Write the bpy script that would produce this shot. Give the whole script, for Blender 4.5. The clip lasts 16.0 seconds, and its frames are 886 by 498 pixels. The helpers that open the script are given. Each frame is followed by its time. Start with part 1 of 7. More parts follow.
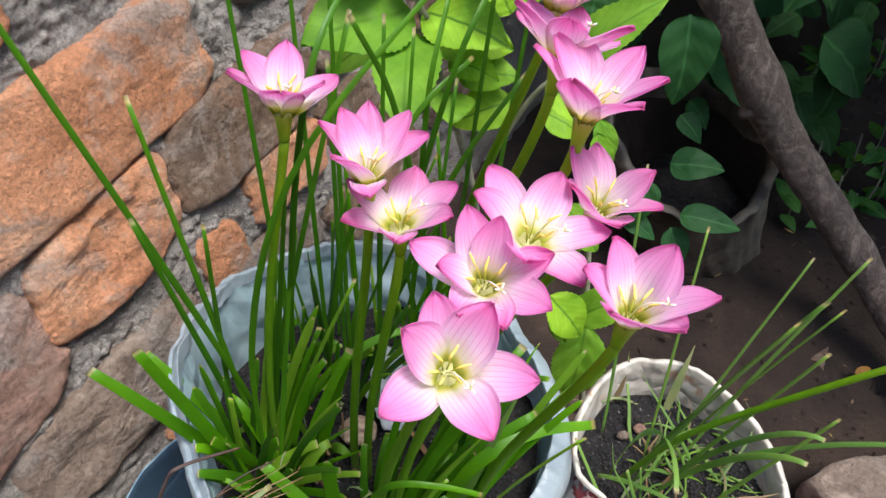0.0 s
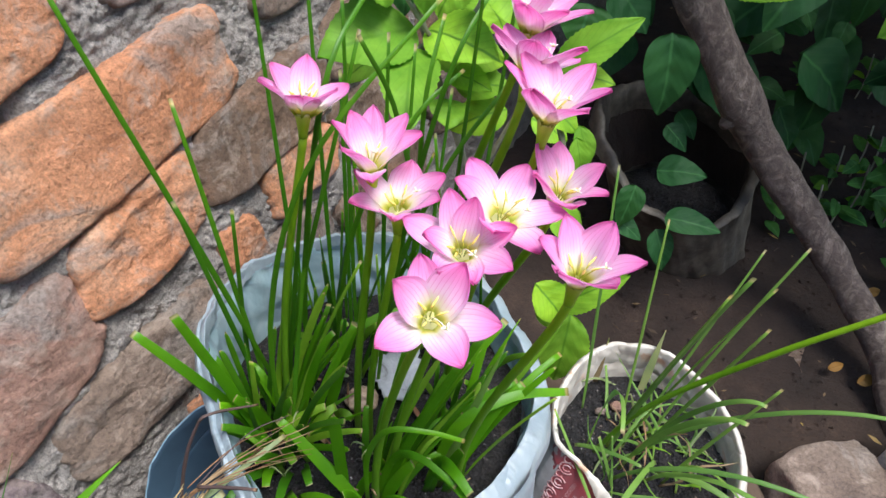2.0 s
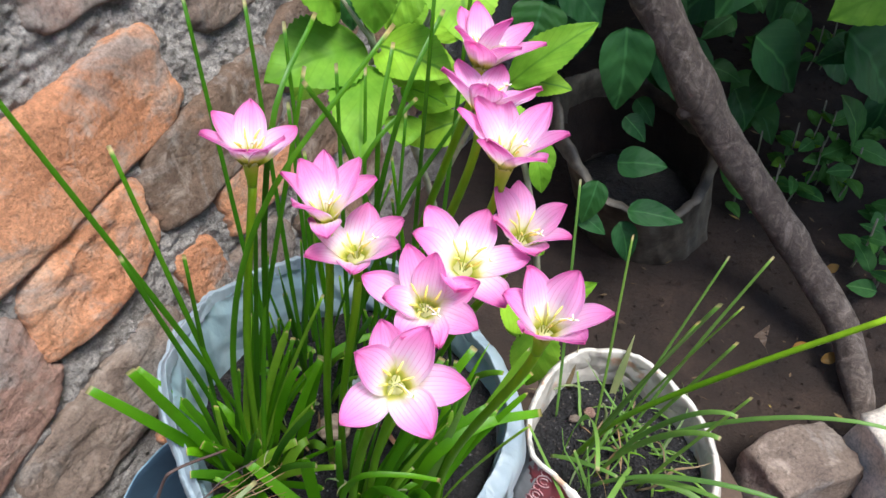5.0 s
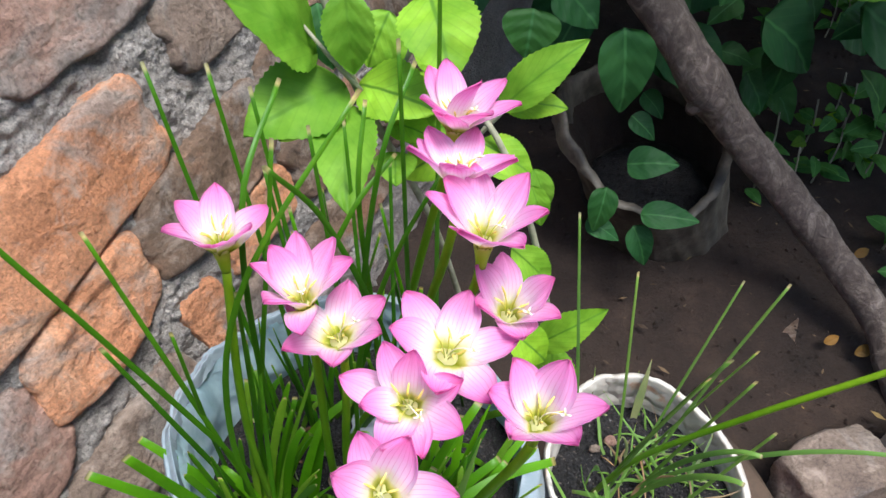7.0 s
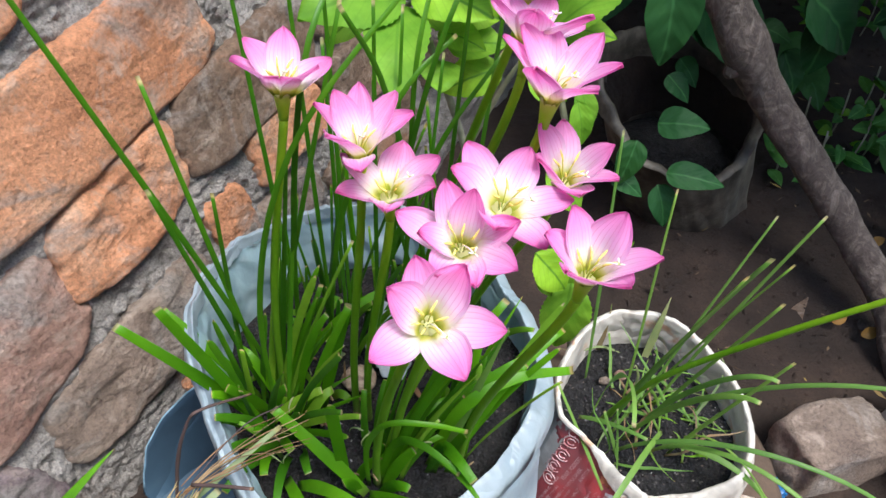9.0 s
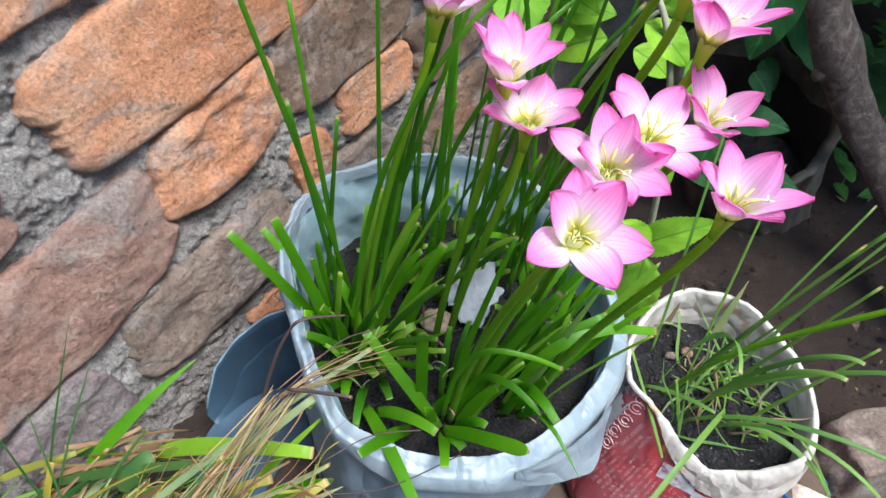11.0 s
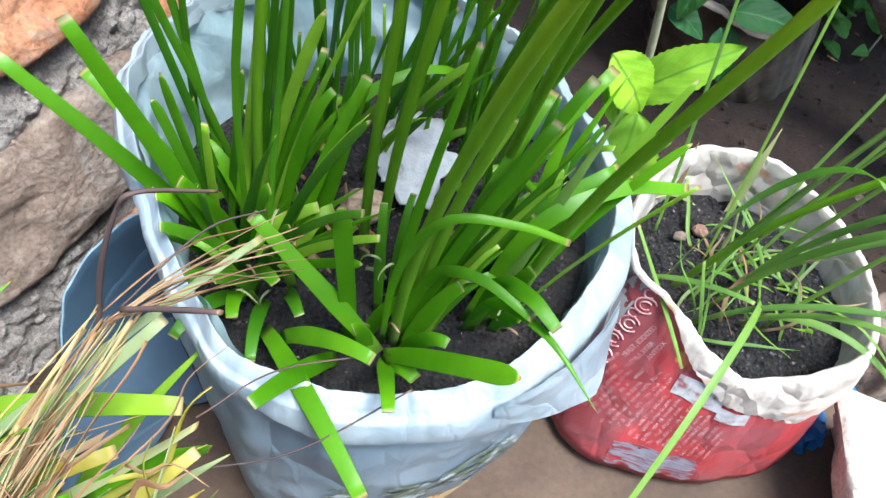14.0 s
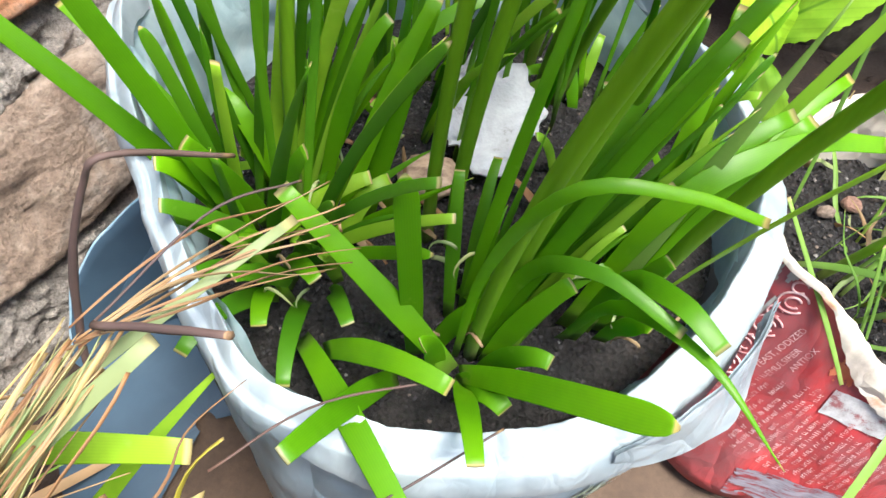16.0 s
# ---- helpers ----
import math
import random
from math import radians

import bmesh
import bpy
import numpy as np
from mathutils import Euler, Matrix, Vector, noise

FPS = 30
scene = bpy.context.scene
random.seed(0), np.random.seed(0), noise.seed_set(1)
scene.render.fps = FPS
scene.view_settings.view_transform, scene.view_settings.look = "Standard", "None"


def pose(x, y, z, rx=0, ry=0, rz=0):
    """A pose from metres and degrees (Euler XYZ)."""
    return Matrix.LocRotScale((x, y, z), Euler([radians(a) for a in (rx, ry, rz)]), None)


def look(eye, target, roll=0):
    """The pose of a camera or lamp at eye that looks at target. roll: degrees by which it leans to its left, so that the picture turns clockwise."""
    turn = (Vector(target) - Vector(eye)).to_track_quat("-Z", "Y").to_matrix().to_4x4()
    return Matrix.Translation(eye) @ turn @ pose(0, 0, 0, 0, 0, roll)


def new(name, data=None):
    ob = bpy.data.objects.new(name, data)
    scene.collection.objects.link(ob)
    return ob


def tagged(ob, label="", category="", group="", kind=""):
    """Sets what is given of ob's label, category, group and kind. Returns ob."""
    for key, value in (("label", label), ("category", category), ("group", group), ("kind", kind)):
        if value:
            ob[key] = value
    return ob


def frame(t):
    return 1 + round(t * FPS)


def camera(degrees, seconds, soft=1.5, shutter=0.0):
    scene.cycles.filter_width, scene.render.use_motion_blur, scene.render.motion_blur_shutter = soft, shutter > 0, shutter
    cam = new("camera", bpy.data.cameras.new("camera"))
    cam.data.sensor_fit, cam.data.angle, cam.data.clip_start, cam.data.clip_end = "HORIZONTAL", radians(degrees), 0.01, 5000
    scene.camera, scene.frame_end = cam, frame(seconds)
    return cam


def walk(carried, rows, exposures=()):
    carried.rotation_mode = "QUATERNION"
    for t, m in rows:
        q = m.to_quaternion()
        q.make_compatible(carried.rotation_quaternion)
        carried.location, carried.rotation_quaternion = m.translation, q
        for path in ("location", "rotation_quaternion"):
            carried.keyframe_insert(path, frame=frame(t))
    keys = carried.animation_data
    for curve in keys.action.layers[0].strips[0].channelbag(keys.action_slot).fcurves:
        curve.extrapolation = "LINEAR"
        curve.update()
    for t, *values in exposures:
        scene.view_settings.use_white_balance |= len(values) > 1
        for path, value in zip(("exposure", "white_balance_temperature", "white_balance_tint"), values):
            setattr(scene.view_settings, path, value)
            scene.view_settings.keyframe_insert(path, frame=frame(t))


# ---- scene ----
cam = camera(65.7, 16.0)
PATH = [
    (0, (0.003, 0.004, 0.622), (-0.001, 1.438, -0.772), 0.4),
    (0.5, (-0.003, -0.006, 0.632), (-0.015, 1.449, -0.741), 1.6),
    (1, (0.006, -0.022, 0.647), (-0.037, 1.456, -0.7), 0.1),
    (1.5, (0.011, -0.038, 0.649), (-0.019, 1.441, -0.697), 0.5),
    (2, (0.015, -0.054, 0.655), (-0.02, 1.4, -0.718), 0.5),
    (2.5, (0.017, -0.053, 0.663), (0.087, 1.415, -0.694), 2.0),
    (3, (0.021, -0.054, 0.669), (0.107, 1.407, -0.695), 1.3),
    (3.5, (0.021, -0.054, 0.677), (0.127, 1.414, -0.678), 1.2),
    (4, (0.016, -0.045, 0.675), (0.132, 1.421, -0.681), 2.5),
    (4.2, (0.01, -0.039, 0.674), (0.119, 1.424, -0.686), 2.7),
    (6.3, (0.038, 0.008, 0.679), (-0.007, 1.304, -0.843), -7.0),
    (6.5, (0.039, 0.014, 0.683), (-0.006, 1.345, -0.81), -6.9),
    (7, (0.044, 0.029, 0.692), (0.022, 1.39, -0.773), -7.0),
    (7.5, (0.031, 0.005, 0.689), (-0.024, 1.362, -0.779), -6.2),
    (8, (0.02, -0.015, 0.666), (0.005, 1.347, -0.799), -1.3),
    (8.2, (0.019, -0.011, 0.659), (-0.003, 1.343, -0.812), -1.4),
    (10.3, (-0.015, -0.035, 0.651), (-0.041, 1.296, -0.842), 1.9),
    (10.5, (-0.022, -0.036, 0.658), (-0.066, 1.311, -0.82), 2.0),
    (11, (-0.042, -0.058, 0.636), (-0.111, 1.267, -0.86), 4.4),
    (11.5, (-0.05, -0.072, 0.617), (-0.105, 1.233, -0.897), 6.4),
    (12, (-0.042, -0.075, 0.613), (-0.101, 1.217, -0.914), 6.2),
    (12.5, (-0.041, -0.073, 0.605), (-0.109, 1.192, -0.943), 5.5),
    (13, (-0.038, -0.046, 0.56), (-0.007, 1.198, -1.006), 7.6),
    (13.5, (-0.048, -0.022, 0.537), (0.002, 1.184, -1.058), 6.9),
    (14, (-0.039, 0.02, 0.482), (0.087, 1.189, -1.135), 8.1),
    (14.5, (-0.046, 0.045, 0.44), (0.035, 1.171, -1.211), 6.4),
    (15, (-0.048, 0.065, 0.421), (0.019, 1.196, -1.227), 4.9),
    (15.5, (-0.054, 0.075, 0.406), (0.01, 1.172, -1.265), 4.9),
    (16, (-0.053, 0.073, 0.41), (-0.049, 1.189, -1.25), 2.8),
]
walk(cam, [(t, look(eye, target, roll)) for t, eye, target, roll in PATH], [(0, 0.68, 6300, 8), (1.5, 0.75, 6200, 8), (2.5, 0.85, 6050, 6), (4, 0.86, 6050, 6), (8, 0.83, 6050, 6), (10.5, 0.87, 5950, 5), (11.2, 0.95, 5750, 4), (12.2, 1.21, 5600, 3), (14, 1.54, 5850, 4), (16, 1.73, 6600, 6)])

# ---- world and light ----
world = bpy.data.worlds.new("sky")
scene.world = world
world.use_nodes = True
wn = world.node_tree.nodes
sky = wn.new("ShaderNodeTexSky")
sky.sky_type = "NISHITA"
sky.sun_disc = False
sky.sun_elevation, sky.sun_rotation = radians(70), radians(120)
sky.air_density, sky.dust_density, sky.ozone_density = 1.2, 2.0, 1.0
world.node_tree.links.new(sky.outputs["Color"], wn["Background"].inputs["Color"])
wn["Background"].inputs["Strength"].default_value = 0.165
sun = new("sun", bpy.data.lights.new("sun", "SUN"))
sun.data.energy, sun.data.angle, sun.data.color = 3.2, radians(26), (1.0, 0.97, 0.91)
sun.matrix_world = look((0.62, -0.12, 2.2), (0.0, 0.25, 0.2))

# ---- materials ----


class Mat:
    """A small wrapper to lay out a node material."""

    def __init__(self, name, rough=0.6, metal=0.0, gloss=0.5):
        self.m = bpy.data.materials.new(name)
        self.m.use_nodes = True
        self.n, self.l = self.m.node_tree.nodes, self.m.node_tree.links
        self.b = self.n["Principled BSDF"]
        self.b.inputs["Roughness"].default_value = rough
        self.b.inputs["Metallic"].default_value = metal
        self.b.inputs["Specular IOR Level"].default_value = gloss
        self.tc = self.n.new("ShaderNodeTexCoord")

    def put(self, a, b):
        self.l.new(a, b)

    def noise(self, scale, detail=4.0, rough=0.6, coord="Object", stretch=None, distort=0.0):
        n = self.n.new("ShaderNodeTexNoise")
        n.inputs["Scale"].default_value, n.inputs["Detail"].default_value = scale, detail
        n.inputs["Roughness"].default_value, n.inputs["Distortion"].default_value = rough, distort
        src = self.tc.outputs[coord]
        if stretch:
            mp = self.n.new("ShaderNodeMapping")
            mp.inputs["Scale"].default_value = stretch
            self.put(src, mp.inputs["Vector"])
            src = mp.outputs["Vector"]
        self.put(src, n.inputs["Vector"])
        return n.outputs["Fac"]

    def voronoi(self, scale, coord="Object"):
        n = self.n.new("ShaderNodeTexVoronoi")
        n.inputs["Scale"].default_value = scale
        self.put(self.tc.outputs[coord], n.inputs["Vector"])
        return n.outputs["Distance"]

    def folds(self, stretch, warp=0.25):
        """Crisp creases of a crumpled sheet: 0 on a crease, rising between them."""
        mp = self.n.new("ShaderNodeMapping")
        mp.inputs["Scale"].default_value = stretch
        self.put(self.tc.outputs["Object"], mp.inputs["Vector"])
        nz = self.n.new("ShaderNodeTexNoise")
        nz.inputs["Scale"].default_value = 1.3
        self.put(mp.outputs["Vector"], nz.inputs["Vector"])
        mx = self.n.new("ShaderNodeMix")
        mx.data_type, mx.blend_type = "RGBA", "LINEAR_LIGHT"
        mx.inputs[0].default_value = warp
        self.put(mp.outputs["Vector"], mx.inputs[6])
        self.put(nz.outputs["Color"], mx.inputs[7])
        n = self.n.new("ShaderNodeTexVoronoi")
        n.feature = "DISTANCE_TO_EDGE"
        n.inputs["Scale"].default_value = 1.0
        self.put(mx.outputs[2], n.inputs["Vector"])
        return n.outputs["Distance"]

    def ramp(self, fac, stops):
        r = self.n.new("ShaderNodeValToRGB")
        el = r.color_ramp.elements
        while len(el) < len(stops):
            el.new(0.5)
        for e, (p, c) in zip(el, stops):
            e.position, e.color = p, (*c, 1.0) if len(c) == 3 else c
        self.put(fac, r.inputs["Fac"])
        return r.outputs["Color"]

    def mix(self, fac, a, b, kind="MIX"):
        m = self.n.new("ShaderNodeMix")
        m.data_type, m.blend_type = "RGBA", kind
        for v, sock in ((fac, m.inputs[0]), (a, m.inputs[6]), (b, m.inputs[7])):
            if isinstance(v, (int, float)):
                sock.default_value = v
            elif isinstance(v, tuple):
                sock.default_value = (*v, 1.0)
            else:
                self.put(v, sock)
        return m.outputs[2]

    def math(self, op, a, b=0.0):
        m = self.n.new("ShaderNodeMath")
        m.operation = op
        for v, sock in ((a, m.inputs[0]), (b, m.inputs[1])):
            if isinstance(v, (int, float)):
                sock.default_value = v
            else:
                self.put(v, sock)
        return m.outputs[0]

    def uv(self):
        s = self.n.new("ShaderNodeSeparateXYZ")
        self.put(self.tc.outputs["UV"], s.inputs[0])
        return s.outputs[0], s.outputs[1]

    def rand(self):
        return self.n.new("ShaderNodeObjectInfo").outputs["Random"]

    def island(self):
        return self.n.new("ShaderNodeNewGeometry").outputs["Random Per Island"]

    def color(self, c):
        if isinstance(c, tuple):
            self.b.inputs["Base Color"].default_value = (*c, 1.0)
        else:
            self.put(c, self.b.inputs["Base Color"])
        return self

    def rough(self, fac, lo, hi):
        r = self.n.new("ShaderNodeMapRange")
        r.inputs["To Min"].default_value, r.inputs["To Max"].default_value = lo, hi
        self.put(fac, r.inputs["Value"])
        self.put(r.outputs[0], self.b.inputs["Roughness"])

    def bump(self, fac, strength=0.4, dist=0.002):
        p = self.n.new("ShaderNodeBump")
        p.inputs["Strength"].default_value, p.inputs["Distance"].default_value = strength, dist
        self.put(fac, p.inputs["Height"])
        old = self.b.inputs["Normal"].links
        if old:
            self.put(old[0].from_socket, p.inputs["Normal"])
        self.put(p.outputs[0], self.b.inputs["Normal"])
        return self

    def glow_through(self, color, amount):
        """Lets light through thin leaves and petals."""
        t = self.n.new("ShaderNodeBsdfTranslucent")
        if isinstance(color, tuple):
            t.inputs["Color"].default_value = (*color, 1.0)
        else:
            self.put(color, t.inputs["Color"])
        mx = self.n.new("ShaderNodeMixShader")
        mx.inputs[0].default_value = amount
        self.put(self.b.outputs[0], mx.inputs[1])
        self.put(t.outputs[0], mx.inputs[2])
        self.put(mx.outputs[0], self.n["Material Output"].inputs["Surface"])


def stone_mat(name, a, b, c, relief=1.0):
    m = Mat(name, 0.85)
    big = m.noise(9, 5, 0.6)
    col = m.ramp(big, [(0.3, a), (0.55, b), (0.72, c)])
    fine = m.noise(260, 6, 0.75)
    col = m.mix(0.85, col, m.ramp(fine, [(0.30, (0.45, 0.42, 0.4)), (0.5, (1.0, 0.98, 0.96)), (0.70, (1.4, 1.36, 1.32))]), "MULTIPLY")
    dust = m.noise(28, 6, 0.7, distort=0.6)
    col = m.mix(m.ramp(dust, [(0.52, (0, 0, 0)), (0.68, (0.6, 0.6, 0.6))]), col, (0.56, 0.44, 0.36))
    pits = m.noise(80, 6, 0.7, distort=0.2)
    col = m.mix(m.ramp(pits, [(0.25, (0.6, 0.6, 0.6)), (0.38, (0, 0, 0))]), col, tuple(v * 0.4 for v in a))
    # thin smears of mortar left on the face
    smear = m.noise(11, 6, 0.62, distort=1.0)
    film = m.math("MULTIPLY", m.ramp(smear, [(0.53, (0, 0, 0)), (0.66, (0.75, 0.75, 0.75))]), min(1.0, 1.4 * relief))
    m.color(m.mix(film, col, m.ramp(fine, [(0.35, (0.20, 0.172, 0.157)), (0.6, (0.41, 0.36, 0.325))])))
    m.bump(m.noise(26, 4, 0.55, distort=0.2), relief, 0.007)
    m.bump(smear, relief, 0.006)
    m.bump(m.noise(150, 6, 0.75), relief, 0.0032)
    chips = m.math("MINIMUM", m.noise(75, 5, 0.65, distort=0.5), 0.42)
    m.bump(chips, relief, 0.022)
    m.bump(fine, relief, 0.0035)
    return m.m


STONE = {
    "orange": stone_mat("sandstone_orange", (0.51, 0.21, 0.10), (0.69, 0.32, 0.17), (0.73, 0.44, 0.29)),
    "pink": stone_mat("sandstone_pink", (0.31, 0.165, 0.125), (0.41, 0.24, 0.185), (0.48, 0.32, 0.26)),
    "dark": stone_mat("sandstone_dark", (0.13, 0.085, 0.06), (0.22, 0.14, 0.095), (0.38, 0.19, 0.11)),
    "purple": stone_mat("sandstone_purple", (0.16, 0.11, 0.12), (0.24, 0.18, 0.19), (0.36, 0.28, 0.28)),
    "grey": stone_mat("sandstone_grey", (0.19, 0.135, 0.105), (0.29, 0.21, 0.165), (0.42, 0.30, 0.245)),
    "cream": stone_mat("sandstone_cream", (0.58, 0.48, 0.40), (0.74, 0.65, 0.57), (0.80, 0.73, 0.66), 0.45),
    "brown": stone_mat("fieldstone_brown", (0.14, 0.10, 0.08), (0.23, 0.17, 0.135), (0.31, 0.24, 0.195), 0.6),
}

mm = Mat("mortar", 0.95)
g1 = mm.noise(420, 5, 0.8)
col = mm.ramp(mm.noise(14, 6, 0.65), [(0.3, (0.31, 0.27, 0.25)), (0.5, (0.45, 0.40, 0.37)), (0.7, (0.60, 0.54, 0.505))])
col = mm.mix(0.75, col, mm.ramp(g1, [(0.36, (0.42, 0.40, 0.39)), (0.50, (0.96, 0.96, 0.96)), (0.64, (1.5, 1.46, 1.42))]), "MULTIPLY")
mm.color(mm.mix(mm.ramp(mm.noise(24, 5, 0.7), [(0.58, (0, 0, 0)), (0.72, (0.45, 0.45, 0.45))]), col, (0.36, 0.23, 0.17)))
mm.bump(mm.noise(75, 9, 0.74, distort=0.2), 1.0, 0.011)
mm.bump(mm.voronoi(210), 1.0, 0.006)
mm.bump(g1, 1.0, 0.004)
MORTAR = mm.m

mm = Mat("garden_soil", 0.95)
g1 = mm.noise(330, 6, 0.8)
col = mm.ramp(mm.noise(9, 6, 0.7), [(0.3, (0.018, 0.011, 0.008)), (0.55, (0.042, 0.025, 0.018)), (0.75, (0.085, 0.052, 0.037))])
mm.color(mm.mix(0.6, col, mm.ramp(g1, [(0.3, (0.35, 0.35, 0.35)), (0.7, (1.4, 1.35, 1.3))]), "MULTIPLY"))
mm.bump(mm.noise(60, 6, 0.7), 0.8, 0.01)
mm.bump(g1, 0.7, 0.002)
SOIL_DIRT = mm.m

mm = Mat("potting_soil", 0.9)
g1 = mm.noise(700, 4, 0.8)
col = mm.ramp(mm.noise(40, 6, 0.7), [(0.35, (0.012, 0.011, 0.012)), (0.58, (0.030, 0.024, 0.023)), (0.76, (0.085, 0.056, 0.044))])
mm.color(mm.mix(0.6, col, mm.ramp(g1, [(0.4, (0.25, 0.25, 0.28)), (0.62, (0.9, 0.9, 0.95)), (0.74, (3.2, 3.2, 3.4))]), "MULTIPLY"))
mm.bump(mm.noise(60, 6, 0.7), 1.0, 0.012)
mm.bump(mm.voronoi(300), 1.0, 0.005)
mm.bump(g1, 0.6, 0.0015)
SOIL_POT = mm.m

mm = Mat("sandstone_slab", 0.85)
col = mm.ramp(mm.noise(7, 7, 0.65), [(0.3, (0.045, 0.027, 0.018)), (0.5, (0.085, 0.053, 0.035)), (0.75, (0.145, 0.094, 0.065))])
mm.color(mm.mix(0.4, col, mm.ramp(mm.noise(180, 5, 0.7), [(0.3, (0.4, 0.4, 0.4)), (0.7, (1.2, 1.2, 1.2))]), "MULTIPLY"))
mm.bump(mm.noise(90, 6, 0.65), 0.5, 0.003)
SLAB = mm.m

# white woven-plastic bag: pale blue white, soiled, wrinkled, darkened for the sides' shade
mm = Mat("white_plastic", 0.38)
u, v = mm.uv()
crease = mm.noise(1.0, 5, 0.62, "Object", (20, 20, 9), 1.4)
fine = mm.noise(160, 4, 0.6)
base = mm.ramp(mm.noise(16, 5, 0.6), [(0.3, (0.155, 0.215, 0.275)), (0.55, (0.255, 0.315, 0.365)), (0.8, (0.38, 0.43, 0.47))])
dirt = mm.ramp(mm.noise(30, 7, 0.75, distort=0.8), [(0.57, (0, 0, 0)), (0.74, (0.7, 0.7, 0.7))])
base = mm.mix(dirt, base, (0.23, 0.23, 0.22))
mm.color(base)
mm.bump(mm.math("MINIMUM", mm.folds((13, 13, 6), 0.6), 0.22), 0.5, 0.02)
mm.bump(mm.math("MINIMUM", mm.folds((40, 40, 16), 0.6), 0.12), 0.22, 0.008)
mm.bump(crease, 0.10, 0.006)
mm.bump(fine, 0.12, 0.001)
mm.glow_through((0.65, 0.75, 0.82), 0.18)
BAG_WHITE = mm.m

# brighter copy of the plastic: the rim's light is put into its colour
mm = Mat("lit_rim_plastic", 0.36)
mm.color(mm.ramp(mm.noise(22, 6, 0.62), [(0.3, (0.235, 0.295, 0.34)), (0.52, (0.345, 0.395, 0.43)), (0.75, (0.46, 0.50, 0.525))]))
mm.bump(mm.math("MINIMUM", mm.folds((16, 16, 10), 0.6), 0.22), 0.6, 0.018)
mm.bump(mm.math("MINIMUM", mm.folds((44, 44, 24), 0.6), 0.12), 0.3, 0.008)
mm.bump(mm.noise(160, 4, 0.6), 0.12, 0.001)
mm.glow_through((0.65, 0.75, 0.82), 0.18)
BAG_LIT_RIM = mm.m

mm = Mat("white_plastic_inside", 0.42)
base = mm.ramp(mm.noise(30, 6, 0.65, distort=0.6), [(0.3, (0.30, 0.44, 0.49)), (0.5, (0.48, 0.63, 0.68)), (0.72, (0.70, 0.80, 0.84))])
mm.color(base)
mm.bump(mm.math("MINIMUM", mm.folds((15, 15, 9), 0.5), 0.25), 0.45, 0.02)
mm.bump(mm.noise(1.0, 5, 0.62, "Object", (60, 60, 40), 1.5), 0.3, 0.006)
mm.glow_through((0.55, 0.72, 0.78), 0.38)
BAG_INSIDE = mm.m

mm = Mat("blue_plastic", 0.42)
mm.color(mm.ramp(mm.noise(11, 5, 0.6), [(0.3, (0.028, 0.052, 0.082)), (0.6, (0.045, 0.08, 0.12)), (0.8, (0.08, 0.125, 0.17))]))
mm.bump(mm.math("MINIMUM", mm.folds((9, 9, 7), 0.5), 0.2), 0.22, 0.012)
mm.bump(mm.noise(240, 4), 0.1, 0.001)
BAG_BLUE = mm.m

mm = Mat("blue_edge", 0.5)
mm.color(mm.ramp(mm.noise(60), [(0.3, (0.16, 0.27, 0.36)), (0.7, (0.32, 0.45, 0.55))]))
BLUE_EDGE = mm.m

# printed red bag
mm = Mat("red_print", 0.33)
worn = mm.noise(22, 7, 0.72, distort=0.7)
base = mm.ramp(mm.noise(14, 4), [(0.3, (0.31, 0.030, 0.038)), (0.7, (0.55, 0.068, 0.072))])
base = mm.mix(mm.ramp(worn, [(0.42, (0, 0, 0)), (0.64, (0.75, 0.75, 0.75))]), base, (0.26, 0.095, 0.105))
mm.color(base)
mm.bump(mm.math("MINIMUM", mm.folds((34, 34, 16), 0.5), 0.25), 0.4, 0.012)
mm.bump(mm.noise(1.0, 5, 0.6, "Object", (45, 45, 18), 1.0), 0.25, 0.005)
BAG_RED = mm.m

mm = Mat("pale_cuff", 0.45)
base = mm.ramp(mm.noise(26, 6, 0.7, distort=0.6), [(0.28, (0.40, 0.35, 0.31)), (0.42, (0.62, 0.55, 0.48)), (0.54, (0.74, 0.68, 0.61)), (0.61, (0.70, 0.45, 0.31)), (0.74, (0.50, 0.19, 0.08))])
mm.color(base)
mm.bump(mm.math("MINIMUM", mm.folds((30, 30, 24), 0.5), 0.3), 0.5, 0.016)
mm.glow_through((0.8, 0.7, 0.62), 0.18)
CUFF = mm.m

mm = Mat("print_white", 0.4)
mm.color(mm.ramp(mm.noise(90), [(0.36, (0.42, 0.15, 0.16)), (0.60, (0.66, 0.45, 0.45))]))
INK_WHITE = mm.m
mm = Mat("print_silver", 0.4)
mm.color(mm.ramp(mm.noise(110, 6, 0.7), [(0.34, (0.27, 0.10, 0.11)), (0.44, (0.40, 0.38, 0.39)), (0.7, (0.62, 0.62, 0.64))]))
INK_SILVER = mm.m
mm = Mat("unprinted_plastic", 0.45)
mm.color(mm.ramp(mm.noise(30, 5, 0.6), [(0.35, (0.30, 0.27, 0.25)), (0.65, (0.50, 0.48, 0.47))]))
mm.bump(mm.noise(60, 4), 0.4, 0.003)
INK_PLAIN = mm.m
mm = Mat("print_grey", 0.4)
mm.color(mm.ramp(mm.noise(1.0, 5, 0.7, "Object", (60, 60, 420)), [(0.40, (0.24, 0.035, 0.045)), (0.50, (0.22, 0.20, 0.24)), (0.75, (0.34, 0.34, 0.40))]))
INK_GREY = mm.m
mm = Mat("print_orange", 0.4)
mm.color(mm.ramp(mm.noise(60), [(0.3, (0.50, 0.075, 0.035)), (0.7, (0.68, 0.24, 0.13))]))
INK_ORANGE = mm.m
mm = Mat("print_green", 0.45)
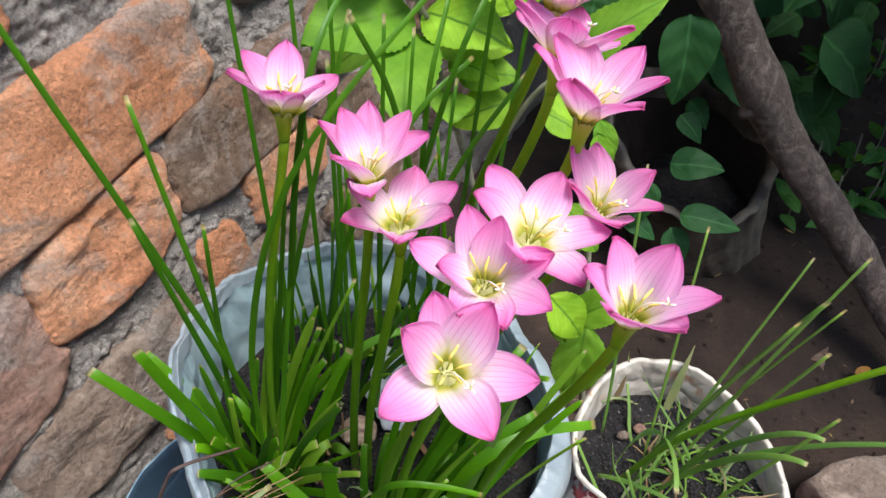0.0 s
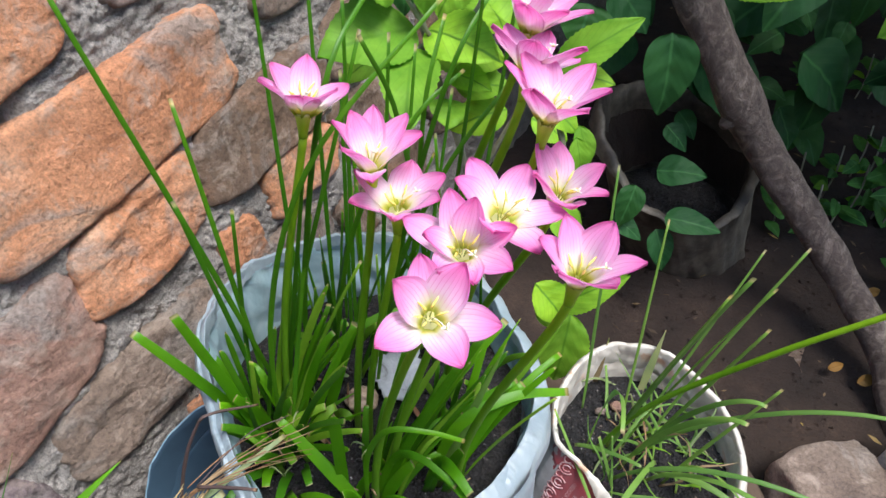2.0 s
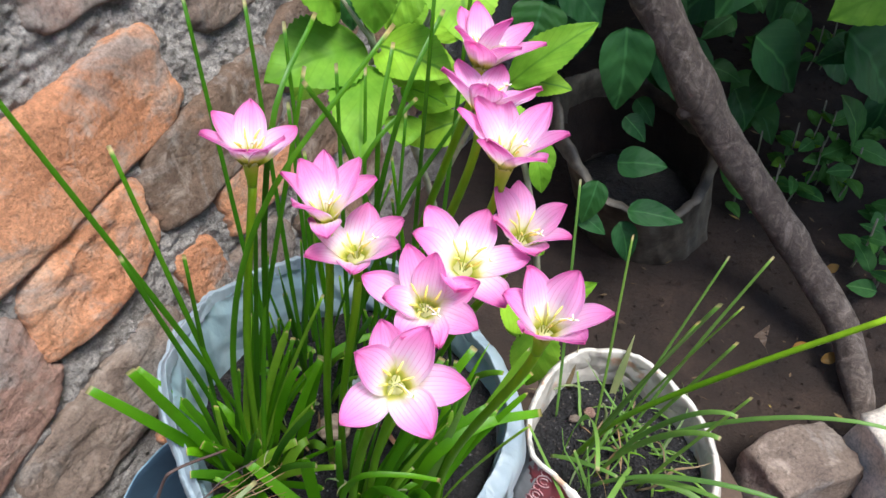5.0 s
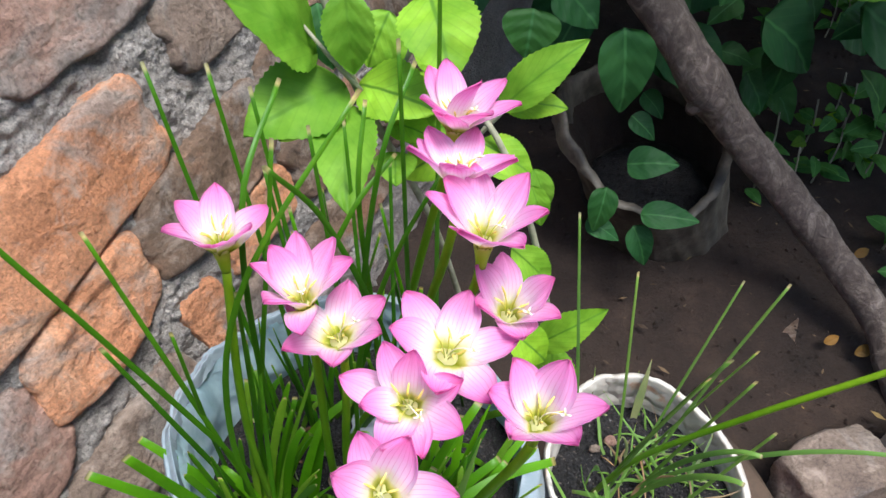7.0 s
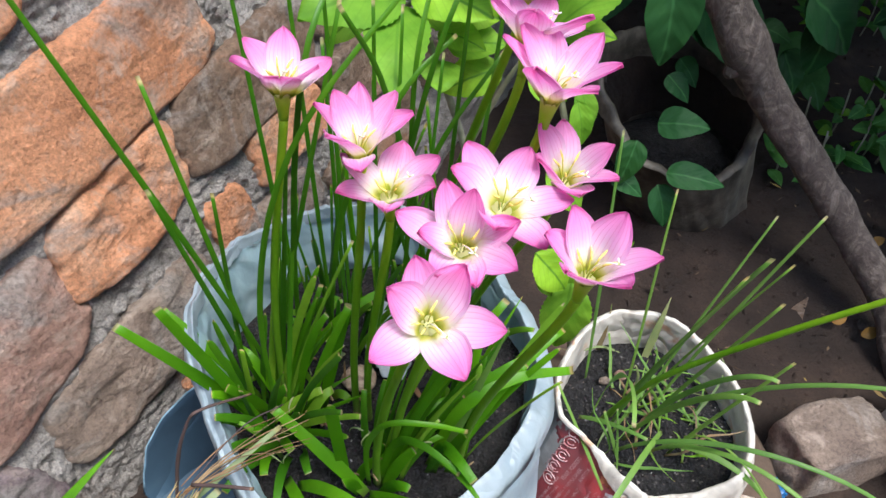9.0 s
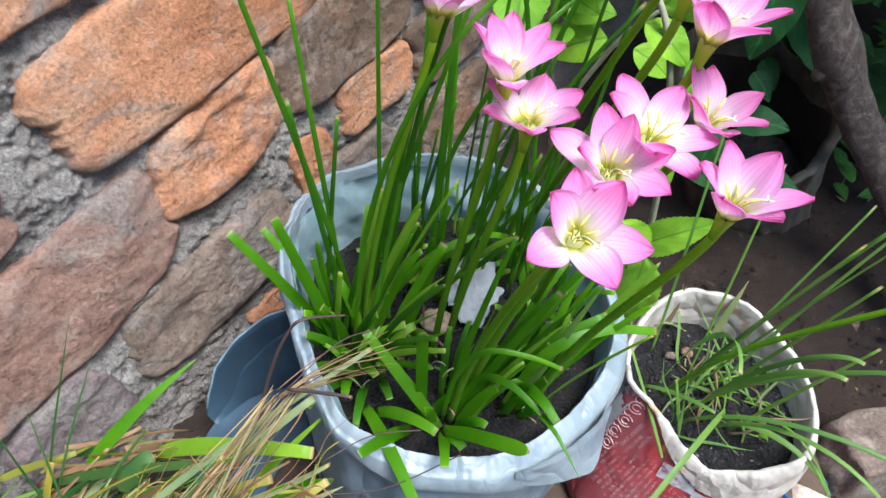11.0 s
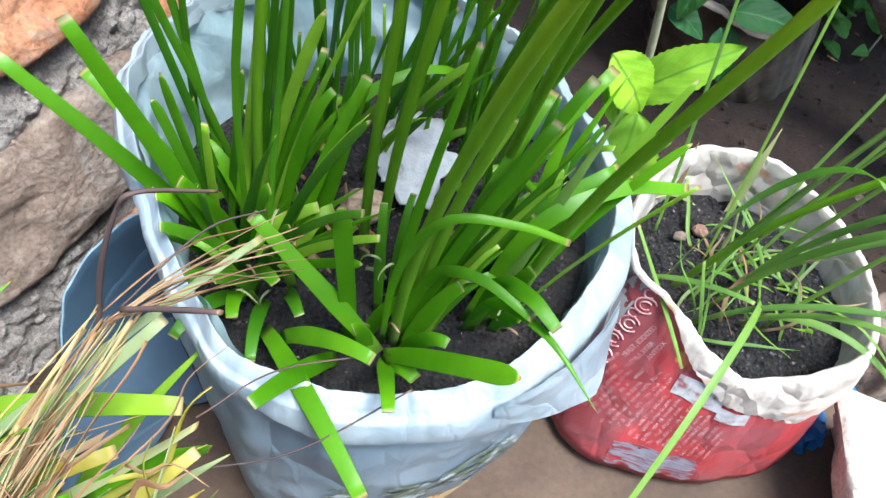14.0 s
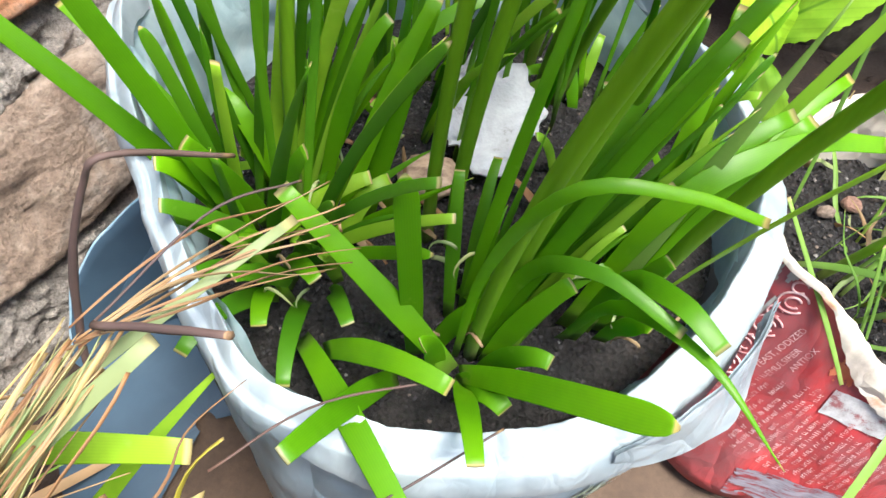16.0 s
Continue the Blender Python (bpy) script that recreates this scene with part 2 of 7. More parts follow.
mm.color(mm.ramp(mm.noise(90, 6, 0.7), [(0.42, (0.50, 0.56, 0.57)), (0.5, (0.16, 0.20, 0.14)), (0.7, (0.07, 0.10, 0.06))]))
INK_GREEN = mm.m
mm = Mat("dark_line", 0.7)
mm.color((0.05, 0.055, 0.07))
LINE_DARK = mm.m


def blade_mat(name, deep, mid, pale, dry, gloss=0.40, thru=0.40):
    """Strap leaf: along v from the pale base to the cut tip, parallel veins across u."""
    m = Mat(name, gloss, 0.0, 0.34)
    u, v = m.uv()
    along = m.ramp(v, [(0.0, pale), (0.10, mid), (0.45, deep), (0.9, mid), (0.972, mid), (0.984, dry), (1.0, tuple(0.45 * a for a in dry))])
    vein = m.math("SINE", m.math("MULTIPLY", u, 62.0))
    shade = m.ramp(m.math("ADD", m.math("MULTIPLY", vein, 0.5), 0.5), [(0.0, (0.92, 0.94, 0.92)), (1.0, (1.05, 1.04, 1.0))])
    c = m.mix(0.5, along, shade, "MULTIPLY")
    c = m.mix(0.7, c, m.ramp(m.noise(38, 5, 0.65), [(0.3, (0.72, 0.80, 0.75)), (0.5, (1.0, 1.0, 1.0)), (0.72, (1.14, 1.10, 1.0))]), "MULTIPLY")
    c = m.mix(0.75, c, m.ramp(m.rand(), [(0.0, (0.58, 0.72, 0.6)), (0.5, (0.95, 0.97, 0.95)), (1.0, (1.22, 1.12, 0.9))]), "MULTIPLY")
    spots = m.ramp(m.noise(90, 4, 0.6), [(0.66, (0, 0, 0)), (0.78, (0.6, 0.6, 0.6))])
    c = m.mix(spots, c, tuple(0.5 * (a + b) for a, b in zip(pale, mid)))
    m.color(c)
    m.bump(vein, 0.04, 0.0003)
    m.rough(m.noise(40), gloss - 0.08, gloss + 0.14)
    m.glow_through(m.mix(1.0, c, (1.7, 1.9, 0.6), "MULTIPLY"), thru)
    return m.m


LEAF = blade_mat("lily_leaf", (0.100, 0.275, 0.005), (0.140, 0.340, 0.007), (0.22, 0.33, 0.06), (0.46, 0.38, 0.17), 0.34, 0.47)
# darker green copy of LEAF for back and inner leaves
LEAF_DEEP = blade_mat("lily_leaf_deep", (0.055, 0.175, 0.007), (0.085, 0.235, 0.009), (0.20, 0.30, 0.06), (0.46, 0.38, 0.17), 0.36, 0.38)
LEAF_PALE = blade_mat("lily_leaf_pale", (0.17, 0.32, 0.02), (0.25, 0.42, 0.035), (0.38, 0.45, 0.14), (0.55, 0.46, 0.25))
GRASS = blade_mat("onion_grass", (0.16, 0.28, 0.06), (0.23, 0.37, 0.085), (0.38, 0.44, 0.17), (0.5, 0.40, 0.22), 0.42)
CUT_GREEN = blade_mat("cut_grass_green", (0.06, 0.145, 0.040), (0.10, 0.19, 0.055), (0.2, 0.26, 0.08), (0.5, 0.42, 0.2), 0.45)
CUT_YELLOW = blade_mat("cut_grass_yellow", (0.27, 0.235, 0.03), (0.36, 0.30, 0.05), (0.32, 0.29, 0.09), (0.5, 0.38, 0.15), 0.5, 0.25)
CUT_DRY = blade_mat("cut_grass_dry", (0.26, 0.155, 0.085), (0.36, 0.235, 0.14), (0.30, 0.16, 0.08), (0.40, 0.22, 0.1), 0.6, 0.15)
CUT_BROWN = blade_mat("cut_grass_brown", (0.17, 0.085, 0.045), (0.25, 0.135, 0.075), (0.20, 0.09, 0.045), (0.30, 0.15, 0.07), 0.65, 0.1)
CUT_STRAW = blade_mat("cut_straw_cream", (0.37, 0.255, 0.115), (0.45, 0.325, 0.165), (0.33, 0.20, 0.10), (0.5, 0.36, 0.2), 0.55, 0.15)
CUT_PALE = blade_mat("cut_grass_pale", (0.20, 0.245, 0.11), (0.30, 0.32, 0.165), (0.33, 0.35, 0.17), (0.5, 0.4, 0.2), 0.5, 0.2)
TWIG = blade_mat("dry_twig", (0.065, 0.042, 0.045), (0.095, 0.06, 0.06), (0.12, 0.07, 0.06), (0.3, 0.18, 0.11), 0.7, 0.0)

mm = Mat("lily_stem", 0.45, 0.0, 0.2)
u, v = mm.uv()
c = mm.ramp(v, [(0.0, (0.24, 0.28, 0.10)), (0.12, (0.17, 0.35, 0.020)), (0.6, (0.17, 0.37, 0.010)), (1.0, (0.34, 0.54, 0.02))])
c = mm.mix(0.6, c, mm.ramp(mm.noise(1.0, 4, 0.6, "Object", (200, 200, 25)), [(0.3, (0.7, 0.75, 0.7)), (0.7, (1.2, 1.15, 1.0))]), "MULTIPLY")
mm.color(c)
mm.glow_through(c, 0.35)
STEM = mm.m

mm = Mat("lily_tube", 0.4)
u, v = mm.uv()
c = mm.ramp(v, [(0.0, (0.36, 0.58, 0.02)), (0.5, (0.50, 0.68, 0.03)), (0.85, (0.74, 0.80, 0.10)), (1.0, (0.92, 0.86, 0.40))])
mm.color(c)
mm.glow_through(c, 0.5)
TUBE = mm.m

# petal: white towards the throat, rose above, darker fine veins and tip
mm = Mat("lily_petal", 0.5, 0.0, 0.3)
u, v = mm.uv()
jit = mm.math("ADD", v, mm.math("MULTIPLY", mm.math("SUBTRACT", mm.noise(70, 3), 0.5), 0.18))
c = mm.ramp(jit, [(0.0, (0.26, 0.34, 0.010)), (0.10, (0.46, 0.52, 0.03)), (0.18, (0.82, 0.80, 0.22)), (0.26, (0.97, 0.94, 0.80)), (0.46, (0.98, 0.82, 0.93)), (0.70, (0.98, 0.54, 0.83)), (0.94, (0.95, 0.32, 0.69)), (1.0, (0.88, 0.24, 0.58))])
wob = mm.math("MULTIPLY", mm.noise(45, 3), 5.0)
vein = mm.math("SINE", mm.math("ADD", mm.math("MULTIPLY", u, 58.0), wob))
vmask = mm.ramp(vein, [(0.86, (0, 0, 0)), (1.0, (0.42, 0.42, 0.42))])
c = mm.mix(mm.mix(1.0, vmask, mm.ramp(v, [(0.15, (0, 0, 0)), (0.5, (1, 1, 1))]), "MULTIPLY"), c, (0.68, 0.13, 0.38))
c = mm.mix(0.5, c, mm.ramp(mm.rand(), [(0.0, (0.97, 0.92, 0.96)), (1.0, (1.04, 1.08, 1.04))]), "MULTIPLY")
mm.color(c)
mm.bump(vein, 0.12, 0.0003)
mm.glow_through(c, 0.62)
PETAL = mm.m

mm = Mat("pollen", 0.7)
mm.color(mm.ramp(mm.noise(900), [(0.3, (0.74, 0.58, 0.06)), (0.7, (0.92, 0.80, 0.26))]))
POLLEN = mm.m
mm = Mat("filament", 0.5)
mm.color(mm.ramp(mm.uv()[1], [(0.0, (0.22, 0.28, 0.02)), (0.5, (0.42, 0.42, 0.04)), (1.0, (0.66, 0.54, 0.08))]))
FILAMENT = mm.m
mm = Mat("style", 0.5)
mm.color(mm.ramp(mm.uv()[1], [(0.0, (0.45, 0.50, 0.08)), (0.5, (0.80, 0.74, 0.55)), (1.0, (0.88, 0.82, 0.82))]))
STYLE = mm.m


def broad_leaf_mat(name, a, b, veincol, thru):
    """Broad leaf: midrib and feathered side veins from the UV."""
    m = Mat(name, 0.55, 0.0, 0.22)
    u, v = m.uv()
    off = m.math("ABSOLUTE", m.math("SUBTRACT", u, 0.5))
    side = m.math("SINE", m.math("MULTIPLY", m.math("SUBTRACT", v, m.math("MULTIPLY", off, 0.95)), 44.0))
    lines = m.ramp(side, [(0.80, (0, 0, 0)), (1.0, (0.20, 0.20, 0.20))])
    mid = m.ramp(off, [(0.012, (1, 1, 1)), (0.035, (0, 0, 0))])
    c = m.ramp(m.noise(26, 5, 0.6), [(0.3, a), (0.62, b), (0.8, tuple(min(1.0, 1.3 * x + 0.02) for x in b))])
    c = m.mix(0.8, c, m.ramp(m.rand(), [(0.0, (0.55, 0.68, 0.75)), (0.5, (0.95, 0.97, 1)), (1.0, (1.25, 1.12, 0.75))]), "MULTIPLY")
    c = m.mix(lines, c, veincol)
    c = m.mix(mid, c, tuple(min(1.0, 1.2 * x) for x in veincol))
    m.color(c)
    m.bump(side, 0.10, 0.0008)
    m.bump(m.noise(120, 4), 0.25, 0.001)
    m.glow_through(m.mix(1.0, c, (1.4, 1.6, 0.5), "MULTIPLY"), thru)
    return m.m


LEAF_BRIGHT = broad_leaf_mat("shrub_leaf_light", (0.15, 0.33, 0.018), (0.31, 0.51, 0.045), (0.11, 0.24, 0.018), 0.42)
# darker copy of the leaf, with the far corner's shade in its colour
LEAF_SHADE = broad_leaf_mat("shrub_leaf_shaded", (0.018, 0.076, 0.020), (0.034, 0.116, 0.028), (0.042, 0.128, 0.036), 0.18)

LEAF_WEED = broad_leaf_mat("weed_leaf", (0.05, 0.15, 0.03), (0.10, 0.26, 0.05), (0.10, 0.24, 0.06), 0.3)

LEAF_FALLEN = broad_leaf_mat("fallen_leaf", (0.18, 0.085, 0.02), (0.30, 0.15, 0.03), (0.18, 0.09, 0.02), 0.2)

mm = Mat("bark", 0.85)
col = mm.ramp(mm.noise(1.0, 6, 0.7, "Object", (55, 55, 40), 1.2), [(0.3, (0.075, 0.052, 0.042)), (0.5, (0.15, 0.11, 0.09)), (0.7, (0.34, 0.265, 0.22))])
mm.color(col)
mm.bump(mm.noise(1.0, 6, 0.7, "Object", (100, 100, 80), 0.8), 1.0, 0.008)
BARK = mm.m
mm = Mat("shrub_stem", 0.7)
mm.color(mm.ramp(mm.noise(60, 5), [(0.3, (0.16, 0.16, 0.09)), (0.7, (0.40, 0.37, 0.27))]))
TWIG_PALE = mm.m
mm = Mat("old_bag", 0.6)
mm.color(mm.ramp(mm.noise(18, 6, 0.65), [(0.32, (0.022, 0.018, 0.014)), (0.46, (0.06, 0.048, 0.037)), (0.60, (0.13, 0.108, 0.083)), (0.8, (0.22, 0.19, 0.15))]))
mm.bump(mm.noise(60, 5), 0.5, 0.004)
BAG_OLD = mm.m
mm = Mat("litter", 0.8)
mm.color(mm.ramp(mm.island(), [(0.0, (0.045, 0.027, 0.018)), (0.5, (0.085, 0.052, 0.032)), (0.8, (0.14, 0.085, 0.045)), (0.96, (0.20, 0.125, 0.06)), (1.0, (0.36, 0.24, 0.05))]))
LITTER = mm.m
mm = Mat("shell", 0.7)
mm.color(mm.ramp(mm.noise(1.0, 5, 0.6, "Object", (60, 260, 260)), [(0.35, (0.17, 0.11, 0.075)), (0.6, (0.40, 0.29, 0.20)), (0.8, (0.52, 0.41, 0.30))]))
mm.bump(mm.noise(200, 5), 0.5, 0.002)
SHELL = mm.m
mm = Mat("scrap_sheet", 0.6)
mm.color(mm.ramp(mm.noise(45, 7, 0.75, distort=0.5), [(0.32, (0.10, 0.095, 0.09)), (0.42, (0.26, 0.27, 0.28)), (0.7, (0.38, 0.40, 0.42))]))
mm.bump(mm.noise(60, 5), 0.6, 0.004)
SCRAP = mm.m
mm = Mat("blue_scrap", 0.35)
mm.color(mm.ramp(mm.noise(40), [(0.3, (0.006, 0.06, 0.20)), (0.7, (0.02, 0.14, 0.34))]))
BLUE_SCRAP = mm.m

mm = Mat("soil_crumbs", 0.9)
mm.color(mm.ramp(mm.island(), [(0.0, (0.012, 0.011, 0.012)), (0.6, (0.026, 0.024, 0.027)), (0.88, (0.055, 0.048, 0.048)), (0.975, (0.12, 0.09, 0.075)), (1.0, (0.26, 0.25, 0.25))]))
CRUMB = mm.m

# ---- builders ----
V = Vector


def link(name, verts, faces, mat, parent=None, label="", uvs=None, smooth=True):
    """One mesh object from plain geometry; uvs holds one pair per vertex."""
    me = bpy.data.meshes.new(name)
    me.from_pydata([tuple(v) for v in verts], [], faces)
    if uvs:
        lay = me.uv_layers.new(name="uv")
        flat = np.array(uvs, dtype=np.float32)
        idx = np.zeros(len(me.loops), dtype=np.int32)
        me.loops.foreach_get("vertex_index", idx)
        lay.data.foreach_set("uv", flat[idx].ravel())
    if smooth:
        me.polygons.foreach_set("use_smooth", [True] * len(me.polygons))
    me.materials.append(mat)
    me.update()
    ob = new(name, me)
    if parent:
        ob.parent = parent
    if label:
        ob["label"] = label
    return ob


def thing(name, at, label, category, group="", kind=""):
    ob = new(name)
    ob.location = at
    ob.empty_display_size = 0.01
    return tagged(ob, label, category, group, kind)


def under(ob, parent):
    """Parents ob, whose mesh is in world places, under a thing standing elsewhere."""
    ob.parent = parent
    top = parent
    shift = Vector((0, 0, 0))
    while top:
        shift += top.location
        top = top.parent
    ob.location = -shift
    return ob


def bezier(p0, p1, p2, p3, n):
    out = []
    for i in range(n):
        t = i / (n - 1)
        a, b, c, d = (1 - t) ** 3, 3 * t * (1 - t) ** 2, 3 * t * t * (1 - t), t ** 3
        out.append(V(p0) * a + V(p1) * b + V(p2) * c + V(p3) * d)
    return out


def smooth_path(points, n):
    """A soft curve through the given points."""
    pts = [V(p) for p in points]
    pts = [pts[0] * 2 - pts[1]] + pts + [pts[-1] * 2 - pts[-2]]
    out, k = [], len(pts) - 3
    for i in range(n):
        f = i / (n - 1) * k
        j = min(int(f), k - 1)
        t = f - j
        a, b, c, d = pts[j:j + 4]
        out.append(0.5 * (2 * b + (c - a) * t + (2 * a - 5 * b + 4 * c - d) * t * t + (3 * b - a - 3 * c + d) * t ** 3))
    return out


def tube_geo(path, radii, seg=8, rough=0.0, seed=0.0):
    """Verts, faces and uvs of a round tube with closed ends."""
    verts, uvs, faces = [], [], []
    n = len(path)
    side = None
    for i, p in enumerate(path):
        tan = (path[min(i + 1, n - 1)] - path[max(i - 1, 0)]).normalized()
        if side is None:
            side = tan.cross(V((0.3, 0.9, 0.2))).normalized()
        side = (side - tan * side.dot(tan)).normalized()
        up = tan.cross(side)
        for j in range(seg):
            a = 2 * math.pi * j / seg
            r = radii[i]
            if rough:
                r *= 1 + rough * noise.noise(V((math.cos(a) * 1.2, math.sin(a) * 1.2, i * 0.35 + seed)))
            verts.append(p + side * (r * math.cos(a)) + up * (r * math.sin(a)))
            uvs.append((j / seg, i / (n - 1)))
    for i in range(n - 1):
        for j in range(seg):
            k = (j + 1) % seg
            faces.append((i * seg + j, i * seg + k, (i + 1) * seg + k, (i + 1) * seg + j))
    faces.append(tuple(reversed(range(seg))))
    faces.append(tuple((n - 1) * seg + j for j in range(seg)))
    return verts, faces, uvs


def ribbon_geo(path, width, thick=0.0012, tip="cut", face=V((0, -0.3, 1)), keel=0.12, twist=0.0):
    """A strap leaf with a real section: a shallow channel above, rounded below."""
    verts, uvs, faces = [], [], []
    n = len(path)
    for i, p in enumerate(path):
        t = i / (n - 1)
        tan = (path[min(i + 1, n - 1)] - path[max(i - 1, 0)]).normalized()
        nor = face - tan * face.dot(tan)
        nor = nor.normalized() if nor.length > 0.05 else tan.orthogonal().normalized()
        if twist:
            nor = Matrix.Rotation(twist * t, 3, tan) @ nor
        side = tan.cross(nor)
        w = 0.5 * width * (0.72 + 0.28 * min(1.0, t * 3))
        if tip == "round":
            w *= math.sqrt(max(0.02, 1 - max(0.0, (t - 0.82) / 0.18) ** 2))
        elif tip == "point":
            w *= max(0.05, 1 - max(0.0, (t - 0.35) / 0.65) ** 1.4)
        else:
            w *= 1 - 0.35 * max(0.0, (t - 0.4) / 0.6)
        w *= 0.88
        th = max(0.3 * thick, 0.05 * w)
        k = keel * w
        ring = ((-1, 0.85 * k), (-0.93, 0.8 * k + 0.4 * th), (0, 0.4 * th), (0.93, 0.8 * k + 0.4 * th), (1, 0.85 * k), (0.93, 0.8 * k - 0.5 * th), (0, -0.6 * th), (-0.93, 0.8 * k - 0.5 * th))
        for s, h in ring:
            verts.append(p + side * (w * s) + nor * h)
            uvs.append((0.5 + 0.5 * s, t))
    m = 8
    for i in range(n - 1):
        for j in range(m):
            k = (j + 1) % m
            faces.append((i * m + j, i * m + k, (i + 1) * m + k, (i + 1) * m + j))
    faces.append(tuple(reversed(range(m))))
    faces.append(tuple((n - 1) * m + j for j in range(m)))
    return verts, faces, uvs


def arch_path(base, end, rise, n=12, lean=None):
    """A leaf's line: it leaves the base steeply and bends over by rise."""
    base, end = V(base), V(end)
    d = end - base
    if lean is None:
        lean = 0.35 if d.length > 0.11 else 0.15
    c1 = base + d * (0.33 * (1 - lean)) + V((0, 0, rise + 0.25 * d.length * lean))
    c2 = base + d * 0.72 + V((0, 0, rise))
    return bezier(base, c1, c2, end, n)


def strap(parent, base, end, width=0.011, rise=0.02, tip="cut", mat=None, face=None, name="leaf", twist=0.0, keel=0.12, n=12):
    path = arch_path(base, end, rise, 26 if tip == "round" else n)
    face = V(face) if face else V((0.1, -0.45, 0.9))
    verts, faces, uvs = ribbon_geo(path, width, tip=tip, face=face, twist=twist, keel=keel)
    return under(link(name, verts, faces, mat or LEAF, uvs=uvs), parent)


# ---- ground ----
def ground_sheet():
    xs = np.concatenate([[-400, -60, -12, -4, -2], np.linspace(-1.2, 1.9, 120), [2.6, 4.5, 12, 60, 400]])
    ys = np.concatenate([[-400, -60, -12, -4, -2], np.linspace(-0.9, 2.1, 115), [2.8, 4.5, 12, 60, 400]])
    verts, faces = [], []
    for y in ys:
        for x in xs:
            z = -0.055
            if abs(x) < 3 and abs(y) < 3:
                z += 0.022 * noise.fractal(V((x * 3.1, y * 3.1, 2.0)), 1.0, 2.1, 5) + 0.006 * noise.noise(V((x * 25, y * 25, 0)))
            verts.append((x, y, z))
    w = len(xs)
    for j in range(len(ys) - 1):
        for i in range(w - 1):
            faces.append((j * w + i, j * w + i + 1, (j + 1) * w + i + 1, (j + 1) * w + i))
    ob = link("ground", verts, faces, SOIL_DIRT)
    return tagged(ob, "dark brown bare garden soil, trodden and littered", "ground", kind="structure")


ground_sheet()


def slab(name, cx, cy, sx, sy, top, thick, turn, mat, seed, label):
    """A rough flat flagstone with worn edges."""
    verts, faces = [], []
    n, rings = 64, [(0.0, 0.0), (0.3, 0.0), (0.55, 0.0), (0.75, 0.0), (0.9, -0.002), (0.97, -0.006), (1.0, -0.016), (1.0, -0.6), (0.97, -1.0)]
    rot = Matrix.Rotation(radians(turn), 3, "Z")
    for r, h in rings:
        for i in range(n):
            a = 2 * math.pi * i / n
            c, s = math.cos(a), math.sin(a)
            k = (abs(c) ** 5 + abs(s) ** 5) ** (-1 / 5)
            k *= 1 + 0.06 * noise.noise(V((c * 2.2, s * 2.2, seed))) + 0.02 * noise.noise(V((c * 9, s * 9, seed)))
            p = rot @ V((c * k * sx * r, s * k * sy * r, 0))
            z = top + (h * thick if h <= -0.6 else h)
            z += 0.004 * noise.fractal(V((p.x * 14, p.y * 14, seed)), 1.0, 2.0, 4)
            verts.append(V((cx, cy, z)) + p)
    for j in range(len(rings) - 1):
        for i in range(n):
            k = (i + 1) % n
            faces.append((j * n + i, (j + 1) * n + i, (j + 1) * n + k, j * n + k))
    ob = link(name, verts, faces, mat)
    return tagged(ob, label, "paving slab", kind="structure")


slab("pavement", 0.03, 0.20, 0.30, 0.25, -0.004, 0.07, -8, SLAB, 3.0, "tan sandstone flagstone under the plant bags")

# ---- stone wall: battered back, running away to the far corner ----
WALL_O, WALL_D = V((-0.3654, 0.2195, 0.0)), V((0.5150, 0.8572, 0.0))
WALL_N, WALL_E = V((0.8333, -0.5007, 0.2343)), V((-0.2008, 0.1207, 0.9722))


def wall_at(s, t, h=0.0):
    return WALL_O + WALL_D * s + WALL_E * t + WALL_N * h


def mortar_height(s, t):
    p = V((s * 22, t * 22, 0.3))
    grit = noise.noise(V((s * 330, t * 330, 4.0)))
    lump = 0.5 - abs(noise.noise(V((s * 46, t * 46, 9.0)))) - 0.5 * abs(noise.noise(V((s * 95, t * 95, 2.0))))
    return 0.0010 + 0.0075 * lump + 0.0075 * noise.fractal(p, 0.75, 2.1, 6) + 0.0030 * noise.noise(V((s * 120, t * 120, 0.0))) + 0.0022 * max(-0.2, grit)


def build_wall():
    ss = np.concatenate([[-1.1, -0.6, -0.35], np.linspace(-0.25, 0.60, 440), np.linspace(0.605, 1.5, 90), [1.9]])
    ts = np.concatenate([np.linspace(-0.09, 0.56, 330), [0.6, 0.7, 0.9, 1.15]])
    verts, faces = [], []
    for t in ts:
        for s in ss:
            verts.append(wall_at(s, t, mortar_height(s, t) - 0.001))
    w, h = len(ss), len(ts)
    for j in range(h - 1):
        for i in range(w - 1):
            faces.append((j * w + i, j * w + i + 1, (j + 1) * w + i + 1, (j + 1) * w + i))
    k = len(verts)
    # the wall's thickness: top, ends and back
    for s, t in ((ss[0], ts[0]), (ss[-1], ts[0]), (ss[-1], ts[-1]), (ss[0], ts[-1])):
        verts.append(wall_at(s, t, -0.28))
    faces.append((k + 1, k, k + 3, k + 2))
    faces.append(tuple(reversed([(h - 1) * w + i for i in range(w)])) + (k + 3, k + 2))
    faces.append(tuple(j * w for j in range(h)) + (k + 3, k))
    faces.append(tuple(reversed([j * w + w - 1 for j in range(h)])) + (k + 1, k + 2))
    ob = link("wall_left", verts, faces, MORTAR)
    return tagged(ob, "rubble wall of orange sandstone in rough grey mortar", "wall", kind="structure")


WALL = build_wall()


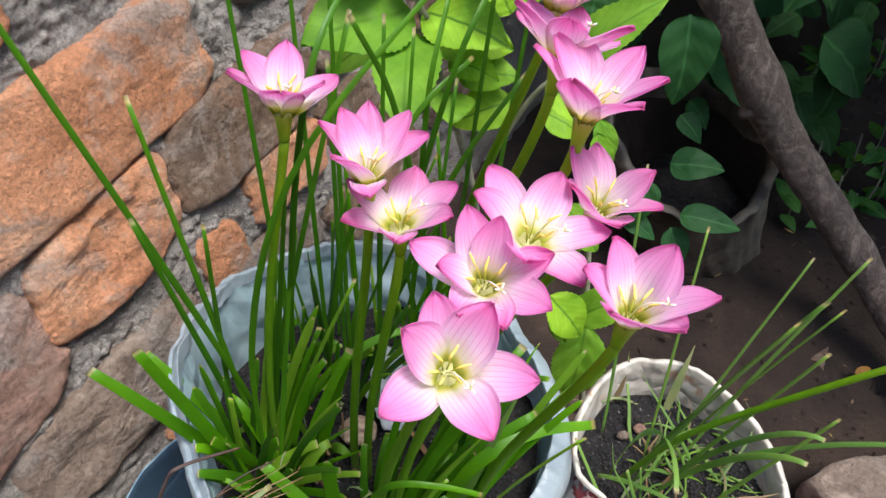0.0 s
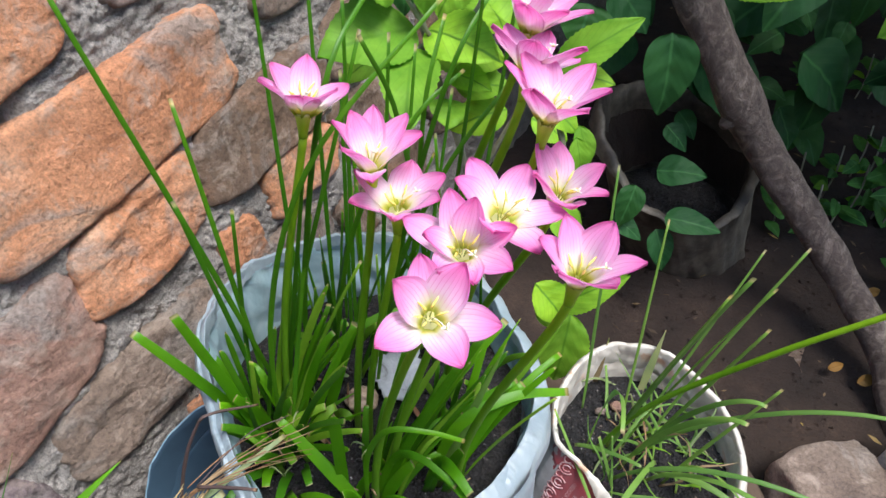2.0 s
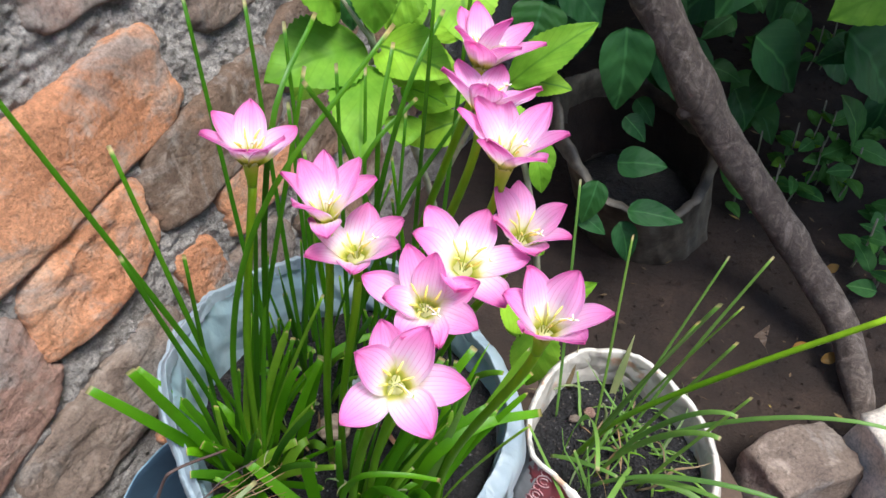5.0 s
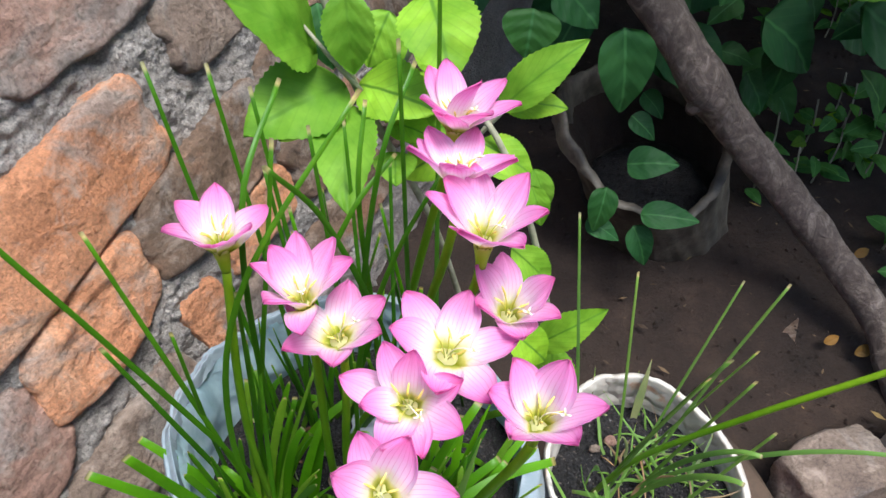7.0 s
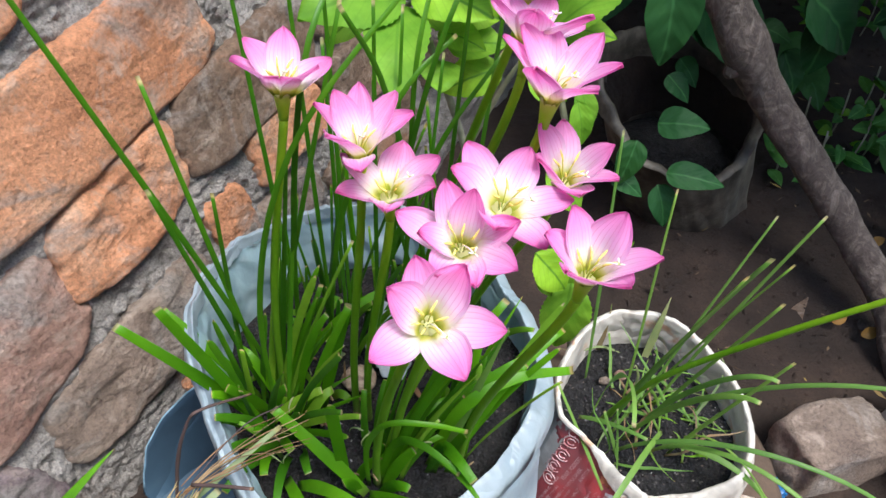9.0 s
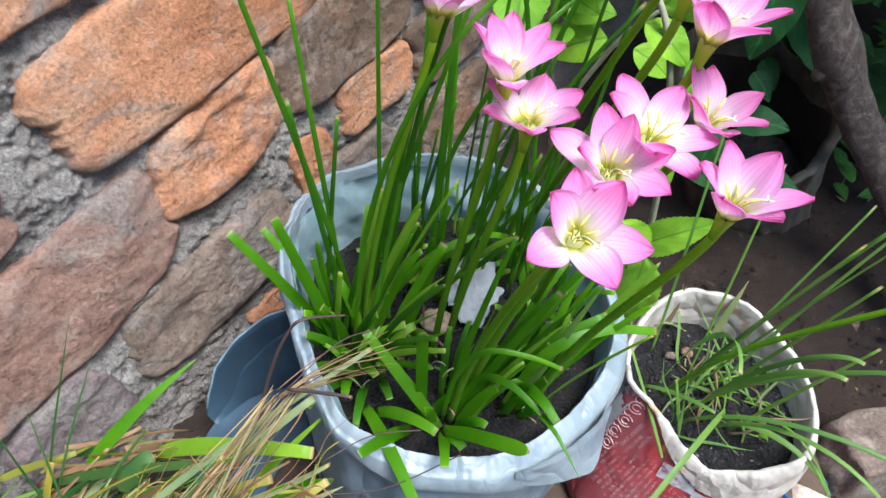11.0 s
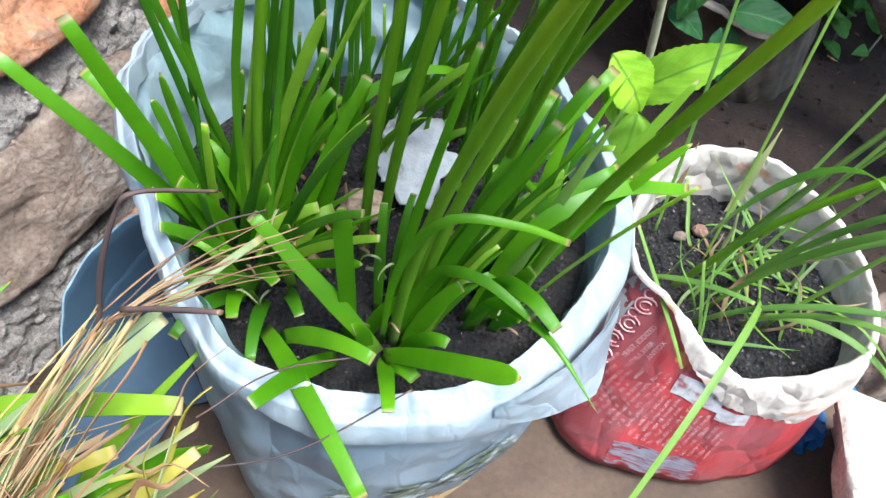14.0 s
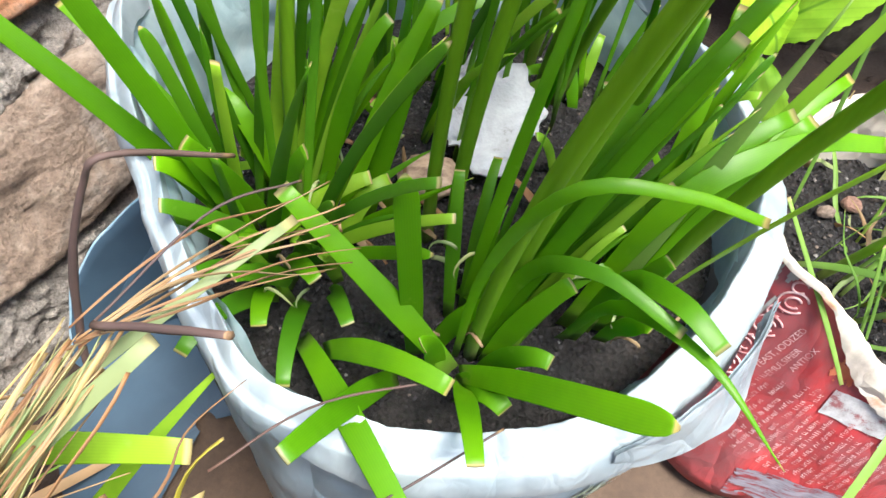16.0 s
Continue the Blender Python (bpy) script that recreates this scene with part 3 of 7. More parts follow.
def stone(s, t, length, height, turn, mat, skew=0.0, taper=0.0, proud=0.012, power=5.0, rug=1.0, hollow=0.0, seed=0.0):
    """A rounded rubble stone set in the wall, its face uneven and its rim sunk into the mortar."""
    n = 170
    rings = [(k / 30, 1.0) for k in range(24)] + [(0.80, 0.98), (0.84, 0.97), (0.88, 0.95), (0.93, 0.88), (0.965, 0.72), (0.985, 0.42), (1.0, 0.0), (1.01, -0.9)]
    verts, faces = [], []
    ca, sa = math.cos(radians(turn)), math.sin(radians(turn))
    for r, h in rings:
        for i in range(n):
            a = 2 * math.pi * i / n
            c, q = math.cos(a), math.sin(a)
            k = (abs(c) ** power + abs(q) ** power) ** (-1 / power)
            k *= 1 + 0.13 * noise.noise(V((c * 1.4, q * 1.4, seed * 7.1))) + 0.06 * noise.noise(V((c * 3.2, q * 3.2, seed * 3.3))) + 0.018 * noise.noise(V((c * 9, q * 9, seed))) + 0.007 * noise.noise(V((c * 22, q * 22, seed)))
            x, y = c * k * r * length / 2, q * k * r * height / 2
            y *= 1 + taper * x / (length / 2)
            x += skew * y
            ps, pt = s + x * ca - y * sa, t + x * sa + y * ca
            f = V((ps * 16, pt * 16, seed))
            chip = noise.voronoi(V((ps * 26, pt * 34, seed)))[0]
            lump = 0.0055 * rug * noise.fractal(f, 0.85, 2.1, 7) + 0.004 * rug * noise.noise(f * 0.55) - 0.0022 * rug * max(0.0, 0.35 - (chip[1] - chip[0]))
            if hollow:
                lump -= hollow * max(0.0, 1 - (r / 0.62) ** 2) * (0.7 + 0.6 * noise.noise(f * 1.4))
            verts.append(wall_at(ps, pt, proud * h + lump * max(0.0, h)))
    for j in range(len(rings) - 1):
        for i in range(n):
            k = (i + 1) % n
            faces.append((j * n + i, (j + 1) * n + i, (j + 1) * n + k, j * n + k))
    return link("stone", verts, faces, STONE[mat], WALL)


stone(0.240, 0.312, 0.312, 0.110, 8, "orange", skew=0.25, proud=0.016, rug=0.8, seed=1.0)
stone(0.222, 0.209, 0.160, 0.088, 10, "orange", skew=0.30, proud=0.014, rug=1.3, hollow=0.010, seed=2.0)
stone(0.020, 0.152, 0.260, 0.110, 12, "pink", skew=0.20, proud=0.014, seed=3.0)
stone(0.160, 0.073, 0.225, 0.092, 8, "grey", skew=0.20, proud=0.012, rug=1.5, seed=4.0)
stone(-0.025, 0.036, 0.110, 0.088, 18, "purple", proud=0.012, rug=1.4, seed=5.0)
stone(0.205, -0.006, 0.060, 0.030, 6, "orange", proud=0.008, seed=6.0)
stone(0.408, 0.240, 0.225, 0.096, 6, "dark", skew=0.3, proud=0.016, seed=7.0)
stone(0.430, 0.162, 0.125, 0.066, 4, "orange", skew=0.2, proud=0.014, seed=8.0)
stone(0.385, 0.450, 0.190, 0.092, 4, "pink", skew=0.2, proud=0.015, seed=9.0)
stone(0.150, 0.418, 0.200, 0.098, 10, "orange", skew=0.2, proud=0.015, seed=10.0)
stone(-0.055, 0.243, 0.180, 0.070, 10, "pink", proud=0.012, seed=11.0)
stone(0.318, 0.120, 0.060, 0.075, 4, "orange", proud=0.010, rug=1.4, seed=12.0)
stone(0.375, 0.075, 0.150, 0.070, 6, "grey", proud=0.011, seed=13.0)
stone(0.600, 0.270, 0.170, 0.090, 5, "dark", proud=0.014, seed=14.0)
stone(0.590, 0.165, 0.180, 0.085, 4, "dark", proud=0.014, seed=15.0)
stone(0.520, 0.380, 0.160, 0.085, 4, "grey", proud=0.013, seed=16.0)
stone(0.700, 0.375, 0.180, 0.085, 4, "dark", proud=0.013, seed=17.0)
stone(0.790, 0.235, 0.180, 0.100, 4, "dark", proud=0.013, seed=18.0)
stone(0.560, 0.060, 0.190, 0.080, 4, "dark", proud=0.013, seed=19.0)
stone(0.780, 0.110, 0.200, 0.090, 4, "dark", proud=0.013, seed=20.0)
stone(-0.120, 0.365, 0.240, 0.090, 8, "pink", proud=0.013, seed=21.0)
stone(-0.190, 0.085, 0.160, 0.110, 8, "purple", proud=0.013, seed=22.0)
stone(0.350, -0.025, 0.180, 0.070, 3, "grey", proud=0.012, seed=23.0)

# a plain far wall closes the back of the garden
bw, bf = [], []
for y in (1.75, 1.95):
    for x, z in ((-0.2, -0.2), (3.2, -0.2), (3.2, 1.5), (-0.2, 1.5)):
        bw.append((x, y, z))
bf = [(0, 1, 2, 3), (5, 4, 7, 6), (0, 4, 5, 1), (3, 2, 6, 7), (0, 3, 7, 4), (1, 5, 6, 2)]
tagged(link("wall_back", bw, bf, STONE["brown"], smooth=False), "plain dark brown garden wall behind the shrubs", "wall", kind="structure")


# unseen wall behind the camera, added to close the yard and block low sky
hw = [(x, y, z) for y in (-2.9, -2.7) for x, z in ((-3.0, -0.2), (3.4, -0.2), (3.4, 2.4), (-3.0, 2.4))]
tagged(link("wall_front", hw, bf, STONE["brown"], smooth=False), "unseen plain brown wall added to block low sky light", "wall", kind="structure")


# ---- plant bags ----
def angular(th, spots, default):
    """Blend of values given at some angles (degrees)."""
    pts = sorted((a % 360, v) for a, v in spots)
    th %= 360
    pts = [(pts[-1][0] - 360, pts[-1][1])] + pts + [(pts[0][0] + 360, pts[0][1])]
    for (a, v), (b, w) in zip(pts, pts[1:]):
        if a <= th <= b:
            f = (th - a) / (b - a)
            f = 0.7 * f + 0.3 * f * f * (3 - 2 * f)
            return v + (w - v) * f
    return default


def pleats(p, seed):
    """Crossing folds of a thin sheet: flat facets that meet in sharp creases."""
    rs = random.Random(int(seed * 10))
    warp = 0.010 * noise.noise_vector(p * 9 + V((seed, 0, 0)))
    p = p + warp
    out = 0.0
    for freq, amp in ((13, 1.0), (19, 0.8), (27, 0.55), (41, 0.32), (60, 0.20)):
        d = V((rs.uniform(-1, 1), rs.uniform(-1, 1), rs.uniform(-1.1, 1.1))).normalized()
        x = p.dot(d) * freq + rs.random() * 5
        out += amp * (abs(x - math.floor(x) - 0.5) * 2 - 0.5) * max(0.0, 0.6 + noise.noise(p * 14 + V((freq, seed, 0))))
    return out


def crumple(c, q, z, seed, wrinkle, crease):
    """Outward push of a crumpled plastic sheet: soft waves, and facets that meet in creases."""
    w = noise.noise(V((c * 4.5, q * 4.5, z * 9 + seed))) + 0.5 * noise.noise(V((c * 11, q * 11, z * 22 + seed)))
    return wrinkle * w + 0.28 * crease * pleats(V((c * 0.15, q * 0.15, z)), seed)


def bag_rings(center, rings, n, wrinkle, seed, arc=(0, 360), crease=0.0):
    """Skin of a bag: rings are functions of the angle that give radius, height and wrinkle weight."""
    verts, uvs, faces = [], [], []
    full = arc[1] - arc[0] >= 360
    cols = n if full else n + 1
    for j, ring in enumerate(rings):
        for i in range(cols):
            th = arc[0] + (arc[1] - arc[0]) * i / n
            r, z, wgt, dx, dy = ring(th)
            a = radians(th)
            c, s = math.cos(a), math.sin(a)
            r += wgt * crumple(c, s, z, seed, wrinkle, crease)
            zz = z + wrinkle * 0.6 * wgt * noise.noise(V((c * 8, s * 8, seed + 4)))
            verts.append(V((center[0] + dx + c * r, center[1] + dy + s * r, zz)))
            uvs.append((i / n, j / max(1, len(rings) - 1)))
    for j in range(len(rings) - 1):
        for i in range(cols if full else n):
            k = (i + 1) % cols
            faces.append((j * cols + i, j * cols + k, (j + 1) * cols + k, (j + 1) * cols + i))
    return verts, faces, uvs


WC = (-0.052, 0.287)
RIM_Z = [(270, 0.184), (246, 0.190), (231, 0.199), (206, 0.215), (176, 0.238), (150, 0.236), (120, 0.231), (90, 0.226), (60, 0.214), (25, 0.199), (350, 0.188), (320, 0.182), (295, 0.181)]
RIM_R = [(270, 0.150), (246, 0.146), (231, 0.134), (206, 0.125), (176, 0.135), (150, 0.140), (120, 0.138), (90, 0.137), (60, 0.140), (28, 0.133), (350, 0.149), (320, 0.146), (296, 0.150)]


SAG = [(200, 0.0), (222, 0.016), (248, 0.026), (266, 0.014), (284, 0.0)]


def white_bag():
    bag = thing("grow_bag", (WC[0], WC[1], 0), "white plastic sack rolled down into a plant pot, wrinkled and soiled", "plant pot")

    def outer(f, bulge=0.0):
        def ring(th):
            z = 0.004 + (angular(th, RIM_Z, 0.2) - 0.010) * f
            r = angular(th, RIM_R, 0.14) * (0.92 + 0.06 * min(1.0, f * 1.15)) + bulge + angular(th, SAG, 0.0) * (1 - f)
            return r, z, 0.5 + 0.9 * f, 0, 0
        return ring

    def belly(f):
        return 0.004 * math.sin(math.pi * min(1.0, f * 1.2)) - 0.012 * max(0.0, 1 - f / 0.02)

    rings = [outer(f, belly(f)) for f in [0.0, 0.02] + [k / 60 for k in range(2, 61)]]
    v, f, u = bag_rings((0, 0), rings, 400, 0.0020, 1.0, crease=0.012)
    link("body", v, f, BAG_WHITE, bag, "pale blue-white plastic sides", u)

    def lip(dr, dz, wgt=1.0):
        def ring(th):
            wide = angular(th, [(300, 0.85), (330, 1.0), (270, 0.54), (246, 0.42), (225, 0.36), (200, 0.36), (176, 0.40), (90, 0.55), (28, 0.9)], 1.0)
            gap = angular(th, [(270, 0.85), (231, 0.55), (206, 0.45), (176, 0.5), (90, 0.7), (28, 0.75), (330, 1.0)], 1.0)
            c, q = math.cos(radians(th)), math.sin(radians(th))
            rag = 0.0035 * noise.noise(V((c * 6, q * 6, 9.0))) + 0.003 * abs(noise.noise(V((c * 17, q * 17, 2.0))))
            hem = 1 + 0.35 * noise.noise(V((c * 4, q * 4, 5.0)))
            out = angular(th, RIM_R, 0.14)
            if dr < 0:
                return out + dr * gap, angular(th, RIM_Z, 0.2) + dz + rag, wgt, 0, 0
            return out + dr, angular(th, RIM_Z, 0.2) + dz * wide * (hem if dz < -0.01 else 1.0) + rag, wgt, 0, 0
        return ring

    prof = [(0.0040, -0.034), (0.0039, -0.030), (0.0036, -0.026), (0.0032, -0.022), (0.0027, -0.018), (0.0020, -0.014), (0.0012, -0.010), (0.0002, -0.0068), (-0.0022, -0.0042), (-0.0050, -0.0022), (-0.0080, -0.0004), (-0.0110, 0.0010), (-0.0134, 0.0020), (-0.0141, 0.0021), (-0.0145, 0.0008), (-0.0148, -0.003), (-0.0155, -0.010)]
    v, f, u = bag_rings((0, 0), [lip(a, b, 0.7) for a, b in prof], 480, 0.0022, 1.0, crease=0.013)
    link("cuff", v, f, BAG_LIT_RIM, bag, "bright folded plastic rim, crumpled", u)

    def inner(f):
        def ring(th):
            top = angular(th, RIM_Z, 0.2) - 0.006
            gap = angular(th, [(270, 0.88), (231, 0.6), (206, 0.5), (176, 0.55), (90, 0.74), (28, 0.78), (330, 0.97)], 1.0)
            return angular(th, RIM_R, 0.14) - 0.014 * gap - 0.004 * f, top + (0.135 - top) * f, 1.3, 0, 0
        return ring

    v, f, u = bag_rings((0, 0), [inner(k / 20) for k in range(21)], 260, 0.004, 3.0, crease=0.020)
    link("lining", v, f, BAG_INSIDE, bag, "grey-blue crumpled inner side of the sack", u)
    # loose flap of the folded rim at the front right
    verts, faces = [], []
    for j in range(9):
        for i in range(15):
            th = radians(294 + 36 * i / 14)
            e = max(0.0, min(i / 10.5, (14 - i) / 3.5))
            drop = 0.003 + (0.020 + 0.030 * e) * j / 8
            r = 0.1530 + 0.014 * (j / 8) * e + 0.0012 * noise.noise(V((i * 0.5, j * 0.5, 2)))
            verts.append((r * math.cos(th), r * math.sin(th), 0.183 - drop))
    for j in range(8):
        for i in range(14):
            faces.append((j * 15 + i, j * 15 + i + 1, (j + 1) * 15 + i + 1, (j + 1) * 15 + i))
    m = len(verts)
    verts += [(x * 0.992, y * 0.992, z) for x, y, z in verts]
    faces += [tuple(reversed([k + m for k in q])) for q in faces]
    link("flap", verts, faces, BAG_LIT_RIM, bag, "loose torn plastic flap")
    # faded printed patch low on the front
    def side(th, z, lift):
        """A place on the sack's side."""
        f = (z - 0.004) / (angular(th, RIM_Z, 0.2) - 0.010)
        a = radians(th)
        r = angular(th, RIM_R, 0.14) * (0.92 + 0.06 * min(1.0, f * 1.15)) + belly(f) + lift + angular(th, SAG, 0.0) * (1 - f)
        r += (0.5 + 0.9 * f) * crumple(math.cos(a), math.sin(a), z, 1.0, 0.0020, 0.012)
        return V((r * math.cos(a), r * math.sin(a), z))

    verts, faces = [], []
    nj, ni = 26, 110
    for j in range(nj):
        for i in range(ni):
            verts.append(side(262 + 46 * i / (ni - 1), 0.050 + 0.042 * j / (nj - 1) + 0.006 * math.sin(i * 0.09), 0.0012))
    for j in range(nj - 1):
        for i in range(ni - 1):
            edge = min(i, ni - 2 - i) / 14 + min(j, nj - 2 - j) / 7
            if noise.fractal(V((i * 0.06, j * 0.22, 5)), 0.8, 2.0, 4) > 0.25 - 0.35 * min(1.0, edge):
                faces.append((j * ni + i, j * ni + i + 1, (j + 1) * ni + i + 1, (j + 1) * ni + i))
    link("print", verts, faces, INK_GREEN, bag, "faded dark green printing")
    # thin dark lines draw the shade of small pleats near the foot
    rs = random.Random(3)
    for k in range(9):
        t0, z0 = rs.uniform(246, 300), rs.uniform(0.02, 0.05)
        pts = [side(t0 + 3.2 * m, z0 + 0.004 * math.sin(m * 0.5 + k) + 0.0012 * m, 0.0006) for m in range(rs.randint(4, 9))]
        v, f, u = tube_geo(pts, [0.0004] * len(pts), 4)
        link("scuff", v, f, LINE_DARK, bag, "thin dark pleat, its shade drawn on", u)
    # a thin dark line runs down the side
    for th0, th1, z0, z1 in ((209, 232, 0.195, 0.055),):
        pts = []
        for i in range(9):
            f = i / 8
            th = radians(th0 + (th1 - th0) * f + 1.6 * noise.noise(V((f * 6, th0, 0))))
            pts.append(side(math.degrees(th), z0 + (z1 - z0) * f, 0.001))
        v, f, u = tube_geo(smooth_path(pts, 30), [0.0007] * 30, 5)
        link("line", v, f, LINE_DARK, bag, "thin dark line down the side", u)
    return bag


white_bag()


def soil_disc(name, c, reach, z, seed, label, tilt=0.0):
    verts, faces = [(c[0], c[1], z + 0.004)], []
    rings, n = 26, 72
    for j in range(1, rings + 1):
        for i in range(n):
            a = 2 * math.pi * i / n
            r = reach(math.degrees(a)) if callable(reach) else reach
            x, y = c[0] + r * j / rings * math.cos(a), c[1] + r * j / rings * math.sin(a)
            h = 0.007 * noise.fractal(V((x * 26, y * 26, seed)), 0.9, 2.1, 5) + 0.003 * noise.noise(V((x * 150, y * 150, seed))) - 0.008 * (j / rings) ** 4
            verts.append((x, y, z + h + tilt * (y - c[1])))
    for i in range(n):
        faces.append((0, 1 + i, 1 + (i + 1) % n))
    for j in range(rings - 1):
        for i in range(n):
            k = (i + 1) % n
            faces.append((1 + j * n + i, 1 + (j + 1) * n + i, 1 + (j + 1) * n + k, 1 + j * n + k))
    return tagged(link(name, verts, faces, SOIL_POT), label, "soil", kind="stuff")


def crumbs(c, reach, z, count, seed, label, tilt=0.0):
    """Loose grains and clods lying on the soil."""
    rs = random.Random(seed)
    verts, faces = [], []
    for i in range(count):
        a, q = rs.uniform(0, 2 * math.pi), math.sqrt(rs.random())
        r = (reach(math.degrees(a)) if callable(reach) else reach) * q
        x, y = c[0] + r * math.cos(a), c[1] + r * math.sin(a)
        h = 0.007 * noise.fractal(V((x * 26, y * 26, seed)), 0.9, 2.1, 5) + 0.003 * noise.noise(V((x * 150, y * 150, seed))) - 0.008 * q ** 4
        k, g = len(verts), rs.choice((0.0004, 0.0005, 0.0006, 0.0008, 0.0012))
        o = V((x, y, z + h + tilt * (y - c[1]) + 0.3 * g))
        for d in ((1, 0, 0), (0, 1, 0), (-1, 0, 0), (0, -1, 0), (0, 0, 1), (0, 0, -1)):
            verts.append(o + V((d[0] + rs.uniform(-0.4, 0.4), d[1] + rs.uniform(-0.4, 0.4), d[2] * 0.8 + rs.uniform(-0.3, 0.3))) * g)
        for i0 in range(4):
            i1 = (i0 + 1) % 4
            faces += [(k + i0, k + i1, k + 4), (k + i1, k + i0, k + 5)]
    return tagged(link("soil_crumbs", verts, faces, CRUMB, smooth=False), label, "soil", kind="stuff")


soil_disc("potting_soil", WC, 0.128, 0.160, 1.0, "dark crumbly potting soil in the white sack")
crumbs(WC, 0.122, 0.160, 9000, 1.0, "loose dark grains of potting soil in the white sack")

RC = (0.180, 0.266)
RED_Z = [(5, 0.147), (39, 0.156), (69, 0.163), (105, 0.165), (148, 0.158), (175, 0.155), (191, 0.155), (207, 0.150), (223, 0.138), (244, 0.123), (262, 0.119), (278, 0.126), (296, 0.136), (312, 0.140), (328, 0.140)]
RED_R = [(5, 0.076), (39, 0.073), (69, 0.079), (105, 0.083), (148, 0.077), (175, 0.079), (191, 0.079), (207, 0.070), (223, 0.062), (244, 0.063), (262, 0.070), (278, 0.074), (296, 0.081), (312, 0.086), (328, 0.084)]
RED_FOOT = [(150, 0.090), (200, 0.100), (221, 0.099), (241, 0.088), (258, 0.083), (291, 0.087), (311, 0.099), (330, 0.108), (0, 0.098), (60, 0.084)]


def red_bag():
    bag = thing("grow_bag", (RC[0], RC[1], 0), "printed red plastic flour sack used as a plant pot", "plant pot")

    def outer(f, b=0.0):
        def ring(th):
            z = 0.003 + (angular(th, RED_Z, 0.14) - 0.008) * f
            return angular(th, RED_R, 0.08) * f + angular(th, RED_FOOT, 0.09) * (1 - f) - 0.002 + b, z, 0.4 + 0.4 * f, -0.012 * (1 - f), -0.012 * (1 - f)
        return ring

    v, f, u = bag_rings((0, 0), [outer(a, -0.01 if a == 0 else 0.0015 * math.sin(3.1 * a)) for a in [0, 0.02] + [k / 26 for k in range(2, 27)]], 190, 0.0018, 7.0, crease=0.008)
    link("body", v, f, BAG_RED, bag, "red printed plastic sides", u)

    FOLD = [(180, 0.003), (214, 0.002), (228, 0.010), (238, 0.015), (249, 0.020), (262, 0.024), (279, 0.036), (296, 0.050), (304, 0.046), (314, 0.026), (328, 0.014), (0, 0.010), (90, 0.010), (150, 0.005)]

    def lip(dr, k, inside=0.0):
        def ring(th):
            c, q = math.cos(radians(th)), math.sin(radians(th))
            fold = angular(th, FOLD, 0.01)
            hem = 1 + 0.16 * noise.noise(V((c * 7, q * 7, 1.0))) + 0.08 * noise.noise(V((c * 25, q * 25, 1.0)))
            rag = (0.0016 + 0.0030 * max(0.0, q)) * noise.noise(V((c * 5, q * 5, 6.0))) + 0.0014 * abs(noise.noise(V((c * 14, q * 14, 3.0))))
            out = 0.75 * dr * (1 + 6 * fold) * min(1.0, fold / 0.010) if dr > 0 else dr * (1 + 30 * max(0.0, fold - 0.012))
            return angular(th, RED_R, 0.08) + out, angular(th, RED_Z, 0.14) - fold * hem * k + rag - inside, 0.7, 0, 0
        return ring

    prof = [(0.007, 1.0, 0), (0.0062, 0.8, 0), (0.0052, 0.6, 0), (0.004, 0.4, 0), (0.0026, 0.22, 0), (0.001, 0.08, 0), (-0.0012, 0.0, 0), (-0.0026, 0.0, 0.0002), (-0.0032, 0.0, 0.002), (-0.0036, 0.0, 0.008), (-0.0040, 0.0, 0.016), (-0.0044, 0.0, 0.026), (-0.005, 0.0, 0.038), (-0.006, 0.0, 0.055)]
    v, f, u = bag_rings((0, 0), [lip(*q) for q in prof], 420, 0.0010, 7.0, crease=0.0045)
    link("cuff", v, f, CUFF, bag, "pale pinkish folded rim with rust stains", u)

    def skin(th, z, lift):
        """A place on the red side."""
        f = max(0.0, min(1.0, (z - 0.003) / (angular(th, RED_Z, 0.14) - 0.008)))
        a = radians(th)
        r = angular(th, RED_R, 0.08) * f + angular(th, RED_FOOT, 0.09) * (1 - f) - 0.002 + 0.0015 * math.sin(3.1 * f) + lift
        r += (0.4 + 0.4 * f) * crumple(math.cos(a), math.sin(a), z, 7.0, 0.0018, 0.008)
        return V((r * math.cos(a) - 0.012 * (1 - f), r * math.sin(a) - 0.012 * (1 - f), z))

    def patch(th0, th1, z0, z1, mat, name, label, lean=0.0, wear=0.2):
        """A printed area that follows the side, its outline worn away."""
        verts, faces = [], []
        m = 64
        for j in range(m):
            for i in range(m):
                z = z0 + (z1 - z0) * j / (m - 1)
                verts.append(skin(th0 + (th1 - th0) * i / (m - 1) + lean * (z - z0), z, 0.0007))
        for j in range(m - 1):
            for i in range(m - 1):
                edge = min(i, j, m - 2 - i, m - 2 - j) / 15
                if noise.fractal(V((i * 0.065, j * 0.065, th0)), 0.8, 2.0, 4) > wear - 0.9 * min(1.0, edge):
                    faces.append((j * m + i, j * m + i + 1, (j + 1) * m + i + 1, (j + 1) * m + i))
        return link(name, verts, faces, mat, bag, label)

    def word(text, th, z, size, lean):
        """A printed word that climbs the side of the sack."""
        cu = bpy.data.curves.new("print", "FONT")
        cu.body, cu.size, cu.extrude = text, size, 0.0
        tmp = bpy.data.objects.new("print", cu)
        scene.collection.objects.link(tmp)
        bpy.context.view_layer.update()
        me = bpy.data.meshes.new_from_object(tmp.evaluated_get(bpy.context.evaluated_depsgraph_get()))
        bpy.data.objects.remove(tmp)
        for vt in me.vertices:
            x, y = vt.co.x, vt.co.y
            vt.co = skin(th - math.degrees((y - x * lean) / 0.08), z + x * 0.9 + y * lean, 0.0010)
        me.materials.clear()
        me.materials.append(INK_WHITE)
        ob = new("print", me)
        ob.parent = bag
        ob["label"] = "white printed word"

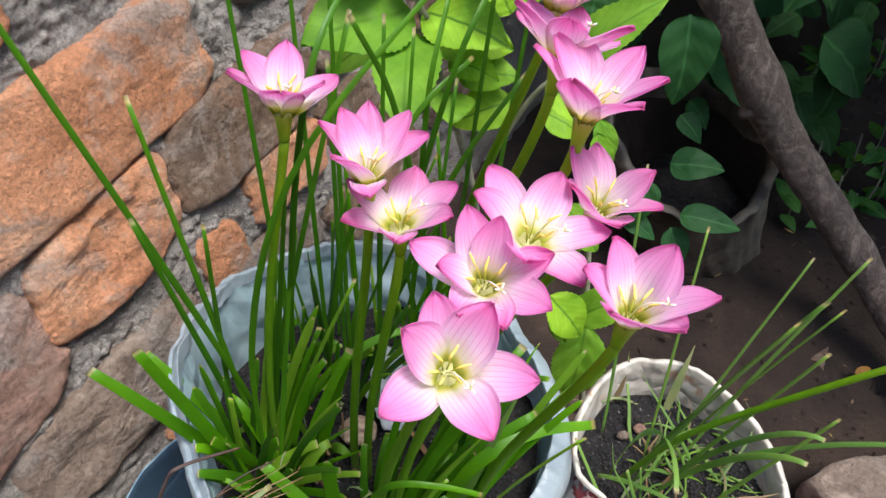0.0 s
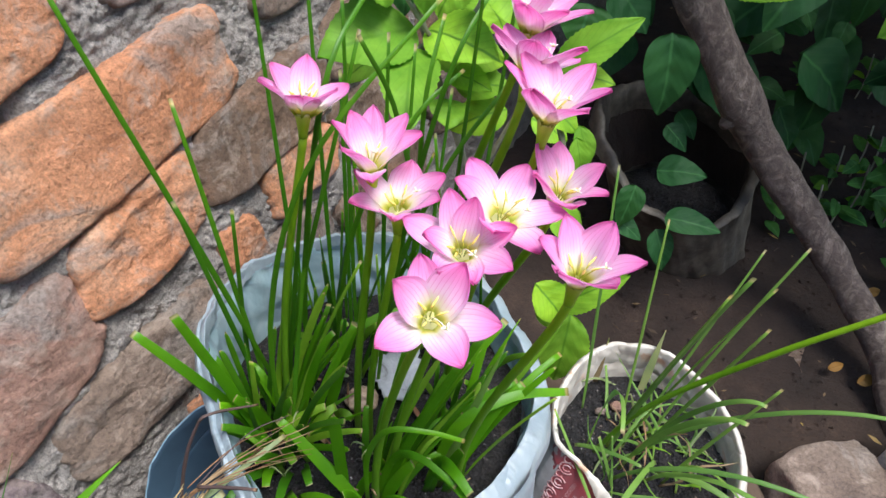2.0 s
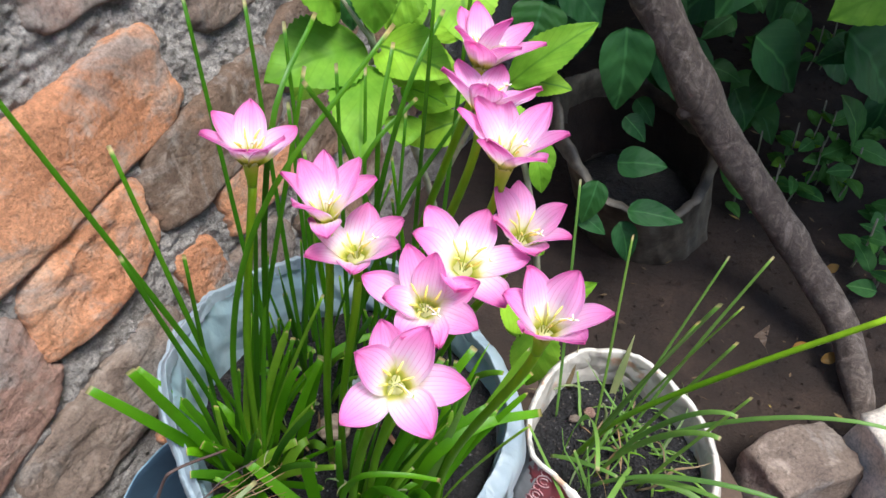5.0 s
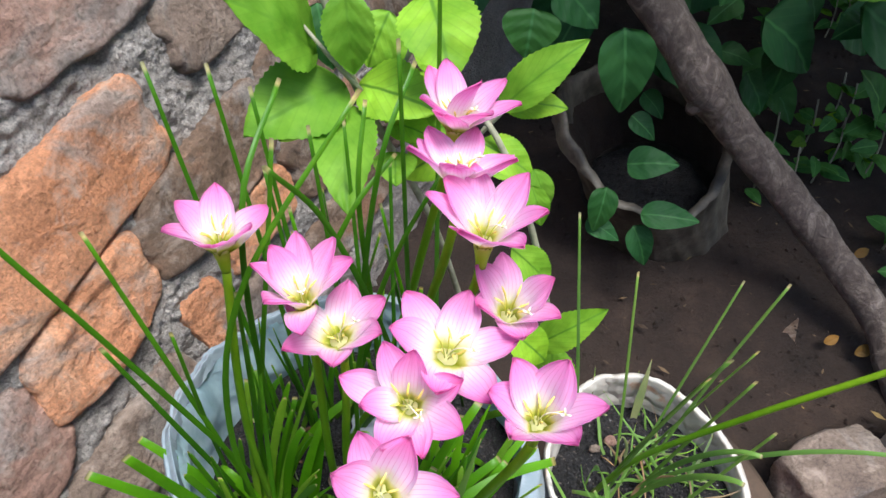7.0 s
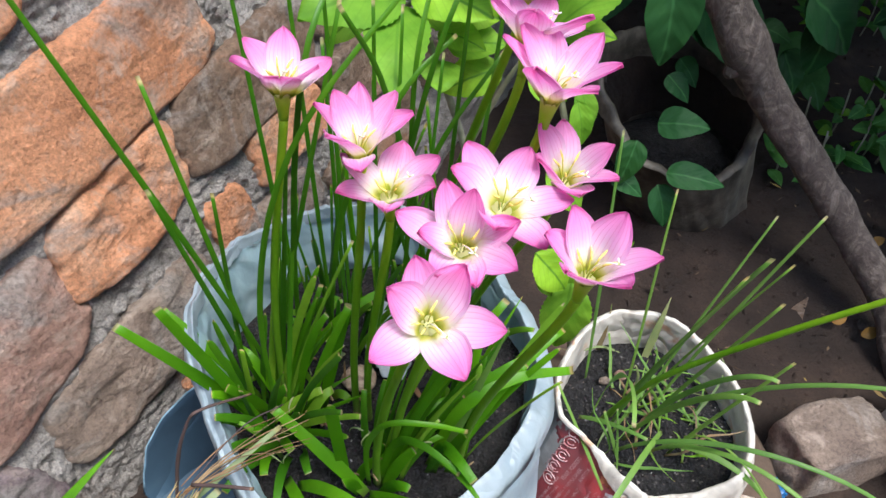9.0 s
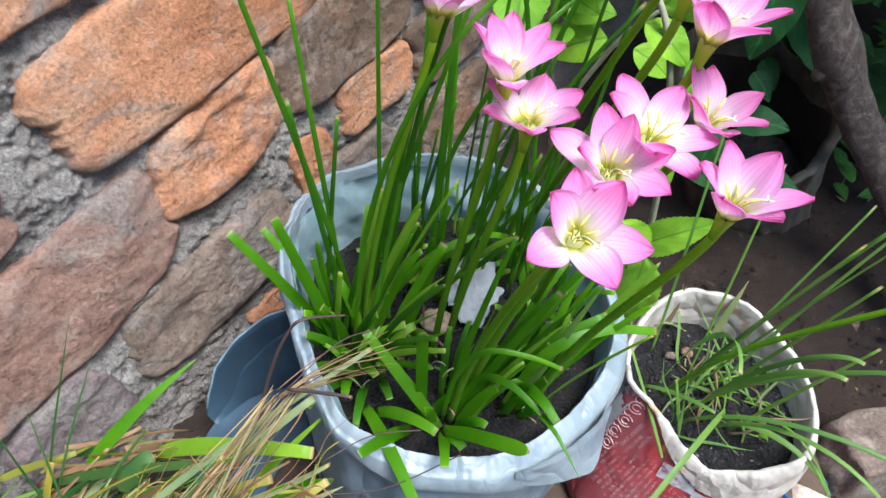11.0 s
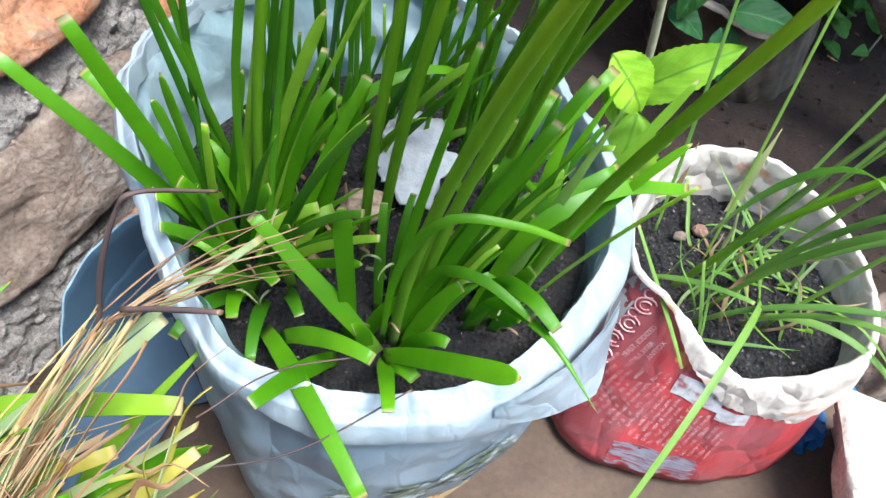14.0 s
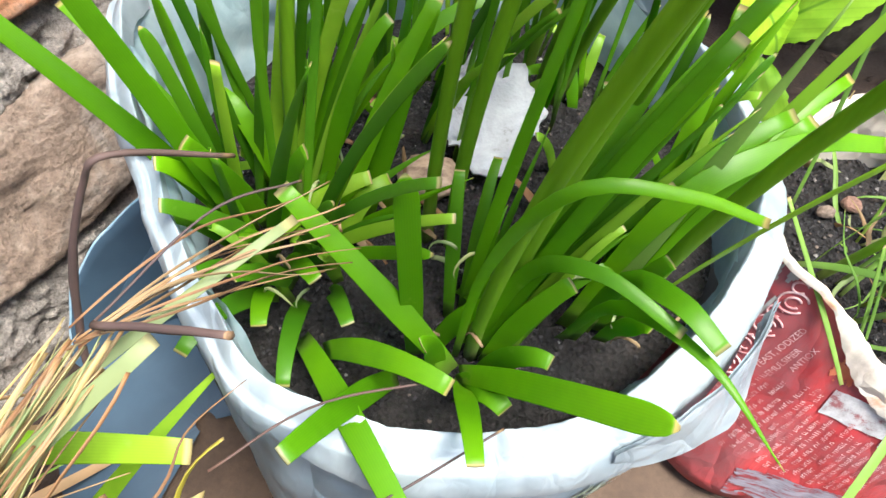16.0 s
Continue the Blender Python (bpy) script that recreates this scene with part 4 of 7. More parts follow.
    word("YEAST, IODIZED", 211, 0.095, 0.0047, 0.08)
    word("EMULSIFIER", 215.5, 0.094, 0.0047, 0.08)
    word("ANTIOX", 220, 0.103, 0.0047, 0.08)
    rows = random.Random(4)
    for r in range(21):
        th = 205 + r * 3.3
        x = 0.0
        start = 0.040 + 0.010 * rows.random() if th < 232 else 0.038 + 0.004 * rows.random()
        top = 0.090 if th < 222 else min(0.104 - 0.0008 * (th - 222), angular(th, RED_Z, 0.14) - angular(th, FOLD, 0.01) - 0.006)
        if 234 < th < 266:
            top = min(top, 0.080)
        verts, faces = [], []
        while start + x * 0.9 < top:
            for k in range(rows.randint(2, 8)):
                w, h = rows.uniform(0.0007, 0.0013), rows.choice((0.0020, 0.0023, 0.0026))
                low = rows.choice((0, 0, 0.0004))
                bars = rows.choice((((0, low, 0.3, h), (0.6, low, 1, h)), ((0, low, 0.35, h), (0.35, low, 1, low + 0.0006)), ((0, low, 0.35, h), (0.35, h - 0.0006, 1, h)), ((0.3, low, 0.7, h),)))
                for x0, y0, x1, y1 in bars:
                    q = len(verts)
                    for px, py in ((x + w * x0, y0), (x + w * x1, y0), (x + w * x1, y1), (x + w * x0, y1)):
                        verts.append(skin(th - math.degrees((py - px * 0.08) / 0.08), start + px * 0.9 + py * 0.08, 0.0008))
                    faces.append((q, q + 1, q + 2, q + 3))
                x += w + 0.0005
            x += rows.choice((0.0012, 0.0014, 0.0018, 0.005))
        if verts:
            link("print", verts, faces, INK_WHITE, bag, "line of small white print", smooth=False)
    for th, z in ((203, 0.135), (203, 0.118), (202, 0.102), (203, 0.087)):
        for rad, off in ((0.0058, 0), (0.0030, 0), (0.0030, 0.0085)):
            pts = [skin(th + math.degrees((rad * math.cos(a) - 0.3 * off) / 0.08), z + rad * math.sin(a) + off, 0.0005) for a in np.linspace(0.6, 5.8, 18)]
            v, f, u = tube_geo(pts, [0.0006] * 18, 5)
            link("ornament", v, f, INK_WHITE, bag, "white printed scroll", u)
    patch(237, 262, 0.086, 0.102, INK_SILVER, "sticker", "silver-grey stamped panel", -60, -2.0)
    patch(262, 277, 0.080, 0.091, INK_SILVER, "sticker", "silver-grey stamped panel", -60, -0.5)
    patch(229, 240, 0.106, 0.124, INK_ORANGE, "print", "smeared orange printed spot", -60, 0.25)
    patch(160, 199, 0.070, 0.150, INK_PLAIN, "panel", "unprinted grey-white side of the sack", 0, -0.2)
    patch(232, 273, 0.010, 0.036, INK_GREY, "print", "grey printed panel near the foot", -80, 0.05)
    return bag


red_bag()
def red_reach(th):
    return angular(th, RED_R, 0.08) - 0.004


soil_disc("potting_soil", RC, red_reach, 0.117, 5.0, "dark damp potting soil in the red sack", 0.13)
crumbs(RC, red_reach, 0.117, 4500, 5.0, "loose dark grains of potting soil in the red sack", 0.13)


def blue_bag():
    c = (-0.190, 0.212)
    bag = thing("grow_bag", (c[0], c[1], 0), "torn slate-blue plastic pot squeezed between wall and sack", "plant pot")

    EDGE = [(35, 0.10), (60, 0.124), (85, 0.126), (106, 0.112), (126, 0.090), (143, 0.066), (152, 0.040), (160, 0.012)]
    FOLD = [(35, 0.10), (62, 0.116), (80, 0.112), (105, 0.082), (125, 0.052), (145, 0.018), (160, 0.004)]

    def ring(f, dr, tops):
        def fn(th):
            return 0.086 + 0.008 * f + dr, -0.002 + angular(th, tops, 0.09) * f, 0.5, 0, 0
        return fn

    def base(k):
        return lambda th: (0.086 - 0.016 * k, -0.001 + 0.0012 * k, 0.3, 0, 0)

    fs = [k / 12 for k in range(13)]
    v, f, u = bag_rings((0, 0), [ring(k, 0, EDGE) for k in fs] + [ring(k, -0.0016, EDGE) for k in reversed(fs)], 110, 0.0016, 12.0, (35, 160), 0.004)
    link("body", v, f, BAG_BLUE, bag, "slate-blue plastic sheet side", u)
    v, f, u = bag_rings((0, 0), [ring(k, -0.004, FOLD) for k in fs] + [ring(k, -0.0056, FOLD) for k in reversed(fs)], 110, 0.0016, 12.0, (35, 160), 0.004)
    link("fold", v, f, BAG_BLUE, bag, "slate-blue sheet folded over the inside", u)
    v, f, u = bag_rings((0, 0), [base(k) for k in range(6)], 110, 0.0012, 12.0, (20, 250), 0.003)
    link("base", v, f, BAG_BLUE, bag, "slate-blue plastic bottom lying on the slab", u)
    pts = [V((ring(1, 0, EDGE)(th)[0] * math.cos(radians(th)), ring(1, 0, EDGE)(th)[0] * math.sin(radians(th)), ring(1, 0, EDGE)(th)[1])) for th in range(36, 160, 3)]
    v, f, u = tube_geo(pts, [0.0009] * len(pts), 6, 0.4)
    link("rim", v, f, BLUE_EDGE, bag, "paler worn cut edge", u)
    return bag


blue_bag()


# ---- rain lilies ----
def petal_geo(length, width, opening, base_r, flare, cup, seed):
    """A tepal in the flower's own frame: the axis is z, the tepal leans out along x by opening degrees and flares outwards on its way."""
    rows, cols = 15, 9
    top, bot, uvs = [], [], []
    a0, a1 = radians(opening - flare), radians(opening + flare)
    arc = length * (radians(flare) / math.sin(radians(flare)) if flare else 1.0)
    step = arc / (rows - 1)
    x, z = base_r, 0.0
    line = []
    for i in range(rows):
        t = i / (rows - 1)
        ang = a0 + (a1 - a0) * t
        line.append((x, z, ang))
        x += step * math.sin(ang)
        z += step * math.cos(ang)
    for i, (px, pz, a) in enumerate(line):
        t = i / (rows - 1)
        w = width * 0.5 * (0.26 + 0.74 * math.sin(math.pi * min(1.0, 0.05 + t * 0.84)) ** 0.8)
        if t > 0.62:
            w *= max(0.03, 1 - ((t - 0.62) / 0.385) ** 2.1) ** 0.62
        nx, nz = -math.cos(a), math.sin(a)
        for j in range(cols):
            s = 2 * j / (cols - 1) - 1
            h = cup * w * s * s * (1 - 0.5 * t) - 0.10 * w * math.exp(-(s / 0.16) ** 2) * (1 - 0.6 * t)
            h += 0.0013 * noise.noise(V((s * 1.6, t * 3.0, seed))) + 0.0007 * math.sin(s * 8 + seed) * t
            edge = w * s * (1 + 0.05 * noise.noise(V((t * 5.0, s, seed))))
            top.append(V((px + nx * h, edge, pz + nz * h)))
            bot.append(V((px + nx * (h - 0.0005), edge, pz + nz * (h - 0.0005))))
            uvs.append((0.5 + 0.5 * s, t))
    faces = []
    m = rows * cols
    for i in range(rows - 1):
        for j in range(cols - 1):
            q = (i * cols + j, i * cols + j + 1, (i + 1) * cols + j + 1, (i + 1) * cols + j)
            faces.append(q)
            faces.append(tuple(m + k for k in reversed(q)))
    edge = [i * cols for i in range(rows)] + [(rows - 1) * cols + j for j in range(1, cols)] + [i * cols + cols - 1 for i in range(rows - 2, -1, -1)]
    for a, b in zip(edge, edge[1:]):
        faces.append((b, a, m + a, m + b))
    return top + bot, faces, uvs + uvs


def lily(base, foot, axis, tepals, bend=(0, 0), seed=0, label=""):
    """A rain lily: stem from the soil, green funnel, tepals given by turn, opening and length in mm, six stamens and a style."""
    rnd = random.Random(seed)
    axis = V(axis).normalized()
    base, foot = V(base), V(foot)
    plant = thing("rain_lily", base, label or "pink rain lily, open flower with white throat on a green stalk", "flower", "pink rain lilies in the white sack")
    size = sum(q[2] for q in tepals) / len(tepals) / 1000
    tube_foot = foot - axis * 0.013
    side = V((bend[0], bend[1], 0))
    path = bezier(base - V((0, 0, 0.012)), base + (tube_foot - base) * 0.3 + side + V((0, 0, 0.03)), tube_foot - axis * 0.05 + side * 0.4, tube_foot, 22)
    v, f, u = tube_geo(path, [0.0029 - 0.0005 * i / 21 for i in range(22)], 9, 0.08, seed)
    under(link("stem", v, f, STEM, uvs=u), plant)
    n = 9
    v, f, u = tube_geo([tube_foot + (foot + axis * 0.003 - tube_foot) * (i / (n - 1)) for i in range(n)], [0.0026, 0.0027, 0.0029, 0.0032, 0.0035, 0.0039, 0.0043, 0.0047, 0.0050], 14)
    under(link("tube", v, f, TUBE, uvs=u), plant)
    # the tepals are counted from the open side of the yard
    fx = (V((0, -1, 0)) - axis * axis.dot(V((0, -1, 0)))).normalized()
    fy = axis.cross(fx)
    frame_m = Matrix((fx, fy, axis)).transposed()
    broad = 0.58 if len(tepals) == 6 else 0.50
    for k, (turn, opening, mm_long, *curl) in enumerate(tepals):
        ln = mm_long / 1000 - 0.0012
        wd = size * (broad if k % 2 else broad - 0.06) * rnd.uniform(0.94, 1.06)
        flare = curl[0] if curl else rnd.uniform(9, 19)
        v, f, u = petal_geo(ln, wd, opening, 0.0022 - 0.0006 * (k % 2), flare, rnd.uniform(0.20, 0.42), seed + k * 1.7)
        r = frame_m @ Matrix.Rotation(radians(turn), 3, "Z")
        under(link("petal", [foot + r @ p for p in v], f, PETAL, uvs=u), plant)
    for k in range(6):
        a = radians(tepals[0][0] + 25 + 60 * k + rnd.uniform(-10, 10))
        out = frame_m @ V((math.cos(a), math.sin(a), 0))
        ln = size * rnd.uniform(0.36, 0.52)
        tip = foot + axis * ln * 0.88 + out * ln * 0.42
        path = bezier(foot + out * 0.001, foot + axis * ln * 0.45 + out * ln * 0.1, foot + axis * ln * 0.7 + out * ln * 0.28, tip, 7)
        v, f, u = tube_geo(path, [0.00034] * 7, 5)
        st = under(link("stamen", v, f, FILAMENT, uvs=u), plant)
        along = (axis * 0.75 + out * 0.6 + V((rnd.uniform(-0.35, 0.35), rnd.uniform(-0.35, 0.35), 0))).normalized()
        v, f, u = tube_geo([tip - along * 0.0032 + along * (0.0064 * i / 5) for i in range(6)], [0.0002, 0.0005, 0.00058, 0.00056, 0.0004, 0.0002], 6)
        an = link("anther", v, f, POLLEN, uvs=u)
        under(an, st)
    a = radians(tepals[0][0] + 200)
    out = frame_m @ V((math.cos(a), math.sin(a), 0))
    tip = foot + axis * size * 0.52 + out * size * 0.30
    path = bezier(foot, foot + axis * size * 0.28, foot + axis * size * 0.46 + out * size * 0.08, tip, 8)
    v, f, u = tube_geo(path, [0.00026] * 8, 5)
    sty = under(link("style", v, f, STYLE, uvs=u), plant)
    for k in range(3):
        d = (Matrix.Rotation(k * 2.09, 3, axis) @ out) * 0.0024 + axis * 0.0014
        v, f, u = tube_geo([tip, tip + d * 0.5, tip + d], [0.0004, 0.0005, 0.0003], 5)
        under(link("stigma", v, f, STYLE, uvs=u), sty)
    return plant


lily((-0.040, 0.192, 0.165), (0.0035, 0.1508, 0.4157), (0.14, -0.38, 0.91), [(-160, 47, 33), (-112, 35, 34), (-49, 57, 35), (31, 54, 35), (86, 65, 34), (150, 41, 35)], (-0.01, 0.0), 1)
lily((-0.030, 0.205, 0.165), (0.0184, 0.1851, 0.4239), (-0.03, -0.30, 0.95), [(-166, 44, 34.5), (-117, 68, 34), (-82, 29, 32.5), (-25, 42, 34), (13, 47, 34), (52, 53, 36), (99, 47, 33.5), (160, 35, 32.5)], (-0.01, 0.0), 2, "pink rain lily with eight petals, fully open, white throat")
lily((0.020, 0.206, 0.165), (0.0722, 0.1712, 0.421), (0.13, 0.04, 0.99), [(-144, 30, 35), (-98, 42, 33), (-41, 44, 33.5, 4), (26, 46, 31), (73, 44, 36), (136, 27, 35.5)], (-0.012, 0.01), 3)
lily((-0.060, 0.248, 0.163), (-0.0321, 0.2467, 0.4256), (0.01, 0.14, 0.99), [(-179, 37, 39), (-138, 26, 37), (-93, 30, 37), (-29, 41, 35.5), (8, 66, 36, 22), (104, 51, 36.5), (134, 42, 38.5)], (-0.005, 0.0), 4)
lily((-0.118, 0.262, 0.163), (-0.0719, 0.2738, 0.4449), (0.10, 0.16, 0.98), [(-176, 33, 35), (-115, 40, 33.5), (-59, 44, 34), (9, 48, 34), (58, 44, 33), (130, 64, 32.5)], (-0.012, 0.004), 5)
lily((-0.050, 0.244, 0.163), (-0.0175, 0.2367, 0.406), (0.04, 0.04, 1.0), [(-115, 52, 34), (-58, 55, 34.5), (-1, 55, 31), (63, 50, 33.5), (110, 49, 34.5), (166, 54, 33)], (-0.008, 0.0), 6)
lily((0.000, 0.335, 0.165), (0.0588, 0.2388, 0.4655), (0.14, 0.07, 0.99), [(-172, 41, 37), (-120, 33, 37.5), (-95, 41, 39), (-37, 41, 37.5, 3), (23, 49, 36.5), (70, 41, 37.5), (129, 40, 38)], (0.0, 0.02), 7)
lily((0.012, 0.300, 0.165), (0.0676, 0.2269, 0.425), (0.20, -0.05, 0.98), [(-169, 44, 32), (-121, 36, 35), (-66, 41, 31.5), (1, 50, 30), (47, 41, 34), (103, 31, 33)], (0.0, 0.02), 8)
lily((0.004, 0.262, 0.165), (0.0365, 0.2047, 0.429), (0.22, -0.08, 0.97), [(-142, 63, 35.5), (-98, 52, 34.5), (-18, 52, 35), (29, 65, 35), (96, 66, 33.5), (159, 49, 33.5)], (0.0, 0.01), 9)
lily((-0.008, 0.342, 0.165), (0.0504, 0.2666, 0.4763), (0.17, 0.35, 0.92), [(-151, 50, 35), (-142, 61, 33), (-70, 48, 34), (-12, 52, 34), (55, 52, 34), (118, 70, 34), (157, 48, 34.5)], (-0.005, 0.015), 10)
lily((-0.016, 0.345, 0.165), (0.0524, 0.3028, 0.4812), (0.22, 0.05, 0.97), [(-167, 45, 36.5), (-152, 54, 36), (-58, 41, 35.5), (-24, 46, 36), (25, 43, 36.5), (36, 16, 36.5), (74, 49, 37), (113, 42, 36)], (-0.005, 0.015), 11)

# ---- strap leaves of the lilies, trimmed with blunt ends ----
LEAVES = "trimmed lily leaf clumps in the white sack"


def clump(at, label):
    return thing("leaf_clump", at, label, "lily leaves", LEAVES)


front = clump((-0.046, 0.190, 0.160), "dense clump of broad green strap leaves with cut ends")
strap(front, (-0.044, 0.180, 0.166), (0.011, 0.136, 0.238), 0.0110, 0.002, "round")
strap(front, (-0.096, 0.186, 0.168), (-0.048, 0.159, 0.202), 0.0105, 0.012)
strap(front, (-0.106, 0.192, 0.166), (-0.049, 0.102, 0.187), 0.0112, 0.014)
strap(front, (-0.068, 0.180, 0.160), (-0.096, 0.131, 0.214), 0.0110, 0.006)
strap(front, (-0.044, 0.176, 0.166), (-0.040, 0.133, 0.206), 0.0095, 0.010)
strap(front, (-0.044, 0.178, 0.162), (-0.028, 0.161, 0.179), 0.0110, 0.008)
strap(front, (-0.047, 0.182, 0.164), (-0.106, 0.211, 0.236), 0.0108, 0.002)
strap(front, (-0.062, 0.190, 0.160), (-0.065, 0.205, 0.253), 0.0098, 0.004, "round")
strap(front, (-0.040, 0.190, 0.160), (0.036, 0.236, 0.305), 0.0085, 0.01)
strap(front, (-0.042, 0.196, 0.160), (0.052, 0.262, 0.290), 0.0095, 0.01)
strap(front, (-0.036, 0.192, 0.160), (0.020, 0.215, 0.300), 0.0075, 0.01)
strap(front, (-0.030, 0.196, 0.160), (0.030, 0.270, 0.268), 0.0090, 0.01)
strap(front, (-0.030, 0.200, 0.160), (0.062, 0.240, 0.250), 0.0095, 0.02)
strap(front, (-0.034, 0.188, 0.160), (-0.010, 0.188, 0.222), 0.0100, 0.01)
strap(front, (-0.036, 0.184, 0.160), (-0.014, 0.172, 0.196), 0.0095, 0.012)
strap(front, (-0.052, 0.184, 0.160), (-0.058, 0.172, 0.205), 0.0100, 0.01)
for pts, w in ((((-0.046, 0.190, 0.160), (-0.040, 0.180, 0.240), (-0.024, 0.172, 0.288), (0.002, 0.171, 0.290), (0.024, 0.171, 0.281)), 0.0046), (((-0.040, 0.192, 0.160), (-0.024, 0.196, 0.215), (-0.004, 0.186, 0.232), (0.020, 0.168, 0.229)), 0.0068)):
    v, f, u = ribbon_geo(smooth_path(pts, 20), w, face=V((0.1, -0.6, 0.8)))
    under(link("leaf", v, f, LEAF, uvs=u), front)

right = clump((0.015, 0.200, 0.160), "clump of green strap leaves spreading over the rim of the sack")
for pts, w, tip in ((((0.000, 0.200, 0.160), (0.008, 0.193, 0.215), (0.018, 0.176, 0.234), (0.029, 0.161, 0.233)), 0.0100, "cut"), (((-0.004, 0.200, 0.160), (0.006, 0.186, 0.212), (0.026, 0.160, 0.228), (0.046, 0.132, 0.218)), 0.0062, "point"), (((-0.002, 0.206, 0.160), (0.020, 0.210, 0.235), (0.058, 0.226, 0.250), (0.100, 0.240, 0.238)), 0.0098, "cut")):
    v, f, u = ribbon_geo(smooth_path(pts, 20), w, tip=tip, face=V((0.1, -0.5, 0.85)))
    under(link("leaf", v, f, LEAF, uvs=u), right)
strap(right, (0.014, 0.204, 0.160), (0.066, 0.236, 0.252), 0.0090, 0.02)
strap(right, (0.018, 0.214, 0.160), (0.098, 0.276, 0.236), 0.0075, 0.02)
strap(right, (0.014, 0.208, 0.160), (0.040, 0.262, 0.275), 0.0080, 0.01)
strap(right, (0.010, 0.205, 0.160), (0.024, 0.200, 0.220), 0.0100, 0.01)
strap(right, (0.012, 0.200, 0.160), (0.022, 0.186, 0.198), 0.0095, 0.008)
strap(right, (0.006, 0.204, 0.160), (0.050, 0.228, 0.306), 0.0080, 0.0, "point", GRASS)

left = clump((-0.125, 0.245, 0.160), "clump of green strap leaves leaning towards the wall")
strap(left, (-0.134, 0.240, 0.160), (-0.202, 0.238, 0.294), 0.0098, 0.006)
strap(left, (-0.132, 0.236, 0.160), (-0.167, 0.235, 0.317), 0.0100, 0.004)
strap(left, (-0.140, 0.262, 0.160), (-0.200, 0.288, 0.245), 0.0090, 0.008)
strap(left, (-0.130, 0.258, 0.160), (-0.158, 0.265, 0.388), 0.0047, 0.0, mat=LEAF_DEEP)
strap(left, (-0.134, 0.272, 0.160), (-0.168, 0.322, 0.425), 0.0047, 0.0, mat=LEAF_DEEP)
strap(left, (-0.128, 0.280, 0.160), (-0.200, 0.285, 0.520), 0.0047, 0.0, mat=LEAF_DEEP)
strap(left, (-0.125, 0.230, 0.160), (-0.120, 0.205, 0.215), 0.0095, 0.012)
strap(left, (-0.118, 0.225, 0.160), (-0.096, 0.195, 0.205), 0.0095, 0.012)
strap(left, (-0.122, 0.216, 0.160), (-0.118, 0.186, 0.186), 0.0098, 0.010)
strap(left, (-0.125, 0.240, 0.160), (-0.100, 0.228, 0.235), 0.0098, 0.010)
strap(left, (-0.116, 0.250, 0.160), (-0.146, 0.272, 0.216), 0.0090, 0.03)
strap(left, (-0.108, 0.262, 0.160), (-0.075, 0.278, 0.252), 0.0080, 0.02)
strap(left, (-0.098, 0.248, 0.160), (-0.058, 0.278, 0.262), 0.0085, 0.01)
strap(left, (-0.110, 0.276, 0.160), (-0.010, 0.320, 0.232), 0.0080, 0.045)
strap(left, (-0.088, 0.254, 0.160), (-0.059, 0.284, 0.257), 0.0105, 0.004)
strap(left, (-0.122, 0.236, 0.172), (-0.082, 0.246, 0.201), 0.0095, 0.006, mat=LEAF_PALE)
strap(left, (-0.100, 0.230, 0.160), (-0.075, 0.250, 0.195), 0.0100, 0.014, mat=LEAF_PALE)
strap(left, (-0.130, 0.250, 0.160), (-0.140, 0.225, 0.240), 0.0100, 0.004)
strap(left, (-0.136, 0.246, 0.160), (-0.155, 0.228, 0.225), 0.0095, 0.012)
strap(left, (-0.112, 0.240, 0.160), (-0.090, 0.300, 0.330), 0.0044, 0.0, mat=LEAF_DEEP)
strap(left, (-0.120, 0.268, 0.160), (-0.080, 0.285, 0.400), 0.0044, 0.0, mat=LEAF_DEEP)
strap(left, (-0.128, 0.262, 0.160), (-0.045, 0.330, 0.470), 0.0044, 0.0, mat=LEAF_DEEP)

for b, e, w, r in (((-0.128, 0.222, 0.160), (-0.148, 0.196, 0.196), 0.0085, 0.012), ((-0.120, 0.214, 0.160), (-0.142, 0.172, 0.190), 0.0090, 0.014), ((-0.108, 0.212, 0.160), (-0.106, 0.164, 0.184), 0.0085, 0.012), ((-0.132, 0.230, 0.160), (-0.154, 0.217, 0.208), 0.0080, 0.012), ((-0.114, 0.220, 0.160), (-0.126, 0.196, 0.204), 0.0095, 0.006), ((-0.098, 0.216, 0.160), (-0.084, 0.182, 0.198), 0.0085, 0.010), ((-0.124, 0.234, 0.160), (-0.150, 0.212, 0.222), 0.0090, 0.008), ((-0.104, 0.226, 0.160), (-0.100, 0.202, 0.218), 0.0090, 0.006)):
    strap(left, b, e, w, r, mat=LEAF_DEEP)

